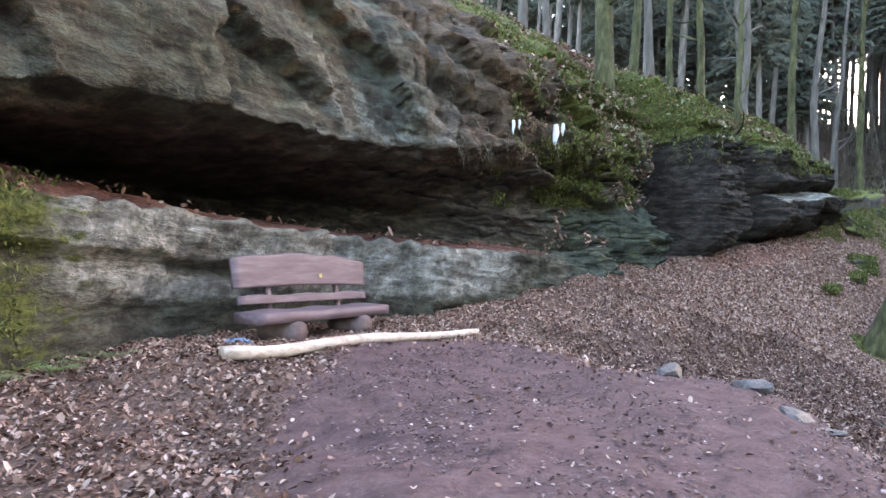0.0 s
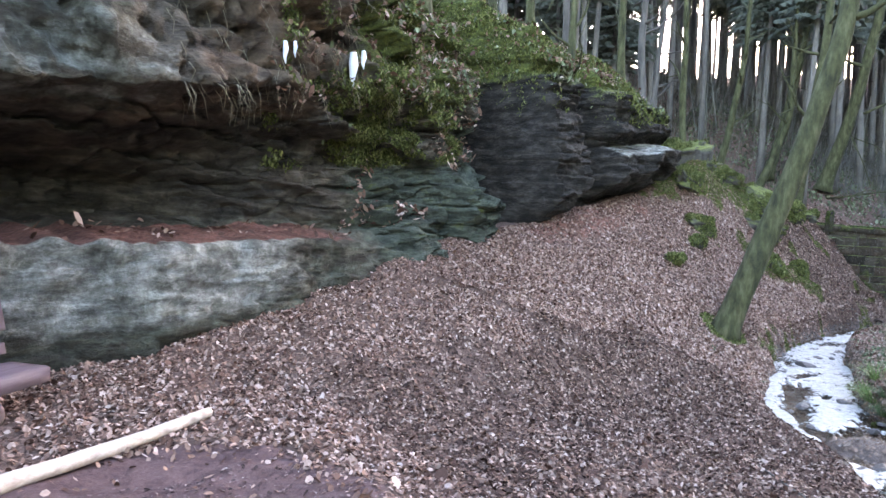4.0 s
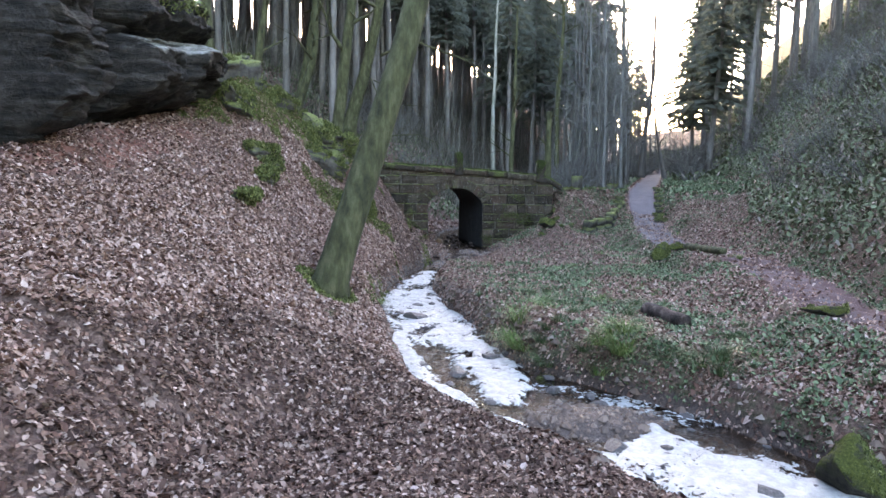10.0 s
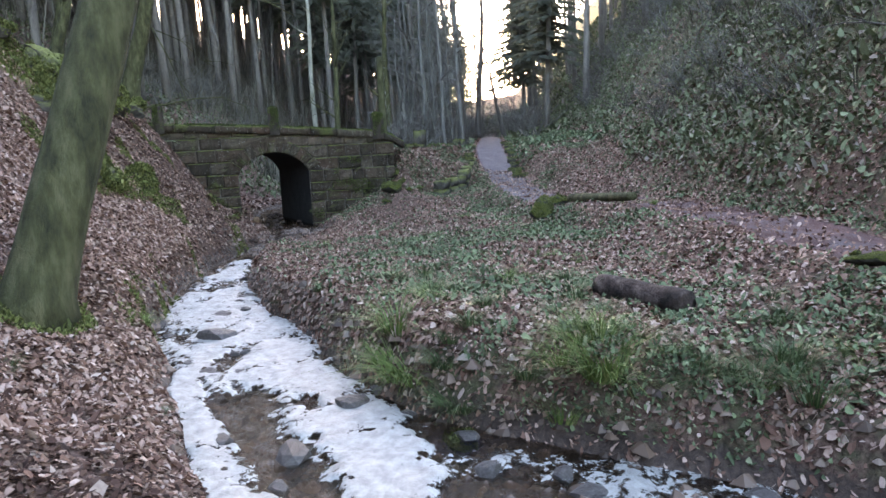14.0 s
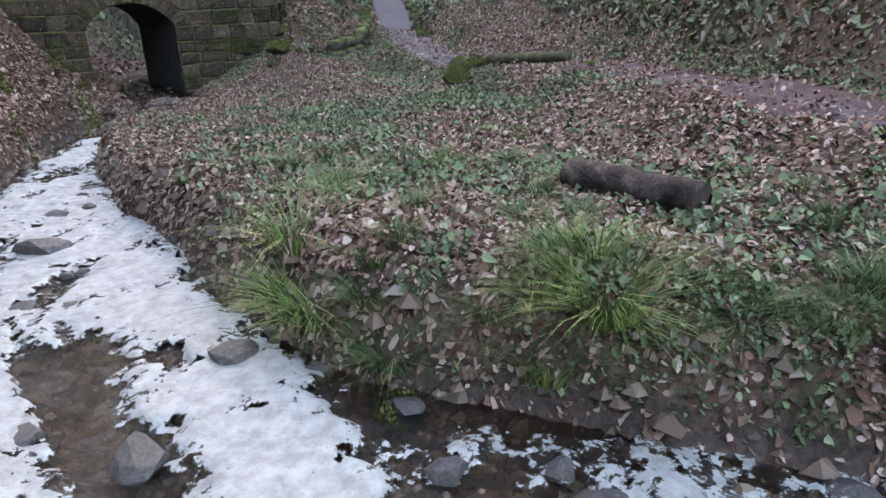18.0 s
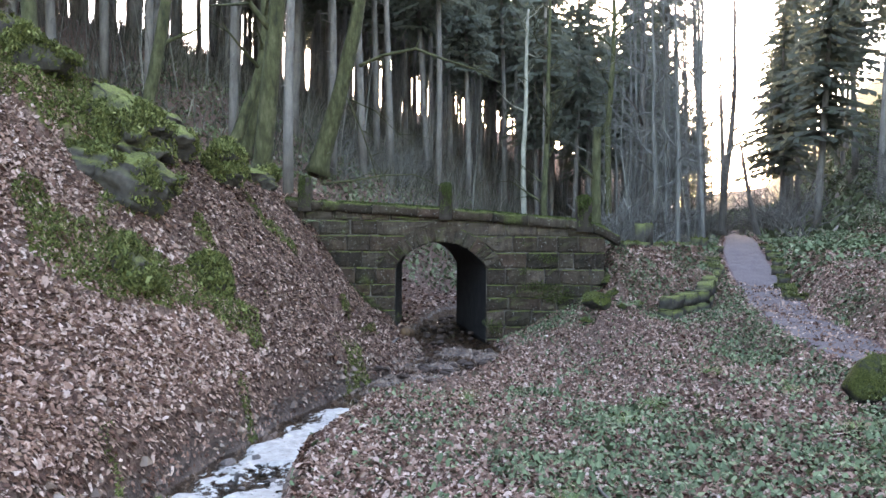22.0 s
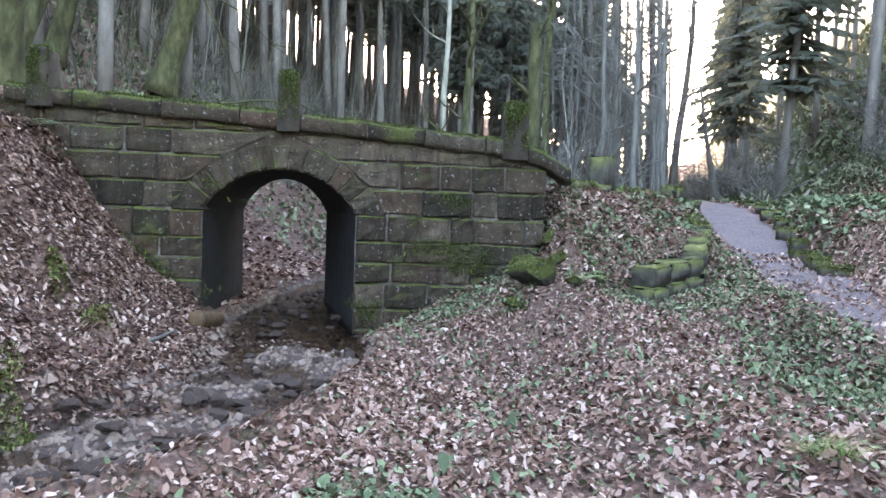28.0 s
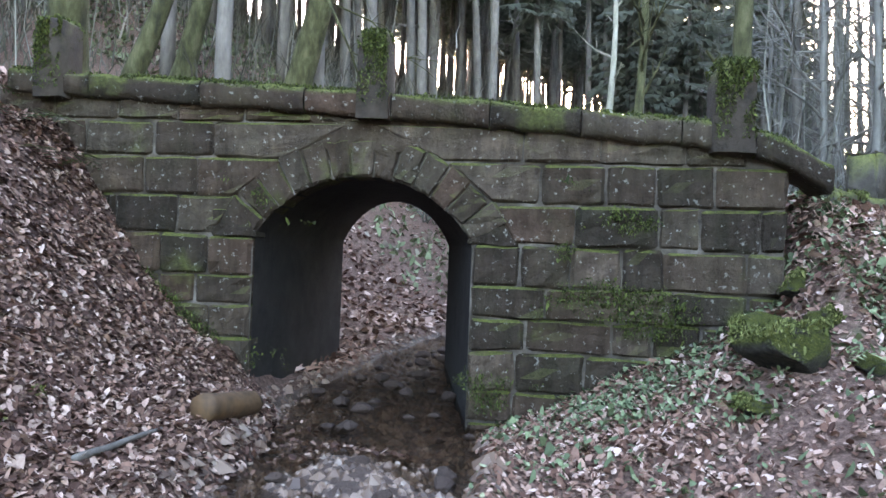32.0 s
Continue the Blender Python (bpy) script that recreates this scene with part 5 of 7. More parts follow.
SPRUCES = []
for k, tall in enumerate((17.0, 19.0, 15.5, 21.0)):
    tr, cr, st = spruce_parts(40 + k, tall)
    tree = empty("spruce", (0, 0, -300))
    tagged(tree, "tall slender spruce with bare lower trunk in the dark wood", "tree", "spruces of the wood")
    solid("trunk", *tr, BARK_DARK, tree)
    solid("crown", *cr, NEEDLES, tree, "drooping dark needles", False)
    if st:
        tagged(solid("dead_wood", *st, BARK_DARK, tree), kind="stuff")
    SPRUCES.append(tree)

# spruces of the wood's edge, with boughs almost to the ground
for q, tall in enumerate((16.0, 18.0)):
    tr, cr, st = spruce_parts(48 + q, tall, 6, 0.28)
    tree = empty("spruce", (0, 0, -300))
    tagged(tree, "spruce at the wood's edge with boughs low down", "tree", "spruces of the wood")
    solid("trunk", *tr, BARK_DARK, tree)
    solid("crown", *cr, NEEDLES, tree, "drooping dark needles", False)
    SPRUCES.append(tree)
FAR = [spruce_parts(58 + q, tall, 4)[:2] for q, tall in enumerate((18.0, 16.0, 20.0))]
FAR_TREES = ([], [])

rng = np.random.default_rng(77)
SPOTS = []


def clear(x, y, gap):
    return all((x - a) ** 2 + (y - b) ** 2 > gap * gap for a, b in SPOTS)


def far_spruce(x, y, scale=1.0):
    SPOTS.append((x, y))
    a = rng.random() * 6.28
    turn = np.array([(math.cos(a), -math.sin(a), 0), (math.sin(a), math.cos(a), 0), (0, 0, rng.uniform(0.9, 1.15))]) * scale
    for store, (v, f) in zip(FAR_TREES, FAR[int(rng.integers(0, 3))]):
        store.append((v @ turn.T + [x, y, level(x, y) - 0.15], f))


def put_spruce(x, y, k, scale=1.0, edge=False):
    SPOTS.append((x, y))
    m = pose(x, y, level(x, y) - 0.15, rng.normal(0, 1.2), rng.normal(0, 1.2), rng.random() * 360)
    t = SPRUCES[4 + k % 2 if edge else k % 4]
    if t.location.z < -200:
        t.matrix_world = m
        ob = t
    else:
        ob = copy_thing(t, m)
    ob.scale = (scale, scale, scale * float(rng.uniform(0.9, 1.15)))
    return ob


k = 0
for _ in range(6000):
    if k > 215:
        break
    x, y = rng.uniform(24, 100), rng.uniform(21.5, 50)
    bearing = math.degrees(math.atan2(y - 9.6, x - 15.2))
    if bearing < 8.5 or y < 21 + 0.03 * x or (x < 30 and y < 28) or (y > 40 and x < 34):
        continue
    if y > 46 and rng.random() < 0.6:
        continue
    if clear(x, y, 2.3):
        put_spruce(x, y, k)
        k += 1
for _ in range(900):
    if k > 262:
        break
    x, y = rng.uniform(34, 100), rng.uniform(44, 60)
    if math.degrees(math.atan2(y - 9.6, x - 15.2)) > 24 and clear(x, y, 2.4):
        put_spruce(x, y, k)
        k += 1
for _ in range(3000):
    if k > 345:
        break
    x, y = rng.uniform(12, 44), rng.uniform(34, 64)
    if (x > 34 and y < 44) or (x < 22 and y > 54):
        continue
    if clear(x, y, 2.6):
        far_spruce(x, y)
        k += 1
for _ in range(4000):
    if len(FAR_TREES[0]) > 118:
        break
    x, y = rng.uniform(36, 90), rng.uniform(28, 46)
    if math.degrees(math.atan2(y - 9.6, x - 15.2)) > 14 and clear(x, y, 1.5):
        far_spruce(x, y, 0.85)
for _ in range(3000):
    if k > 353:
        break
    x = rng.uniform(46, 100)
    y = 9.26 + (x - 14.7) * math.tan(radians(rng.uniform(6.0, 17.0)))
    if clear(x, y, 2.1):
        if k % 2:
            far_spruce(x, y)
        else:
            put_spruce(x, y, k, 0.95)
        k += 1
for _ in range(900):
    if k > 380:
        break
    x = rng.uniform(66, 112)
    deg = rng.uniform(3.2, 9.0)
    y = 9.26 + (x - 14.7) * math.tan(radians(deg))
    if clear(x, y, 2.0):
        far_spruce(x, y, (0.5 + 0.07 * (deg - 3.2)) * x / 80)
        k += 1
# spruces over the other hillside and above the cliff
for _ in range(2000):
    if k > 440:
        break
    x, y = rng.uniform(30, 88), rng.uniform(-12, 7.6)
    bearing = math.degrees(math.atan2(y - 9.26, x - 14.7))
    if bearing > -1.9 or (level(x, y) < 0.6 and x < 44) or (x < 42 and y > 4):
        continue
    if clear(x, y, 2.2):
        (far_spruce(x, y) if x > 66 else put_spruce(x, y, k, 0.95, x > 36 and k % 3 == 0))
        k += 1
for x, y in ((9.5, 27), (13, 25), (16, 27), (19, 25), (21.5, 27.5), (12, 30), (18, 30), (22, 31), (6, 30), (15, 33), (24, 34), (9, 34), (25.5, 29), (20, 35), (3, 33), (27.5, 31), (28, 36)):
    put_spruce(x, y, k, 0.9)
    k += 1
for store, name, label, mat in zip(FAR_TREES, ("far_trunks", "far_crowns"), ("thin dark trunks of the far spruces", "grey-green crowns of the far spruces"), (BARK_DARK, NEEDLES)):
    tagged(solid(name, *joined(store), mat, smooth_shade=False), label, "trees", kind="stuff")


def bare(name, label, x, y, path, r0, r1, seed, limbs, bark, sink=0.2, **kw):
    return plant(name, label, (x, y, level(x, y) - sink), path, r0, r1, seed, limbs, bark, **kw)


UPRIGHT = [(0, 0, 0), (0.1, 0.1, 4), (0.0, -0.2, 9), (0.2, 0, 15)]
parapet_tree = bare("mossy_tree", "leaning moss-green trunk behind the bridge parapet", 33.1, 23.2, [(0, 0, 0), (0.2, -0.6, 2.2), (0.1, -1.6, 5.2), (0.0, -2.3, 9), (0.1, -2.7, 14)], 0.33, 0.1, 31, 9, BARK_MOSSY, start=0.3, reach=3.5)
for k, (path, thick) in enumerate((([(32.8, 21.7, 4.6), (33.3, 21.4, 3.5), (33.6, 21.2, 2.6), (33.9, 21.0, 1.5)], 0.035), ([(32.8, 21.2, 5.6), (33.2, 20.5, 6.0), (33.7, 19.5, 6.25), (34.2, 18.6, 5.9), (34.7, 17.7, 5.6), (35.1, 17.0, 5.2)], 0.07), ([(32.8, 22.7, 1.6), (33.4, 21.8, 1.75), (33.9, 20.8, 1.95), (34.5, 19.9, 2.0), (34.9, 19.1, 1.6)], 0.05), ([(32.9, 21.6, 4.5), (33.4, 20.9, 4.15), (34.0, 20.3, 3.4)], 0.03))):
    path = np.array(path) - np.array(parapet_tree.location)
    branch_rng = np.random.default_rng(700 + k)
    pieces = [tube(path, np.linspace(thick, thick * 0.3, len(path)), 6, k, 0.1)]
    for _ in range(7):
        t = branch_rng.integers(1, len(path))
        way = branch_rng.normal(0, 0.35, 3) + [0.1, -0.3, -0.1]
        pieces.append(tube([path[t], path[t] + way * 0.6, path[t] + way * 1.1 + [0, 0, -0.1]], [thick * 0.4, thick * 0.28, 0.006], 4))
    solid("branch", *joined(pieces), BARK_MOSSY, parapet_tree, "bare drooping branch")
bare("mossy_tree", "mossy trunk leaning over the bank behind the bridge", 31.5, 25.2, [(0, 0, 0), (0.3, -0.6, 3), (0.8, -1.2, 7), (0.9, -1.5, 13)], 0.26, 0.07, 32, 8, BARK_MOSSY, reach=3)
bare("mossy_tree", "crooked mossy trunk on the wooded slope", 29.4, 24.4, [(0, 0, 0), (0.5, -0.8, 2.5), (0.8, -1.3, 4.5), (0.6, -1.3, 10)], 0.22, 0.06, 33, 7, BARK_MOSSY, reach=2.5)
bare("mossy_tree", "slim mossy trunk above the leaf slope", 25.5, 24.0, [(0, 0, 0), (0.3, -0.7, 3), (0.7, -1.3, 7), (0.7, -1.3, 12)], 0.2, 0.06, 34, 7, BARK_MOSSY, reach=2.5)
bare("mossy_tree", "mossy trunk rising behind the leaning tree", 26.0, 19.9, [(0, 0, 0), (-0.3, -0.5, 3), (-0.5, -1.2, 7), (-0.4, -1.4, 13)], 0.25, 0.08, 35, 8, BARK_MOSSY, start=0.3)
bare("snag", "broken mossy snag beyond the bridge", 30.7, 12.6, [(0, 0, 0), (0.05, 0.05, 2), (-0.1, 0, 4.3)], 0.15, 0.11, 36, 2, BARK_MOSSY, start=0.6, reach=1)
bare("birch", "thin pale trunk in front of the dark wood", 44.0, 18.6, [(0, 0, 0), (-0.1, 0.2, 4), (0.2, 0.3, 8), (0.1, 0.1, 13)], 0.17, 0.05, 37, 7, BIRCH, start=0.5, reach=2)
bare("bare_tree", "slim bare tree beside the far path", 45.0, 10.9, [(0, 0, 0), (0.2, 0, 3), (0.1, 0.3, 7), (0.5, 0.6, 13)], 0.17, 0.04, 38, 14, BARK, start=0.3, reach=3, twigs=5)
bare("bare_tree", "forked bare tree against the sky", 47.0, 10.2, [(0, 0, 0), (0.1, -0.2, 3), (0.3, -0.5, 6), (0.2, -0.4, 12)], 0.18, 0.04, 39, 14, BARK, start=0.3, reach=3.2, twigs=5)
bare("bare_tree", "bare tree beyond the bridge", 41.0, 12.6, [(0, 0, 0), (-0.2, 0.2, 4), (0.1, 0.4, 9), (0.1, 0.2, 14)], 0.15, 0.04, 42, 13, BARK, start=0.35, reach=3, twigs=5)
bare("bare_tree", "bare tree on the flat beyond the bridge", 38.5, 13.8, UPRIGHT, 0.15, 0.04, 43, 12, BARK_MOSSY, start=0.35, reach=3, twigs=5)
bare("bare_tree", "young bare tree beyond the bridge", 36.0, 15.4, [(0, 0, 0), (0.1, 0.2, 4), (0.4, 0.1, 11)], 0.15, 0.04, 44, 12, BARK_MOSSY, start=0.3, reach=2.6, twigs=5)
bare("bare_tree", "slender dark tree leaning over the far path", 44.5, 8.6, [(0, 0, 0), (-0.4, 0.4, 2), (-0.6, 0.8, 4.5)], 0.13, 0.04, 45, 6, BARK, start=0.4, reach=1.6)
# bark of the far trees, lightened so its colour carries the grey haze
BARK_HAZED = simple("hazy_bark", [(0.3, (0.08, 0.077, 0.066)), (0.7, (0.17, 0.165, 0.145))], 5, 0.9, 0.6, 14, (1, 1, 0.3), 0.02)
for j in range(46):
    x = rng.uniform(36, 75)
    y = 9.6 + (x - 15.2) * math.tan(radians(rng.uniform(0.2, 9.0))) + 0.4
    bare("bare_tree", "slim bare tree in the valley beyond the bridge", x, y, [(0, 0, 0), (0.3 * math.sin(j), 0.1, 5), (0.7 * math.cos(j * 2), 0.3, rng.uniform(10, 15))], 0.085, 0.025, 50 + j, 18, BARK_HAZED, start=0.2, reach=2.6, twigs=5, sides=6)
# trees on top of the cliff
bare("beech", "stout grey-green trunk with spreading roots on the cliff top", 7.2, 17.6, [(0, 0, 0), (0.1, 0, 2), (0.0, 0.2, 7), (0.2, 0, 13)], 0.34, 0.15, 61, 9, BARK_MOSSY, flare=1.8, start=0.4)
bare("beech", "leaning young trunk growing from the rock edge", 10.7, 17.3, [(0, 0, 0), (0.5, -0.1, 0.9), (1.0, -0.1, 2.6), (1.3, 0.2, 6), (1.4, 0.5, 10)], 0.16, 0.06, 62, 8, BARK_MOSSY, start=0.35, reach=2)
for j, (x, y) in enumerate(((5.0, 19.0), (9.3, 19.6), (10.6, 20.4), (12.0, 19.3), (14.5, 20.5), (17.0, 20.6), (19.0, 21.5), (3.0, 21), (7.5, 23), (13.2, 23), (16.5, 23.5), (21.5, 21.8), (23, 24.5))):
    bare("mossy_tree", "bare mossy tree on the wooded cliff top", x, y, [(0, 0, 0), (0.3 * math.sin(2 * j), 0.2, 4), (0.5 * math.cos(j), 0.3, 13)], 0.17, 0.05, 70 + j, 9, BARK_MOSSY if j % 2 else BARK, start=0.3, reach=2.6, sides=8)
# trees on the other hillside
for j, (x, y) in enumerate(((24, -1.5), (27, -3.5), (22, -4.5), (30, -1.0), (20.5, -2.0), (33, -3.0), (18, -5.0))):
    bare("bare_tree", "bare grey tree high on the ivy slope", x, y, [(0, 0, 0), (0.2, 0.6, 4), (0.3, 1.2, 11)], 0.2, 0.05, 90 + j, 10, BARK, start=0.3, reach=2.8, sides=8)


# bare shrubs and brambles on the hillside and behind the bridge
def shrub_parts(seed, tall):
    rng = np.random.default_rng(seed)
    pieces = []
    for k in range(16):
        a, out = rng.random() * 6.28, rng.uniform(0.2, 1.0)
        q = np.array([rng.normal(0, 0.15), rng.normal(0, 0.15), 0.0])
        d = np.array([math.cos(a) * out, math.sin(a) * out, 1.0])
        ln = tall * rng.uniform(0.6, 1.1)
        pts = [q]
        for j in range(6):
            d = d + rng.normal(0, 0.16, 3) + [0, 0, -0.07]
            pts.append(pts[-1] + d / np.linalg.norm(d) * ln / 6)
        pieces.append(tube(pts, np.linspace(0.016, 0.004, 7), 4))
        for w in range(4):
            j = rng.integers(2, 6)
            e = rng.normal(0, 1, 3)
            e[2] = abs(e[2])
            e /= np.linalg.norm(e)
            pieces.append(tube([pts[j], pts[j] + e * ln * 0.14, pts[j] + e * ln * 0.3], [0.008, 0.006, 0.004], 3))
    return joined(pieces)


SHRUBS = []
for q in range(4):
    me = mesh_of("shrub", *shrub_parts(300 + q, 1.8))
    me.materials.append(BARK if q % 2 else BARK_HAZED)
    SHRUBS.append(me)
for q in range(215):
    if q >= 95:
        x = rng.uniform(34, 82)
        y = 9.4 + (x - 14.7) * math.tan(radians(rng.uniform(-5.0, 13.0)))
        if abs(y - 9.6) < 1.2 and x < 60:
            continue
    elif q < 70:
        x, y = rng.uniform(15, 46), rng.uniform(-3, 4.8)
    else:
        x, y = rng.uniform(33, 46), rng.uniform(18, 25)
    if q < 70 and level(x, y) < -0.6:
        continue
    ob = new("shrub", SHRUBS[q % 4])
    s = float(rng.uniform(0.6, 1.3)) * (1.0 if q < 95 else 1.7)
    ob.matrix_world = Matrix.LocRotScale((x, y, level(x, y) - 0.05), Euler((rng.normal(0, 0.15), rng.normal(0, 0.15), rng.random() * 6.28)), (s, s, s))
    tagged(ob, "bare leafless thorny shrub on the slope" if q < 70 else "tall bare brushwood in the valley beyond the bridge" if q >= 95 else "bare shrub in the wood behind the bridge", "shrub", "bare shrubs")


def build_brushwood():
    """Dead stems, saplings and bracken under the spruces."""
    rng = np.random.default_rng(87)
    n = 80000
    x, y = rng.uniform(25, 85, n), rng.uniform(17.5, 40, n)
    near = rng.random(n) < 0.25
    x[near], y[near] = rng.uniform(34, 66, near.sum()), rng.uniform(10.5, 19, near.sum())
    z, cover, (edge, *_r, dk) = land(x, y)
    patch = smooth(-0.4, 0.5, fnoise(x * 0.25, y * 0.25, 0, 171, 3))
    on = (edge > 0.6) & (dk > 1.2) & (rng.random(n) < 0.25 + 0.75 * patch) & ~((x < 37) & (y < 23.5))
    x, y, z = x[on], y[on], z[on]
    n = len(x)
    h = np.exp(rng.normal(-0.45, 0.5, n)) * np.where(y < 19, 0.6, 1.0)
    a, w = rng.random(n) * 6.283, rng.uniform(0.012, 0.03, n)
    lean = rng.normal(0, 0.35, (n, 2)) * h[:, None]
    d = np.stack([np.cos(a), np.sin(a)], -1) * w[:, None]
    q = np.stack([x, y], -1)
    v = np.stack([np.c_[q - d, z - 0.05], np.c_[q + d, z - 0.05], np.c_[q + lean * 0.4 + d * 0.7, z + h * 0.6], np.c_[q + lean * 0.4 - d * 0.7, z + h * 0.6], np.c_[q + lean, z + h], np.c_[q + lean * 0.4 + d * 9, z + h * 0.8]], 1)
    f = np.array([(0, 1, 2), (0, 2, 3), (3, 2, 4), (3, 2, 5)])[None] + 6 * np.arange(n)[:, None, None]
    m = leaf_material("dead_brush", [(0.0, (0.045, 0.043, 0.032)), (0.5, (0.1, 0.096, 0.072)), (0.85, (0.165, 0.152, 0.12)), (1.0, (0.25, 0.225, 0.19))], 0.9)
    tagged(solid("brushwood", v.reshape(-1, 3), f.reshape(-1, 3), m, smooth_shade=False), "grey brushwood and saplings under the spruces", "undergrowth", kind="stuff")


build_brushwood()


def build_hillside_brush():
    """Bare bramble canes and dead stems that cover the steep hillside."""
    rng = np.random.default_rng(93)
    n = 60000
    x, y = rng.uniform(10, 60, n), rng.uniform(-8, 6.5, n)
    z, cover, (edge, side, dc, behind, beyond, dk) = land(x, y)
    patch = smooth(-0.3, 0.5, fnoise(x * 0.35, y * 0.35, 0, 181, 3))
    on = (side < 0) & (beyond > 0.5) & (beyond < 12) & (rng.random(n) < (0.15 + 0.85 * patch) * smooth(0.4, 2.0, beyond))
    x, y, z, beyond = x[on], y[on], z[on], beyond[on]
    n = len(x)
    h = np.exp(rng.normal(-0.5, 0.5, n)) * (0.5 + 0.5 * smooth(0.5, 4, beyond))
    q = np.stack([x, y, z - 0.05], -1)
    a = rng.random(n) * 6.283
    arch = np.stack([np.cos(a), np.sin(a) + 0.7, 0 * a], -1) * (h * rng.uniform(0.1, 0.9, n))[:, None]
    w = np.stack([-np.sin(a), np.cos(a), 0 * a], -1) * rng.uniform(0.004, 0.011, n)[:, None]
    up = np.array([0, 0, 1.0])
    pts = [q + arch * e**1.6 + up * (h * (e - 0.35 * e**3))[:, None] for e in (0.0, 0.4, 0.75, 1.0)]
    v = np.stack([p + k * w * (1 - 0.7 * e) for e, p in zip((0, 0.4, 0.75, 1.0), pts) for k in (-1, 1)], 1)
    f = np.array([(0, 1, 3), (0, 3, 2), (2, 3, 5), (2, 5, 4), (4, 5, 7), (4, 7, 6)])[None] + 8 * np.arange(n)[:, None, None]
    m = leaf_material("dry_canes", [(0.0, (0.05, 0.04, 0.032)), (0.5, (0.12, 0.1, 0.08)), (0.85, (0.19, 0.165, 0.13)), (1.0, (0.28, 0.25, 0.2))], 0.9)
    tagged(solid("bramble_canes", v.reshape(-1, 3), f.reshape(-1, 3), m, smooth_shade=False), "bare brown bramble canes and dead stems on the hillside", "undergrowth", kind="stuff")


build_hillside_brush()


def build_saplings():
    """Thin bare stems and their twigs among the trunks, too many to count."""
    rng = np.random.default_rng(89)
    n = 1900
    x, y = rng.uniform(26, 95, n), rng.uniform(19, 50, n)
    near = rng.random(n) < 0.3
    x[near] = rng.uniform(36, 95, near.sum())
    y[near] = 9.3 + (x[near] - 14.7) * np.tan(np.radians(rng.uniform(-1.0, 13.0, near.sum())))
    z, cover, (edge, *_r, dk) = land(x, y)
    on = (edge > 0.5) & (dk > 1.3) & ~((x < 37) & (y < 24))
    x, y, z = x[on], y[on], z[on]
    n = len(x)
    h = rng.uniform(2.5, 9.0, n)
    vs, fs = [], []

    def strips(base, way, w):
        a = rng.random(len(base)) * 6.283
        d = np.stack([np.cos(a), np.sin(a), 0 * a], -1) * w[:, None]
        mid = base + way * 0.5 + rng.normal(0, 0.03, base.shape) * np.linalg.norm(way, axis=1, keepdims=True)
        v = np.stack([base - d, base + d, mid + d * 0.7, mid - d * 0.7, base + way], 1)
        fs.append(np.array([(0, 1, 2), (0, 2, 3), (3, 2, 4)])[None] + 5 * np.arange(len(base))[:, None, None] + sum(map(len, vs)))
        vs.append(v.reshape(-1, 3))

    base = np.stack([x, y, z - 0.1], -1)
    way = np.c_[rng.normal(0, 0.08, (n, 2)) * h[:, None], h]
    strips(base, way, rng.uniform(0.01, 0.026, n))
    for _ in range(9):
        t = rng.uniform(0.25, 0.95, n)[:, None]
        a, ln = rng.random(n) * 6.283, h * rng.uniform(0.08, 0.28, n)
        strips(base + way * t, np.stack([np.cos(a) * ln, np.sin(a) * ln, ln * rng.uniform(0.1, 0.9, n)], -1), rng.uniform(0.008, 0.016, n))
    m = leaf_material("grey_stems", [(0.0, (0.09, 0.09, 0.07)), (0.5, (0.16, 0.16, 0.13)), (1.0, (0.25, 0.245, 0.21))], 0.9)
    tagged(solid("saplings", np.concatenate(vs), np.concatenate([f.reshape(-1, 3) for f in fs]), m, smooth_shade=False), "thin bare grey saplings among the trunks of the wood", "saplings", kind="stuff")


build_saplings()

# ---- leaf litter, ivy, grass ----
LEAF = np.array([(0, -1, 0.0), (0.58, -0.45, 0.14), (0.52, 0.45, 0.12), (0.06, 1, 0.02), (-0.55, 0.4, 0.1), (-0.6, -0.35, 0.15)])
LEAF_TRI = np.array([(0, 1, 3), (1, 2, 3), (0, 3, 5), (3, 4, 5)])


def scatter(name, label, cat, mat, x, y, z, size, rng, lift=0.01, tilt=0.45, shape=LEAF, tris=LEAF_TRI, follow=False):
    n = len(x)
    nm = len(shape)
    s = size * np.exp(rng.normal(0, 0.28, n))
    a, tx, ty = rng.random(n) * 6.283, rng.normal(0, tilt, n), rng.normal(0, tilt, n)
    curl = rng.normal(1.0, 1.3, n)
    b = shape[None] * np.array([1, 1, 0]) * s[:, None, None]
    b[..., 0] *= rng.uniform(0.7, 1.15, n)[:, None]
    zz = shape[None, :, 2] * (s * curl)[:, None] + b[..., 0] * np.tan(np.clip(tx, -1, 1))[:, None] + b[..., 1] * np.tan(np.clip(ty, -1, 1))[:, None]
    ca, sa = np.cos(a)[:, None], np.sin(a)[:, None]
    bx, by = b[..., 0] * ca - b[..., 1] * sa, b[..., 0] * sa + b[..., 1] * ca
    if follow:
        # the leaves lean with the slope
        sx, sy = np.clip((land(x + 0.1, y)[0] - z) / 0.1, -1.5, 1.5), np.clip((land(x, y + 0.1)[0] - z) / 0.1, -1.5, 1.5)
        zz = zz + 0.4 * (bx * sx[:, None] + by * sy[:, None])
    v = np.stack([bx + x[:, None], by + y[:, None], zz + (z + lift + rng.random(n) * 0.02)[:, None]], -1)
    f = tris[None] + nm * np.arange(n)[:, None, None]
    return tagged(solid(name, v.reshape(-1, 3), f.reshape(-1, 3), mat, smooth_shade=False), label, cat, kind="stuff")


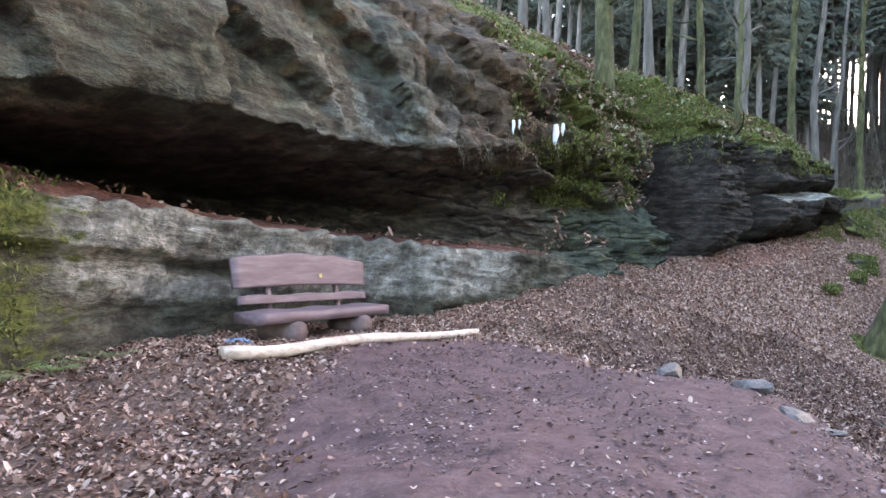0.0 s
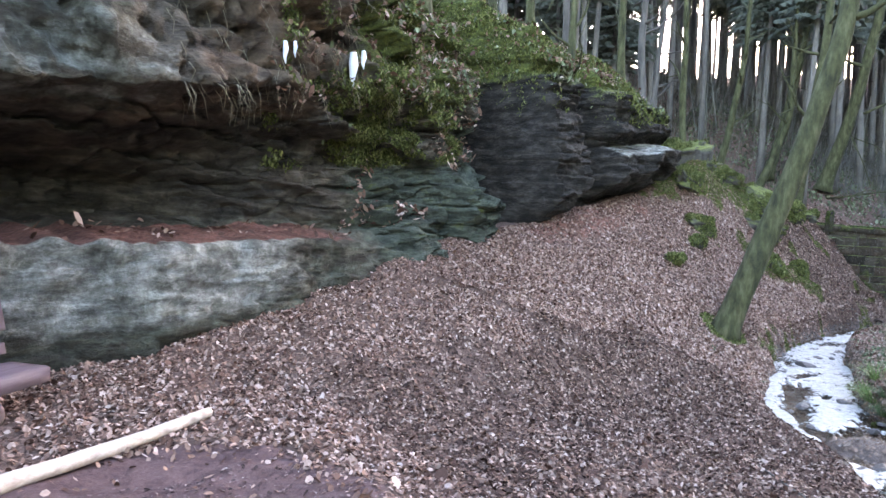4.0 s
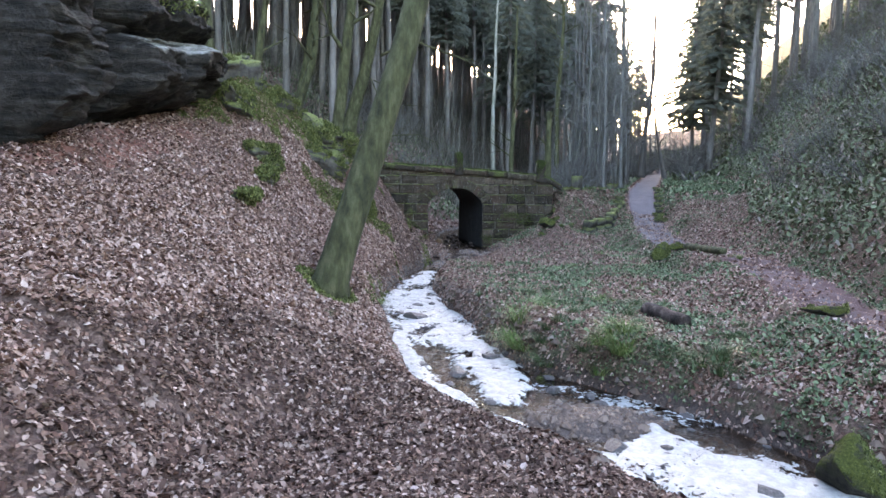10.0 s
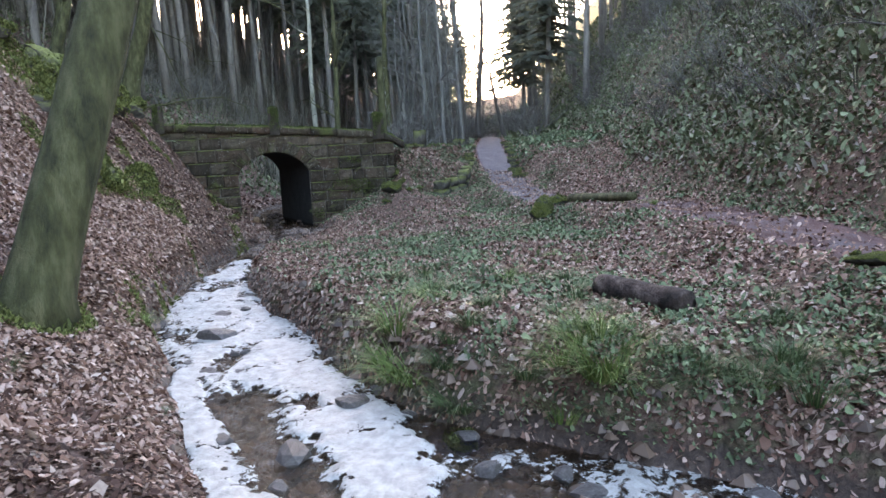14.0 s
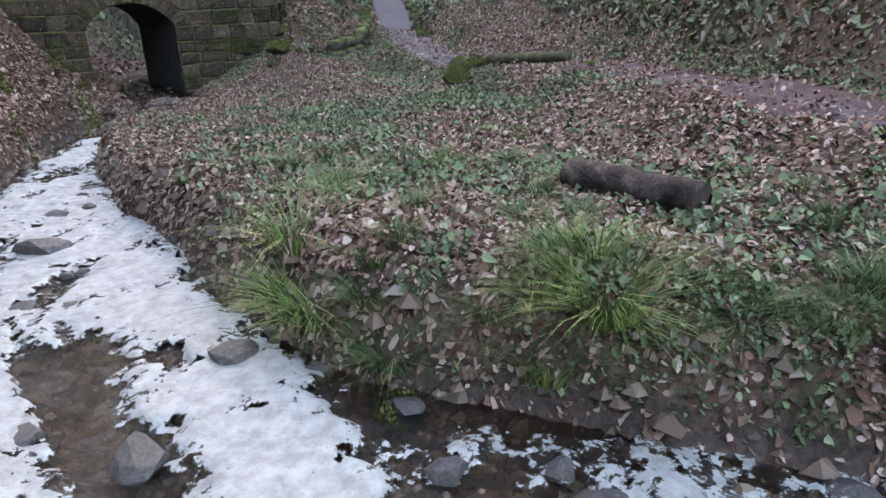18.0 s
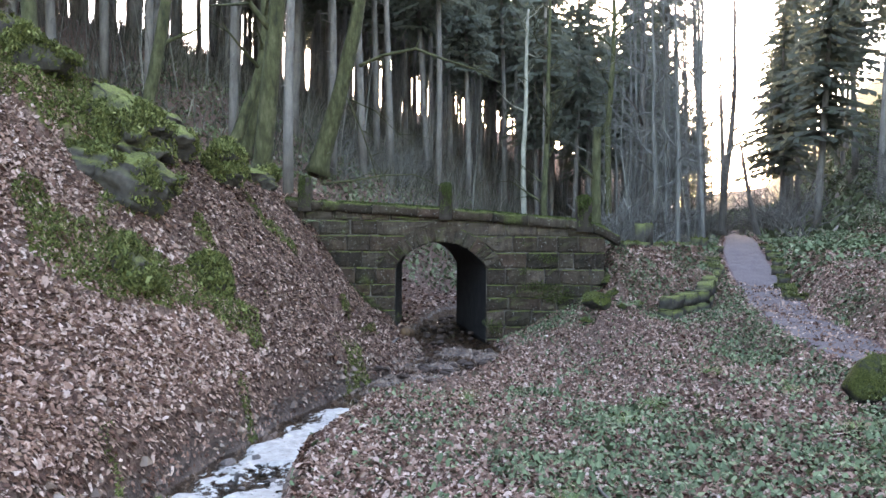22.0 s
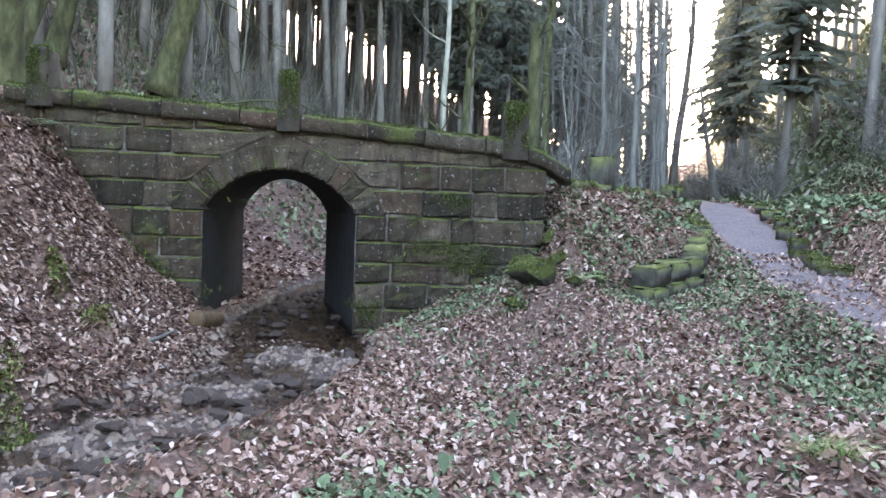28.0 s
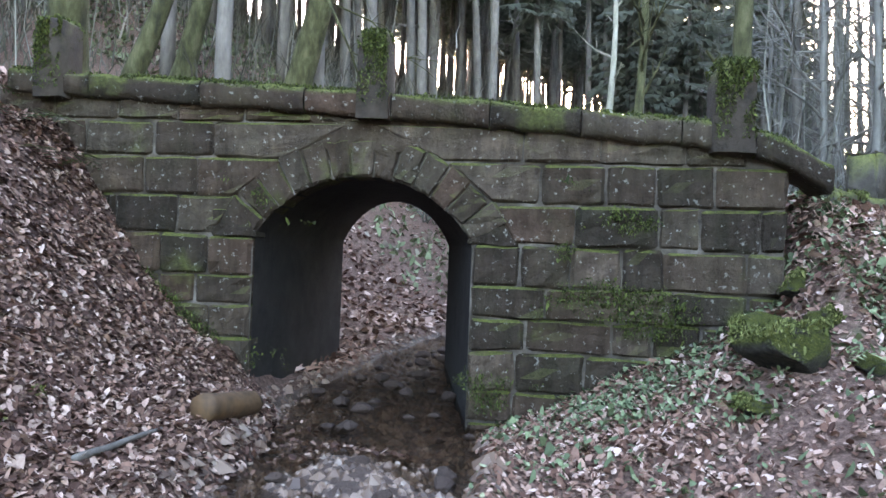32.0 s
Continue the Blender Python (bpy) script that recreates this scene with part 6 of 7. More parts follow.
def sow(rng, n, x0, x1, y0, y1, accept):
    x, y = rng.uniform(x0, x1, n), rng.uniform(y0, y1, n)
    z, cover, (edge, side, dc, behind, beyond, dk) = land(x, y)
    p = accept(x, y, cover, edge, side, dc, behind, beyond, dk)
    on = rng.random(n) < p
    return x[on], y[on], z[on]


WET_LITTER = leaf_material("wet_leaves", [(0.0, (0.026, 0.013, 0.009)), (0.4, (0.073, 0.037, 0.026)), (0.78, (0.158, 0.096, 0.068)), (1.0, (0.4, 0.3, 0.24))], 0.7)
SCRAPS = leaf_material("trodden_scraps", [(0.0, (0.04, 0.024, 0.022)), (0.6, (0.12, 0.075, 0.068)), (0.95, (0.22, 0.15, 0.135)), (1.0, (0.4, 0.33, 0.3))])


def build_litter():
    rng = np.random.default_rng(21)

    def slope(x, y, cover, edge, side, dc, behind, beyond, dk):
        p = np.where(side > 0, 1.0, 0.0) * (1 - 0.985 * cover["dirt"]) * (1 - 0.85 * cover["red"]) * (edge > 0.03) * (behind < 0.4)
        clump = smooth(-0.5, 0.4, fnoise(x * 1.3, y * 1.3, 0, 91, 3) + 0.35)
        under = 1 - smooth(1.4, 0.9, np.hypot(x + 1.86, y - 8.86)) * 0.8
        return p * (0.5 + 0.5 * clump) * under * (1 - 0.45 * smooth(-0.2, -1.0, x) * smooth(7.2, 6.2, y))

    fields = [sow(rng, n, *area, slope) for n, area in ((200000, (-5.5, 6, 0, 14.5)), (300000, (5.5, 16, 5, 17.5)), (215000, (15.5, 25.5, 12.5, 19)), (30000, (-14, 7, -9, 0.2)), (16000, (-13, -5.4, 0, 9)))]
    x, y, z = (np.concatenate(v) for v in zip(*fields))
    trod = nearest(TROD, x, y)[0] + 0.5 * fnoise(x * 0.9, y * 0.9, 0, 99, 3)
    wet = (trod < 3.1) & (x > 2.2) & (rng.random(len(x)) < 0.8)
    wet |= (x > 19.0) & (y < 17.6) & (rng.random(len(x)) < 0.75)
    wet |= (x < 1.0) & (y < 7.0) & (rng.random(len(x)) < 0.45)
    scatter("leaf_litter", "thick brown beech and oak leaf litter on the slope", "leaves", LITTER, x[~wet], y[~wet], z[~wet], 0.0235, rng, tilt=0.42, follow=True)
    scatter("trodden_leaves", "dark wet trodden leaves along the way down", "leaves", WET_LITTER, x[wet], y[wet], z[wet], 0.023, rng, tilt=0.35, follow=True)

    def meadow(x, y, cover, edge, side, dc, behind, beyond, dk):
        p = np.where(side < 0, 1.0, 0.0) * (1 - 0.85 * cover["dirt"]) * (edge > 0.01) * (0.6 + 0.4 * smooth(0.12, 0.4, edge)) * (beyond < 7)
        clump = smooth(-0.5, 0.5, fnoise(x * 0.7, y * 0.7, 0, 95, 3) + 0.1)
        return p * (0.42 + 0.58 * clump) * smooth(2.6, 0, beyond) * (1 - 0.7 * smooth(5.4, 4.4, y) * (x > 13))

    x, y, z = sow(rng, 420000, 9.5, 30, 3, 13.8, meadow)
    scatter("meadow_leaves", "fallen brown leaves on the meadow", "leaves", LITTER, x, y, z, 0.0215, rng, tilt=0.42, follow=True)
    x, y, z = sow(rng, 26000, -3, 4.5, 0.3, 7.5, lambda x, y, cover, edge, side, *r: (side > 0) * cover["dirt"] * smooth(0.9, 0.2, fnoise(x * 1.2, y * 1.2, 0, 97, 3) + 0.35))
    scatter("leaf_scraps", "small dark scraps of trodden leaves on the bare soil", "leaves", SCRAPS, x, y, z, 0.014, rng, lift=0.0, tilt=0.25)
    x, y, z = sow(rng, 130000, 9, 20, 4.5, 13, lambda x, y, cover, edge, side, *r: (side < 0) * (edge > 0.05) * smooth(0.9, 0.4, edge) * smooth(-0.35, 0.3, fnoise(x * 1.7, y * 1.7, 0, 113, 3)))
    scatter("bank_leaves", "fallen leaves lying down the bank", "leaves", LITTER, x, y, z, 0.024, rng, tilt=0.42, follow=True)
    x, y, z = sow(rng, 9000, 20.5, 25.5, 9.5, 16, lambda x, y, cover, edge, *r: (edge <= 0.1) * smooth(-0.3, 0.4, fnoise(x * 1.4, y * 1.4, 0, 117, 3)))
    scatter("bed_leaves", "sodden dark leaves between the stones of the brook bed", "leaves", WET_LITTER, x, y, z + 0.05, 0.023, rng, tilt=0.3)
    x, y, z = sow(rng, 60000, 29.5, 50, 4.5, 13, lambda x, y, cover, edge, side, dc, behind, beyond, dk: (side < 0) * (dk > 0.55) * (edge > 0.1))
    scatter("far_meadow_leaves", "fallen leaves beside the far path", "leaves", LITTER, x, y, z, 0.042, rng, tilt=0.35)
    x, y, z = sow(rng, 45000, 26.5, 42, 10, 25, lambda x, y, cover, edge, *r: (edge > 0.1) * (0.15 + 0.85 * smooth(34.0, 32.5, x + 0.4 * (y - 17))) * (1 - 0.8 * cover["dirt"]))
    scatter("far_leaves", "fallen leaves beyond the bridge", "leaves", LITTER, x, y, z, 0.05, rng, tilt=0.35)
    x, y, z = sow(rng, 14000, 2, 24, 15, 24, lambda x, y, cover, edge, side, dc, behind, *r: (behind > 3.2) * 0.8)
    scatter("hilltop_leaves", "fallen leaves on the cliff top", "leaves", LITTER, x, y, z, 0.08, rng, lift=0.03)


build_litter()

IVY_TRI = np.array([(0, 1, 3), (1, 2, 3), (0, 3, 5), (3, 4, 5)])
IVY_LEAF = np.array([(0, -0.8, 0), (0.75, -0.5, 0.1), (0.5, 0.3, 0.06), (0, 1, -0.05), (-0.5, 0.3, 0.06), (-0.75, -0.5, 0.1)])


LOW_GREEN = leaf_material("ground_ivy", [(0.0, (0.05, 0.07, 0.035)), (0.5, (0.1, 0.135, 0.07)), (0.85, (0.16, 0.2, 0.1)), (1.0, (0.26, 0.28, 0.17))], 0.75)


def build_ivy():
    rng = np.random.default_rng(31)

    def hill(x, y, cover, edge, side, dc, behind, beyond, dk):
        clump = smooth(-0.4, 0.3, fnoise(x * 0.5, y * 0.5, 0, 101, 3))
        return (side < 0) * (beyond > 0.2) * (beyond < 14) * np.maximum(0.2 + 0.8 * clump, 0.9 * smooth(4.0, 2.5, beyond) * (x < 26))

    x, y, z = sow(rng, 240000, 9, 50, -7, 6.5, hill)
    lx, ly, lz = sow(rng, 9000, 8, 42, -6, 6.5, lambda x, y, cover, edge, side, dc, behind, beyond, dk: (side < 0) * (beyond > 0.2) * (beyond < 10) * 0.8)
    fx, fy, fz = sow(rng, 40000, 44, 95, -9, 16, lambda x, y, cover, edge, side, dc, behind, beyond, dk: (side < 0) * (dk > 1.0) * 0.9)
    scatter("far_brush", "low bramble and ivy on the far valley floor", "plants", IVY, fx, fy, fz + rng.random(len(fx)) * 0.3, 0.13, rng, tilt=0.7, shape=IVY_LEAF, tris=IVY_TRI)
    bx, by, bz = sow(rng, 30000, 31, 48, 13, 32, lambda x, y, cover, edge, side, *r: (edge > 0.5) * (side > 0) * smooth(32.5, 35.0, x + 0.4 * (y - 17)) * 0.8)
    scatter("valley_brush", "low grey-green brush on the ground behind the bridge", "plants", IVY, bx, by, bz + rng.random(len(bx)) * 0.15, 0.06, rng, tilt=0.6, shape=IVY_LEAF, tris=IVY_TRI)
    scatter("hillside_leaves", "withered leaves on the hillside", "leaves", LITTER, lx, ly, lz, 0.06, rng, tilt=0.4)
    scatter("ivy", "ivy and bramble leaves covering the hillside", "ivy", IVY, x, y, z + rng.random(len(x)) ** 2 * 0.35, 0.038, rng, tilt=0.6, shape=IVY_LEAF, tris=IVY_TRI)

    def low(x, y, cover, edge, side, dc, behind, beyond, dk):
        clump = np.maximum(0.12 + 0.88 * smooth(-0.05, 0.45, fnoise(x * 0.8, y * 0.8, 0, 105, 3)), 0.75 * smooth(5.4, 4.4, y)) * (0.25 + 0.75 * smooth(0.2, 1.2, edge))
        return (side < 0) * (beyond <= 0.2) * (edge > 0.05) * clump * (1 - cover["dirt"]) * (1 - 0.1 * smooth(23.5, 25.0, x))

    x, y, z = sow(rng, 50000, 29.5, 52, 4, 12, lambda x, y, cover, edge, side, dc, behind, beyond, dk: (side < 0) * (dk > 0.7) * (0.3 + 0.7 * smooth(-0.2, 0.4, fnoise(x * 0.6, y * 0.6, 0, 107, 3))))
    scatter("far_ground_ivy", "low green ground cover beside the far path", "plants", LOW_GREEN, x, y, z + rng.random(len(x)) * 0.1, 0.045, rng, tilt=0.5, shape=IVY_LEAF, tris=IVY_TRI)
    x, y, z = sow(rng, 40000, 9.6, 12.6, 4.2, 8.6, lambda x, y, cover, edge, side, dc, *r: (side < 0) * (edge > 0.05) * smooth(0.9, 0.3, edge) * smooth(0.08, 0.35, fnoise(x * 1.6, y * 1.6, 0, 109, 3)))
    scatter("bank_plants", "small green leafy plants on the bank", "plants", LOW_GREEN, x, y, z + rng.random(len(x)) * 0.08, 0.016, rng, tilt=0.6, shape=IVY_LEAF, tris=IVY_TRI)
    x, y, z = sow(rng, 190000, 9, 30, 4, 14, low)
    scatter("ground_ivy", "low green ground cover among the leaves", "plants", LOW_GREEN, x, y, z + rng.random(len(x)) * 0.05, 0.021, rng, tilt=0.5, shape=IVY_LEAF, tris=IVY_TRI)


build_ivy()


SEDGE = leaf_material("dark_sedge", [(0.0, (0.025, 0.05, 0.015)), (0.7, (0.06, 0.1, 0.035)), (1.0, (0.14, 0.17, 0.08))], 0.5)


def tuft_mesh(seed, blades=90, height=0.3):
    rng = np.random.default_rng(seed)
    v, f = [], []
    for k in range(blades):
        a, r = rng.random() * 6.28, rng.random() ** 0.5 * 0.09
        out = np.array([math.cos(a), math.sin(a), 0])
        q = out * r
        ln, bend, w = height * rng.uniform(0.6, 1.25), rng.uniform(0.5, 1.35), rng.uniform(0.002, 0.004)
        sd = np.array([-out[1], out[0], 0]) * w
        i = len(v)
        for e in (0, 0.4, 0.75, 1.0):
            c = q + out * ln * bend * e**1.8 + np.array([0, 0, ln * (e - 0.45 * bend * e**2.4)])
            v += [c - sd * (1 - e * 0.95), c + sd * (1 - e * 0.95)]
        for j in range(3):
            f += [(i + 2 * j, i + 2 * j + 1, i + 2 * j + 3), (i + 2 * j, i + 2 * j + 3, i + 2 * j + 2)]
    me = mesh_of("grass_tuft", np.array(v), np.array(f), smooth_shade=False)
    me.materials.append(SEDGE if seed % 2 else GRASS)
    return me


TUFTS = [tuft_mesh(k, 150 + 10 * k, 0.3) for k in range(5)]
rng = np.random.default_rng(41)
CLUMPS = ((12.2, 9.25, 15, 0.2, 0, 1.15), (12.0, 8.75, 12, 0.2, 1, 1.0), (11.65, 8.6, 8, 0.14, 1, 0.9), (11.55, 7.75, 12, 0.16, 0, 1.15), (11.75, 8.0, 6, 0.14, 1, 0.8), (11.3, 7.0, 7, 0.16, 1, 0.8), (11.2, 6.6, 8, 0.18, 1, 1.0), (11.7, 6.2, 7, 0.25, 1, 0.8), (14.2, 10.4, 5, 0.15, 1, 0.6), (12.75, 7.55, 7, 0.2, 1, 0.75), (14.3, 8.2, 6, 0.2, 0, 0.6), (12.85, 8.4, 5, 0.15, 1, 0.6), (15.4, 9.35, 5, 0.25, 1, 0.5), (13.4, 9.0, 6, 0.2, 0, 0.6), (14.3, 9.3, 5, 0.12, 1, 0.75), (13.8, 9.0, 6, 0.12, 1, 0.8), (14.2, 7.8, 5, 0.15, 1, 0.7), (15.3, 7.4, 6, 0.25, 0, 0.6), (18.5, 6.3, 6, 0.3, 0, 0.5))
for cx, cy, many, wide, kind, big in CLUMPS:
    for k in range(max(3, int(many * 0.65))):
        px, py = cx + rng.normal(0, wide), cy + rng.normal(0, wide * 0.8)
        g, c, (edge, side, *_r) = land(np.array([px]), np.array([py]))
        if edge[0] < 0.05:
            continue
        ob = new("grass_tuft", TUFTS[2 * int(rng.integers(0, 2)) + kind])
        s = float(rng.uniform(0.6, 1.15)) * big
        ob.matrix_world = Matrix.LocRotScale((px, py, float(g[0]) - 0.01), Euler((rng.normal(0, 0.15), rng.normal(0, 0.15), rng.random() * 6.28)), (s * 1.3, s * 1.3, s))
        tagged(ob, "dark green sedge tuft on the bank" if kind else "tuft of long yellow-green grass on the bank", "grass", "grass tufts")
for k in range(60):
    px, py = rng.uniform(11, 26), rng.uniform(5.5, 12)
    g, c, (edge, side, *_r) = land(np.array([px]), np.array([py]))
    if edge[0] < 0.05 or c["dirt"][0] > 0.3:
        continue
    ob = new("grass_tuft", TUFTS[k % 5])
    s = float(rng.uniform(0.25, 0.5))
    ob.matrix_world = Matrix.LocRotScale((px, py, float(g[0]) - 0.01), Euler((rng.normal(0, 0.15), rng.normal(0, 0.15), rng.random() * 6.28)), (s * 1.5, s * 1.5, s))
    tagged(ob, "small green grass tuft among the meadow leaves", "grass", "grass tufts")


def build_cliff_plants():
    """Ivy, moss tussocks and caught leaves on the upper cliff."""
    rng = np.random.default_rng(55)
    P, lv, moss = CLIFF_SKIN["at"].reshape(-1, 3), CLIFF_SKIN["step"].ravel(), CLIFF_SKIN["moss"].ravel()
    X = P[:, 0]
    patch = smooth(0.0, 0.4, fnoise(X * 0.9, P[:, 1] * 0.9, P[:, 2] * 0.9, 121, 3))
    w = (X > 3) * (X < 20) * (lv > 5.5) * moss * (0.1 + patch)
    i = rng.choice(len(P), 7000, p=w / w.sum())
    q = P[i] + rng.normal(0, 0.05, (len(i), 3))
    scatter("cliff_ivy", "ivy leaves and moss sprigs hanging on the cliff", "ivy", IVY, q[:, 0], q[:, 1] - 0.03, q[:, 2], 0.035, rng, tilt=0.9, shape=IVY_LEAF, tris=IVY_TRI)
    w = (X > 2) * (lv > 6.5) * (0.1 + 0 * X) + (X > 4) * (X < 9) * (lv > 3) * 0.15 * patch + (X < 4) * (lv > 2.1) * (lv < 3.0) * 0.012
    i = rng.choice(len(P), 12000, p=w / w.sum())
    q = P[i] + rng.normal(0, 0.04, (len(i), 3))
    scatter("cliff_leaves", "withered leaves caught on the rock ledges", "leaves", LITTER, q[:, 0], q[:, 1], q[:, 2] + 0.02, 0.045, rng, tilt=0.5)


build_cliff_plants()

# ---- logs, kerb stones and small things ----
LOG_BARK = simple("wet_log_bark", [(0.36, (0.012, 0.008, 0.006)), (0.52, (0.04, 0.027, 0.022)), (0.7, (0.13, 0.1, 0.088))], 7, 0.9, 1.0, 16, None, 0.03)
CUT_WOOD = simple("orange_cut_wood", [(0.3, (0.035, 0.022, 0.013)), (0.7, (0.13, 0.075, 0.035))], 8, 0.7, 0.5, 30, None, 0.01)


def log(name, label, a, b, r, mat, seed, lift=0.75, n=14, taper=0.9, cat="log"):
    pts = []
    for k in range(n):
        t = k / (n - 1)
        x, y = a[0] + (b[0] - a[0]) * t, a[1] + (b[1] - a[1]) * t
        pts.append((x, y, 0))
    za, zb = level(*a), level(*b)
    mid = level((a[0] + b[0]) / 2, (a[1] + b[1]) / 2)
    up = max(0.0, mid - (za + zb) / 2)
    pts = [(x, y, za + (zb - za) * k / (n - 1) + up + r * lift + 0.003 * math.sin(k * 1.3)) for k, (x, y, _) in enumerate(pts)]
    rad = r * np.linspace(1, taper, n)
    rad[0] *= 0.96
    rad[-1] *= 0.96
    v, *fs = tube(pts, rad, 18, seed, 0.045)
    vv, ff = joined([(v, *fs)])
    return tagged(solid(name, vv, ff, mat), label, cat)


log("cut_log", "short dark wet log with peeling bark on the leafy meadow", (13.1, 7.42), (12.28, 6.86), 0.115, LOG_BARK, 3)
log("mossy_log", "long mossy fallen log beside the path", (21.6, 7.0), (18.7, 6.2), 0.1, BARK_MOSSY, 4, 0.8, 22, 0.75)
log("cut_log", "orange-brown cut log end beside the arch", (24.2, 14.91), (24.83, 15.1), 0.1, CUT_WOOD, 5)
log("stick", "dark dead branch on the leaf slope", (23.14, 14.62), (23.84, 14.84), 0.025, BARK, 6, 0.9, 10, 0.5, "branch")
log("stick", "thin dead branch lying on the litter", (6.2, 6.4), (6.5, 7.3), 0.015, BARK, 7, 0.9, 10, 0.5, "branch")
log("stick", "thin dead twig on the meadow", (12.1, 6.9), (11.6, 7.5), 0.014, BIRCH, 8, 0.9, 10, 0.4, "branch")
log("stick", "bent twig on the bank", (16.4, 9.3), (17.6, 9.9), 0.02, BARK, 9, 0.9, 10, 0.4, "branch")

# rough blocks: masonry corner below the ramp, posts and kerb stones
def block_mesh(size, seed, rough=0.02):
    rng = np.random.default_rng(seed)
    bm = bmesh.new()
    box(bm, size)
    bmesh.ops.bevel(bm, geom=list(bm.edges), offset=min(size) * 0.08, segments=2, affect="EDGES")
    bmesh.ops.subdivide_edges(bm, edges=list(bm.edges), cuts=2)
    for v in bm.verts:
        v.co += Vector(rng.normal(0, rough, 3)) * (0.6 + 0.4 * noise.noise(v.co * 3))
    me = bpy.data.meshes.new("block")
    bm.to_mesh(me)
    bm.free()
    me.polygons.foreach_set("use_smooth", [True] * len(me.polygons))
    me.materials.append(MOSSY_STONE)
    return me


def set_block(name, label, x, y, z, size, turn, seed, group="", cat="stone"):
    ob = new(name, block_mesh(size, seed))
    ob.matrix_world = pose(x, y, z + size[2] / 2, 0, 0, turn)
    return tagged(ob, label, cat, group)


corner = empty("masonry_corner", (27.8, 9.69, -1.86), -24)
tagged(corner, "low mossy masonry corner beside the rising path", "wall")
for q in range(14):
    ob = new("stone", block_mesh((0.5 + 0.06 * math.sin(q * 2.1), 0.32, 0.25), 400 + q))
    ob.parent = corner
    if q < 6:
        ob.matrix_local = pose(-0.2 - 0.5 * (q % 3) + 0.14 * (q // 3), 0.12 + 0.05 * (q // 3), 0.12 + 0.25 * (q // 3) - 0.04 * (q % 3), 0, 0, 3 * math.sin(q))
    else:
        e, up = (q - 6) % 4, (q - 6) // 4
        run = 0.3 + 0.56 * e + 0.2 * up
        ob.matrix_local = pose(run * 0.943, 0.1 + run * 0.332, 0.16 + 0.19 * run + 0.24 * up, 0, -10, 19 + 3 * math.cos(q))
for q, (x, y, w, h) in enumerate(((29.05, 11.15, 0.36, 0.62), (31.55, 10.1, 0.36, 0.36))):
    set_block("kerb_post", "short mossy stone post beside the path to the bridge", x, y, level(x, y) - 0.08, (w, 0.3, h), -25, 430 + q, "kerb posts", "post")
for q, (x, y, s) in enumerate(((34.2, 8.45, 0.42), (33.2, 8.35, 0.36), (32.4, 8.3, 0.4), (31.6, 8.22, 0.4), (30.9, 8.2, 0.35), (30.3, 8.15, 0.42), (29.6, 8.15, 0.36), (28.95, 8.1, 0.38), (28.3, 8.0, 0.36), (31.0, 9.75, 0.34), (30.4, 9.75, 0.3), (29.9, 9.65, 0.36), (32.6, 9.75, 0.3))):
    set_block("kerb_stone", "mossy rough kerb stone beside the path", x, y, level(x, y) - 0.06, (s, 0.26, 0.2), -20 + 25 * math.sin(q * 3), 440 + q, "kerb stones")
# low coping that leads from the bridge to the posts
for q in range(5):
    x, y = 28.15 + 0.62 * q, 11.45 - 0.24 * q
    set_block("kerb_stone", "mossy rough kerb stone beside the path", x, y, level(x, y) - 0.1, (0.58, 0.26, 0.2), -21, 460 + q, "kerb stones")
# tumbled stones at the end of the bridge wall
for q, (x, y, s) in enumerate(((25.9, 11.5, 0.23), (25.6, 11.68, 0.1), (26.45, 11.4, 0.11), (26.35, 11.8, 0.16), (27.0, 11.6, 0.12), (25.95, 11.1, 0.08), (26.6, 10.9, 0.09), (26.7, 11.8, 0.18))):
    rock("tumbled_stone", "tumbled mossy stone at the end of the bridge wall", x, y, (s * 1.15, s, s * 0.8), q + 3, BOULDERS, "tumbled stones", 0.25)
# mossy outcrops on the leaf slope
OUTCROPS = []


def crag(seed, size):
    """A craggy boulder: stepped ledges cut into a cleft block."""
    bm = bmesh.new()
    bmesh.ops.create_icosphere(bm, subdivisions=5, radius=1.0)
    co = np.array([v.co[:] for v in bm.verts])
    rng = np.random.default_rng(seed)
    co = co * (1 + 0.3 * fnoise(co[:, 0] * 1.3 + seed * 5, co[:, 1] * 1.3, co[:, 2] * 1.3, seed, 3))[:, None]
    for _ in range(10):
        n = rng.normal(size=3)
        n /= np.linalg.norm(n)
        co = co - np.clip(co @ n - rng.uniform(0.4, 0.8), 0, None)[:, None] * n
    bed = np.floor(co[:, 2] * 3.2 + 0.4 * fnoise(co[:, 0] * 1.5, co[:, 1] * 1.5, 0, seed + 1, 2))
    cell = lattice(np.floor(co[:, 0] * 1.4 + seed).astype(np.int64), np.floor(co[:, 1] * 1.4).astype(np.int64), bed.astype(np.int64), seed)
    co[:, :2] *= (0.72 + 0.5 * cell)[:, None]
    co = co * (1 + 0.09 * fnoise(co[:, 0] * 5, co[:, 1] * 5, co[:, 2] * 7, seed + 2, 3))[:, None] * np.array(size)
    for v, c in zip(bm.verts, co):
        v.co = c
    me = bpy.data.meshes.new("crag")
    bm.to_mesh(me)
    bm.free()
    me.polygons.foreach_set("use_smooth", [True] * len(me.polygons))
    me.materials.append(MOSSY_STONE)
    return me


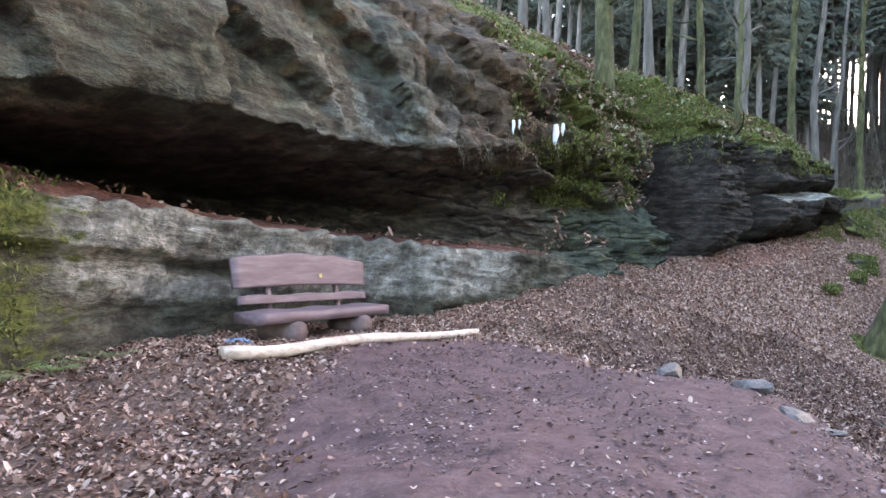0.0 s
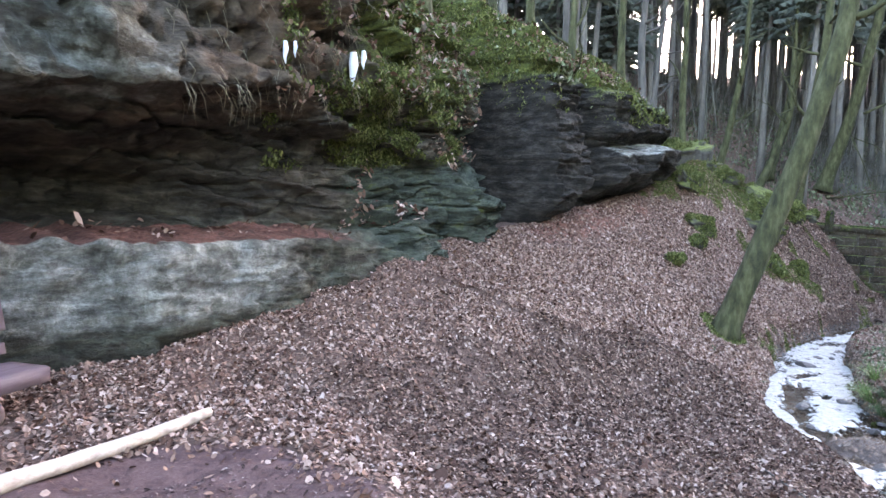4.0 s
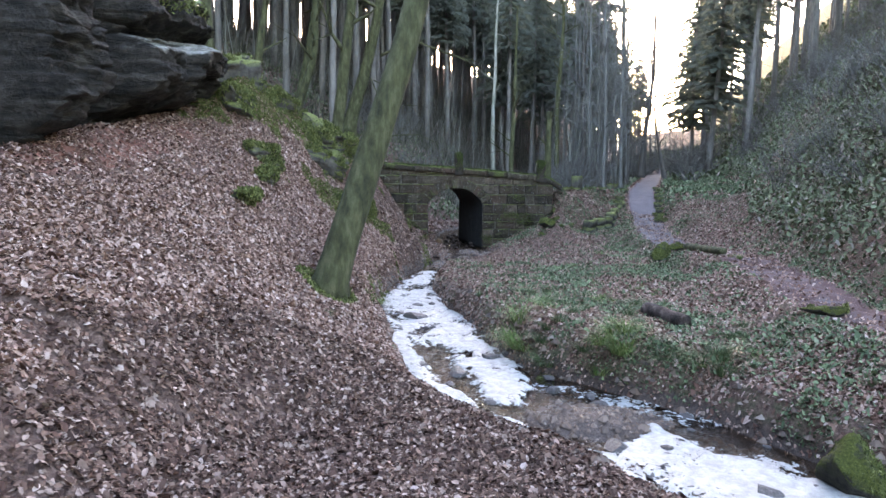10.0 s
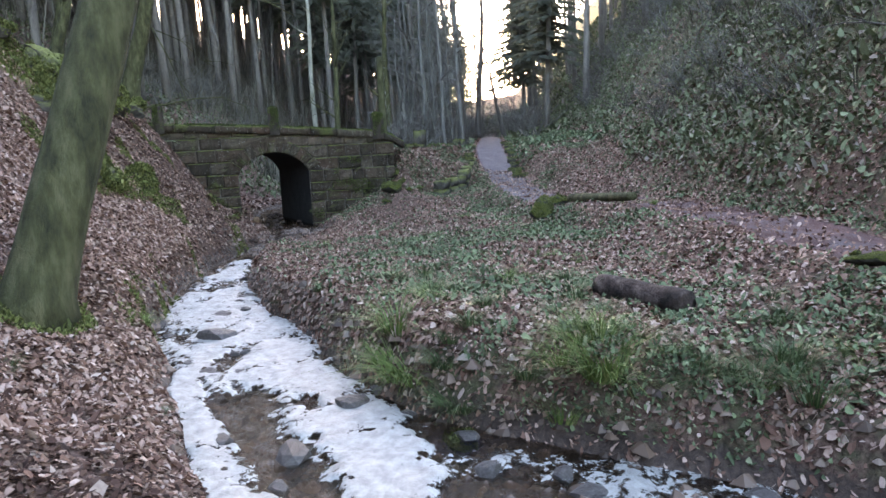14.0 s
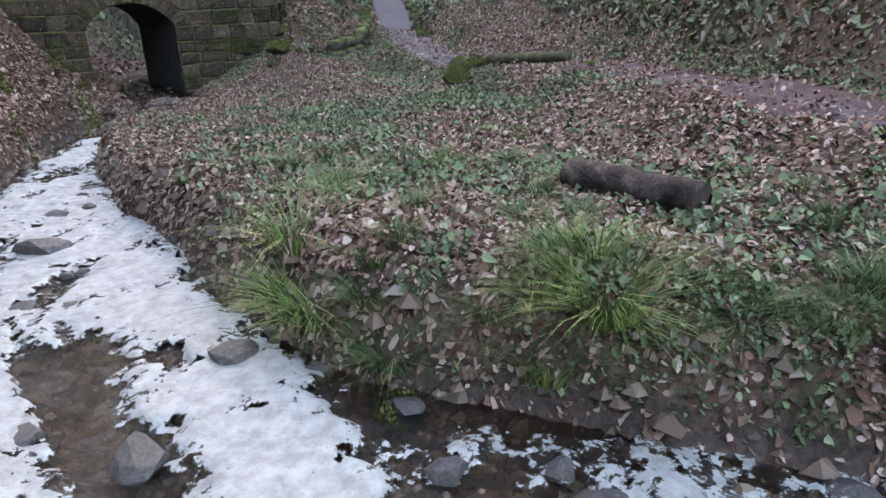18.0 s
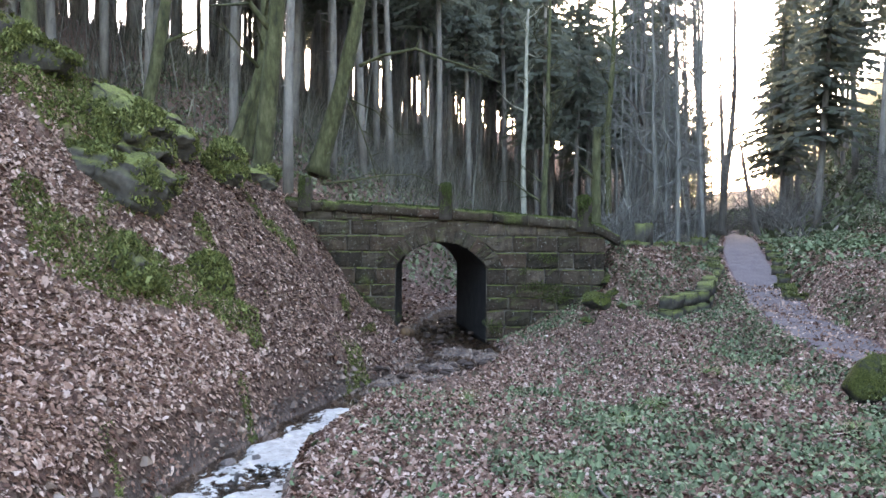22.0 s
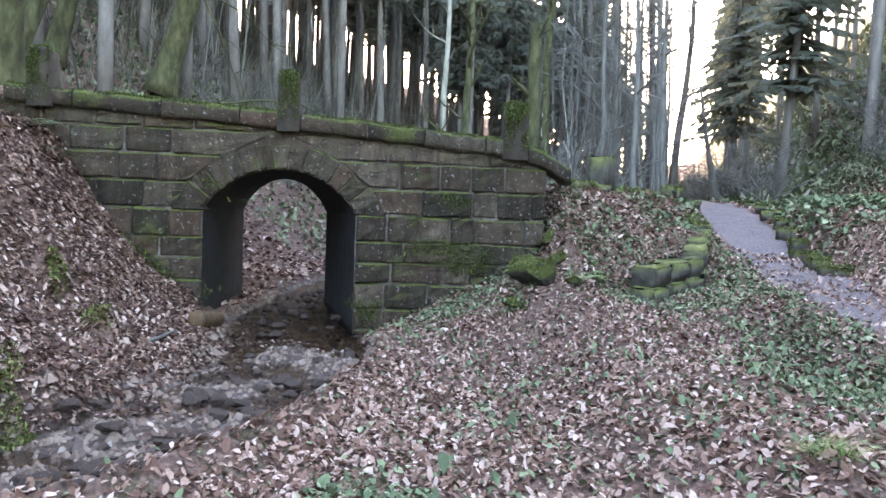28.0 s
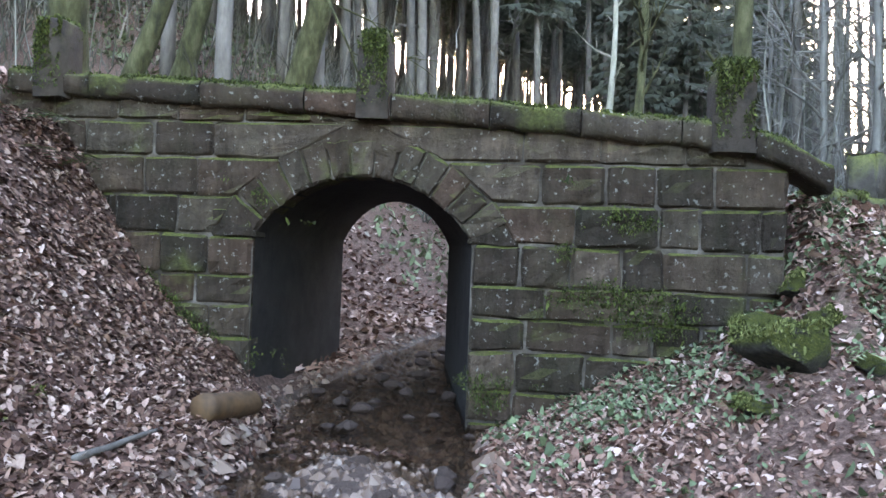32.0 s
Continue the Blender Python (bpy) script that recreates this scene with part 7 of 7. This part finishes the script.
for q, (x, y, sx, sy, sz) in enumerate(((17.4, 18.5, 1.3, 0.9, 0.9), (16.6, 17.4, 0.8, 0.6, 0.6), (19.2, 16.7, 0.9, 0.6, 0.75), (18.5, 15.9, 0.75, 0.55, 0.6), (20.3, 17.3, 0.8, 0.6, 0.65), (21.3, 16.9, 0.65, 0.45, 0.5), (17.9, 15.0, 0.5, 0.4, 0.4), (19.2, 15.1, 0.4, 0.35, 0.32), (22.6, 17.2, 0.45, 0.35, 0.35), (15.4, 15.7, 0.6, 0.4, 0.4), (14.4, 15.0, 0.35, 0.3, 0.25), (12.8, 14.4, 0.3, 0.25, 0.2), (18.2, 17.2, 0.8, 0.55, 0.55))):
    ob = new("mossy_outcrop", crag(600 + q, (sx, sy, sz)))
    ob.matrix_world = pose(x, y, level(x, y) + 0.12 * sz, 6 * math.sin(q), -8 + 5 * math.cos(q), 20 + 37 * q)
    OUTCROPS.append(tagged(ob, "craggy dark rock outcrop thick with moss on the leaf slope", "rock", "rock outcrops"))



# soft moss: many tiny sprigs on stones, banks and the bridge
SPRIG = leaf_material("moss_sprigs", [(0.0, (0.038, 0.045, 0.014)), (0.5, (0.095, 0.112, 0.032)), (0.85, (0.16, 0.18, 0.056)), (1.0, (0.25, 0.255, 0.1))], 0.9)
SPRIG_SHAPE = np.array([(0, -1, 0), (0.5, 0, 0.25), (0, 1, 0.1), (-0.5, 0, 0.25)])
SPRIG_TRI = np.array([(0, 1, 2), (0, 2, 3)])


WALL_MOSS = leaf_material("wall_moss", [(0.0, (0.018, 0.026, 0.008)), (0.5, (0.045, 0.06, 0.015)), (1.0, (0.11, 0.135, 0.035))], 0.9)


def moss_on(name, label, P, rng, size=0.02, spread=0.012, mat=SPRIG):
    P = P + rng.normal(0, spread, P.shape)
    scatter(name, label, "moss", mat, P[:, 0], P[:, 1], P[:, 2], size, rng, lift=0.0, tilt=0.8, shape=SPRIG_SHAPE, tris=SPRIG_TRI)


def stone_tops(objects, each, rng, least=0.15):
    out = []
    for ob in objects:
        me, m = ob.data, ob.matrix_world
        co = np.array([(m @ v.co)[:] for v in me.vertices])
        up = np.array([(m.to_3x3() @ v.normal).normalized().z for v in me.vertices])
        q = co * 1.8
        w = np.clip(up - least, 0, 1) * smooth(-0.35, 0.25, fnoise(q[:, 0], q[:, 1], q[:, 2], 141, 3))
        if w.sum() > 0:
            out.append(co[rng.choice(len(co), each, p=w / w.sum())])
    return np.concatenate(out)


def build_moss():
    rng = np.random.default_rng(64)
    moss_on("moss", "yellow-green moss on the rock outcrops", stone_tops(OUTCROPS, 15000, rng, -0.3), rng, 0.021, 0.03)
    rocks = [ob for ob in bpy.data.objects if ob.name.split(".")[0] in ("boulder", "tumbled_stone", "kerb_stone", "kerb_post")]
    moss_on("stone_moss", "yellow-green moss on boulders and kerb stones", stone_tops(rocks, 900, rng, -0.1), rng, 0.011, 0.012)
    # ragged patches on the rocky leaf slope
    n = 420000
    x, y = rng.uniform(14.5, 24.5, n), rng.uniform(13.6, 18.6, n)
    z, _, (edge, side, dc, behind, *_r) = land(x, y)
    spot = _["moss"]
    p = (side > 0) * (edge > 0.1) * smooth(0.35, 0.7, spot) * (behind < 1.0)
    on = rng.random(n) < p
    moss_on("slope_moss", "yellow-green moss patches on the rocky slope", np.stack([x, y, z + 0.03 * smooth(0.3, 0.8, spot)], -1)[on], rng, 0.014)
    # moss along the undercut bank of the brook
    gx, gy, gz, u = stream_grid(STREAM_RUN + 21.0, STREAM_RUN + 34.5, 0.02, 3, 1.0)
    i = rng.integers(0, gx.shape[0], 90000)
    k = 1.0 + np.abs(rng.normal(0.12, 0.16, len(i)))
    x, y = gx[i, 1] + (gx[i, 2] - gx[i, 1]) * k, gy[i, 1] + (gy[i, 2] - gy[i, 1]) * k
    z = land(x, y)[0]
    on = (fnoise(x * 1.6, y * 1.6, 0, 153, 3) > 0.05) & (x < 21.8)
    moss_on("bank_moss", "green moss on the undercut bank", np.stack([x, y, z + 0.01], -1)[on], rng, 0.013)
    # moss on the coping, the posts and the lower wall of the bridge
    M = np.array(pose(*BRIDGE_AT, 0, 0, BRIDGE_TURN))
    s = rng.uniform(-3.4, 3.7, 30000)
    on = fnoise(s * 2.5, 0 * s, 0, 155, 3) + rng.normal(0, 0.25, len(s)) > -0.25
    s = s[on]
    y = rng.uniform(-0.1, 0.33, len(s)) - 0.03 * (rng.random(len(s)) < 0.3)
    top = np.interp(s, [-3.4, -2.9, 0.0, 2.95, 3.35, 3.75], [0.52, 0.49, 0.33, 0.1, -0.02, -0.25])
    pts = [np.stack([s, y, top - 0.05 * smooth(-0.05, -0.1, y)], -1)]
    for c, hi, w in ((-2.98, 0.98, 0.27), (0.0, 0.86, 0.27), (2.95, 0.62, 0.32)):
        a, r = rng.uniform(-1, 1, (2, 900))
        pts.append(np.stack([c + a * w * 0.5, 0.02 + r * 0.155, hi - 0.05 * np.maximum(np.abs(a), np.abs(r)) ** 3 - (0.06 if hi < 0.6 else 0.02) * np.abs(a) - rng.exponential(0.05, 900) * (np.maximum(np.abs(a), np.abs(r)) > 0.93)], -1))
        a, q = rng.uniform(-0.48, 0.48, 2600), rng.exponential(0.22, 2600)
        on = (q < 0.62) & (fnoise(a * 4 + c, q * 4, 0, 159, 3) > -0.05)
        pts.append(np.stack([c + a[on] * w, -0.172 + 0 * a[on], hi - 0.05 - q[on]], -1))
    s, z = rng.uniform(-3.3, 3.3, 90000), rng.uniform(-2.6, -0.4, 90000)
    heat = 1.1 * np.exp(-((s - 2.0) / 0.75) ** 2 - ((z + 1.38) / 0.24) ** 2) + np.exp(-((s - 2.2) / 0.25) ** 2 - ((z + 0.75) / 0.12) ** 2) + 0.8 * np.exp(-((s - 1.2) / 0.5) ** 2 - ((z + 2.15) / 0.3) ** 2) + 0.95 * np.exp(-((z + 1.9 + (s + 1.5) * 0.75) / 0.22) ** 2) * smooth(-1.1, -1.4, s)
    on = heat + 0.45 * fnoise(s * 3, z * 3, 0, 157, 3) > 0.42 + 0.25 * rng.random(len(s))
    pts.append(np.stack([s[on], -0.045 - 0.03 * rng.random(on.sum()), z[on]], -1))
    P = np.concatenate(pts)
    P = P @ M[:3, :3].T + M[:3, 3]
    moss_on("bridge_moss", "green moss on the coping, posts and lower wall of the bridge", P, rng, 0.011, 0.007, WALL_MOSS)
    # moss on the cliff's sloping top
    Q, lv, mo = CLIFF_SKIN["at"].reshape(-1, 3), CLIFF_SKIN["step"].ravel(), CLIFF_SKIN["moss"].ravel()
    X = Q[:, 0]
    patch = smooth(-0.15, 0.3, fnoise(X * 1.1, Q[:, 1] * 1.1, Q[:, 2] * 1.4, 161, 4))
    w = (X > 2.5) * (lv > 5.2) * (mo + 0.05) * patch * smooth(9.0, 8.2, lv) + 0.5 * (X > 2.2) * (X < 7.5) * (lv > 5.0) * (lv < 8.0) * patch + 0.12 * (X > -8) * (X < -5.2) * (lv < 2.6) * (lv > 0.2) * patch
    i = rng.choice(len(Q), 200000, p=w / w.sum())
    moss_on("cliff_moss", "bright yellow-green moss on the cliff top", Q[i], rng, 0.028, 0.04)
    # fuzzy green feet of the leaning tree
    a, r = rng.uniform(0, 6.28, 3500), rng.uniform(0.26, 0.5, 3500)
    x, y = 12.4 + r * np.cos(a), 12.45 + r * np.sin(a)
    moss_on("root_moss", "moss round the foot of the leaning tree", np.stack([x, y, land(x, y)[0] + 0.02], -1), rng, 0.02)


build_moss()


# ferns
def fern_mesh(seed, fronds=9, ln=0.5):
    rng = np.random.default_rng(seed)
    v, f = [], []
    for k in range(fronds):
        a = k / fronds * 6.28 + rng.normal(0, 0.2)
        d = np.array([math.cos(a), math.sin(a), 0])
        sd = np.array([-d[1], d[0], 0])
        l = ln * rng.uniform(0.7, 1.1)
        m = 11
        for j in range(m):
            e = (j + 0.5) / m
            c = d * l * e + np.array([0, 0, l * (0.9 * e - 0.85 * e * e)])
            w = l * 0.26 * math.sin(math.pi * min(e * 0.95 + 0.08, 1))
            for sg in (-1, 1):
                i = len(v)
                v += [c - d * l * 0.03, c + d * l * 0.03, c + sg * sd * w + d * l * 0.06 + np.array([0, 0, -0.15 * w])]
                f.append((i, i + 1, i + 2) if sg > 0 else (i, i + 2, i + 1))
    me = mesh_of("fern", np.array(v), np.array(f), smooth_shade=False)
    me.materials.append(FERN)
    return me


FERN = simple("fern_green", [(0.3, (0.05, 0.085, 0.025)), (0.7, (0.12, 0.17, 0.06))], 9, 0.6, 0.0)
FERNS = [fern_mesh(500 + q) for q in range(3)]
for q, (x, y, s) in enumerate(((24.1, 17.3, 1.1), (24.3, 17.0, 0.9), (23.9, 17.6, 0.9), (26.1, 11.0, 0.7), (26.4, 10.7, 0.6), (27.2, 11.0, 0.7), (27.8, 10.6, 0.5), (26.9, 10.5, 0.5), (-4.3, 6.9, 0.7), (-4.8, 6.4, 0.8), (-5.3, 5.9, 0.7), (-4.6, 7.1, 0.5))):
    ob = new("fern", FERNS[q % 3])
    ob.matrix_world = Matrix.LocRotScale((x, y, level(x, y)), Euler((0.1, 0.05, q * 1.3)), (s, s, s))
    tagged(ob, "green fern at the end of the bridge wall" if x > 0 else "green fern at the foot of the mossy rock", "fern", "ferns")


# hanging roots and icicles under the cliff's edge
def build_roots():
    rng = np.random.default_rng(71)
    P, lv = CLIFF_SKIN["at"], CLIFF_SKIN["step"][0]
    j0 = int(np.argmin(np.abs(lv - 7.0)))
    pieces = []
    for k in range(260):
        xx = rng.uniform(0.3, 5.2)
        i = int(np.argmin(np.abs(P[:, 0, 0] - xx)))
        j = j0 + int(rng.integers(-6, 16))
        p = P[i, j]
        l = rng.uniform(0.08, 0.5)
        out = np.array([0.05, -0.06, 0.0])
        pieces.append(tube([p, p + out + [rng.normal(0, 0.03), 0, -l * 0.4], p + out * 0.8 + [rng.normal(0, 0.05), rng.normal(0, 0.03), -l]], [0.0045, 0.0035, 0.002], 3))
    v, f = joined(pieces)
    tagged(solid("hanging_roots", v, f, simple("dry_roots", [(0.3, (0.13, 0.11, 0.07)), (0.7, (0.27, 0.24, 0.16))], 9, 0.9, 0.0)), "dry roots and grass hanging from the cliff edge", "roots", kind="stuff")
    ice, nt, b = material("icicle_ice", 0.25, 0.5)
    b.inputs["Base Color"].default_value = (0.75, 0.79, 0.82, 1)
    b.inputs["Transmission Weight"].default_value = 0.2
    for x, l, r in ((3.55, 0.55, 0.085), (3.7, 0.3, 0.05), (1.9, 0.3, 0.04), (2.05, 0.22, 0.03)):
        i = int(np.argmin(np.abs(P[:, 0, 0] - x)))
        p = P[i, j0 + 3] + np.array([0.08, -0.12, 0.25])
        v, *fs = tube([p, p + [0.01, 0, -l * 0.35], p + [0, 0.01, -l * 0.7], p + [0.01, 0, -l]], [r * 0.7, r, r * 0.6, 0.006], 9, 3, 0.15)
        vv, ff = joined([(v, *fs)])
        tagged(solid("icicle", vv, ff, ice), "white icicle hanging from the mossy rock", "icicle", "icicles")


build_roots()


def build_scrap():
    """A crumpled piece of blue foil beside the bench."""
    bm = bmesh.new()
    bmesh.ops.create_icosphere(bm, subdivisions=3, radius=1.0)
    rng = np.random.default_rng(91)
    for v in bm.verts:
        k = 1 + 0.35 * noise.noise(v.co * 2.5) + rng.normal(0, 0.07)
        v.co = Vector((v.co.x * 0.16 * k, v.co.y * 0.1 * k, v.co.z * 0.045 * k))
    m = simple("blue_foil", [(0.3, (0.05, 0.09, 0.16)), (0.7, (0.14, 0.22, 0.32))], 14, 0.35, 0.6, 30)
    ob = part("plastic_scrap", bm, m)
    ob.matrix_world = pose(-3.0, 7.45, level(-3.0, 7.45) + 0.03, 0, 0, 25)
    tagged(ob, "crumpled blue plastic scrap on the ground beside the bench", "litter")


build_scrap()
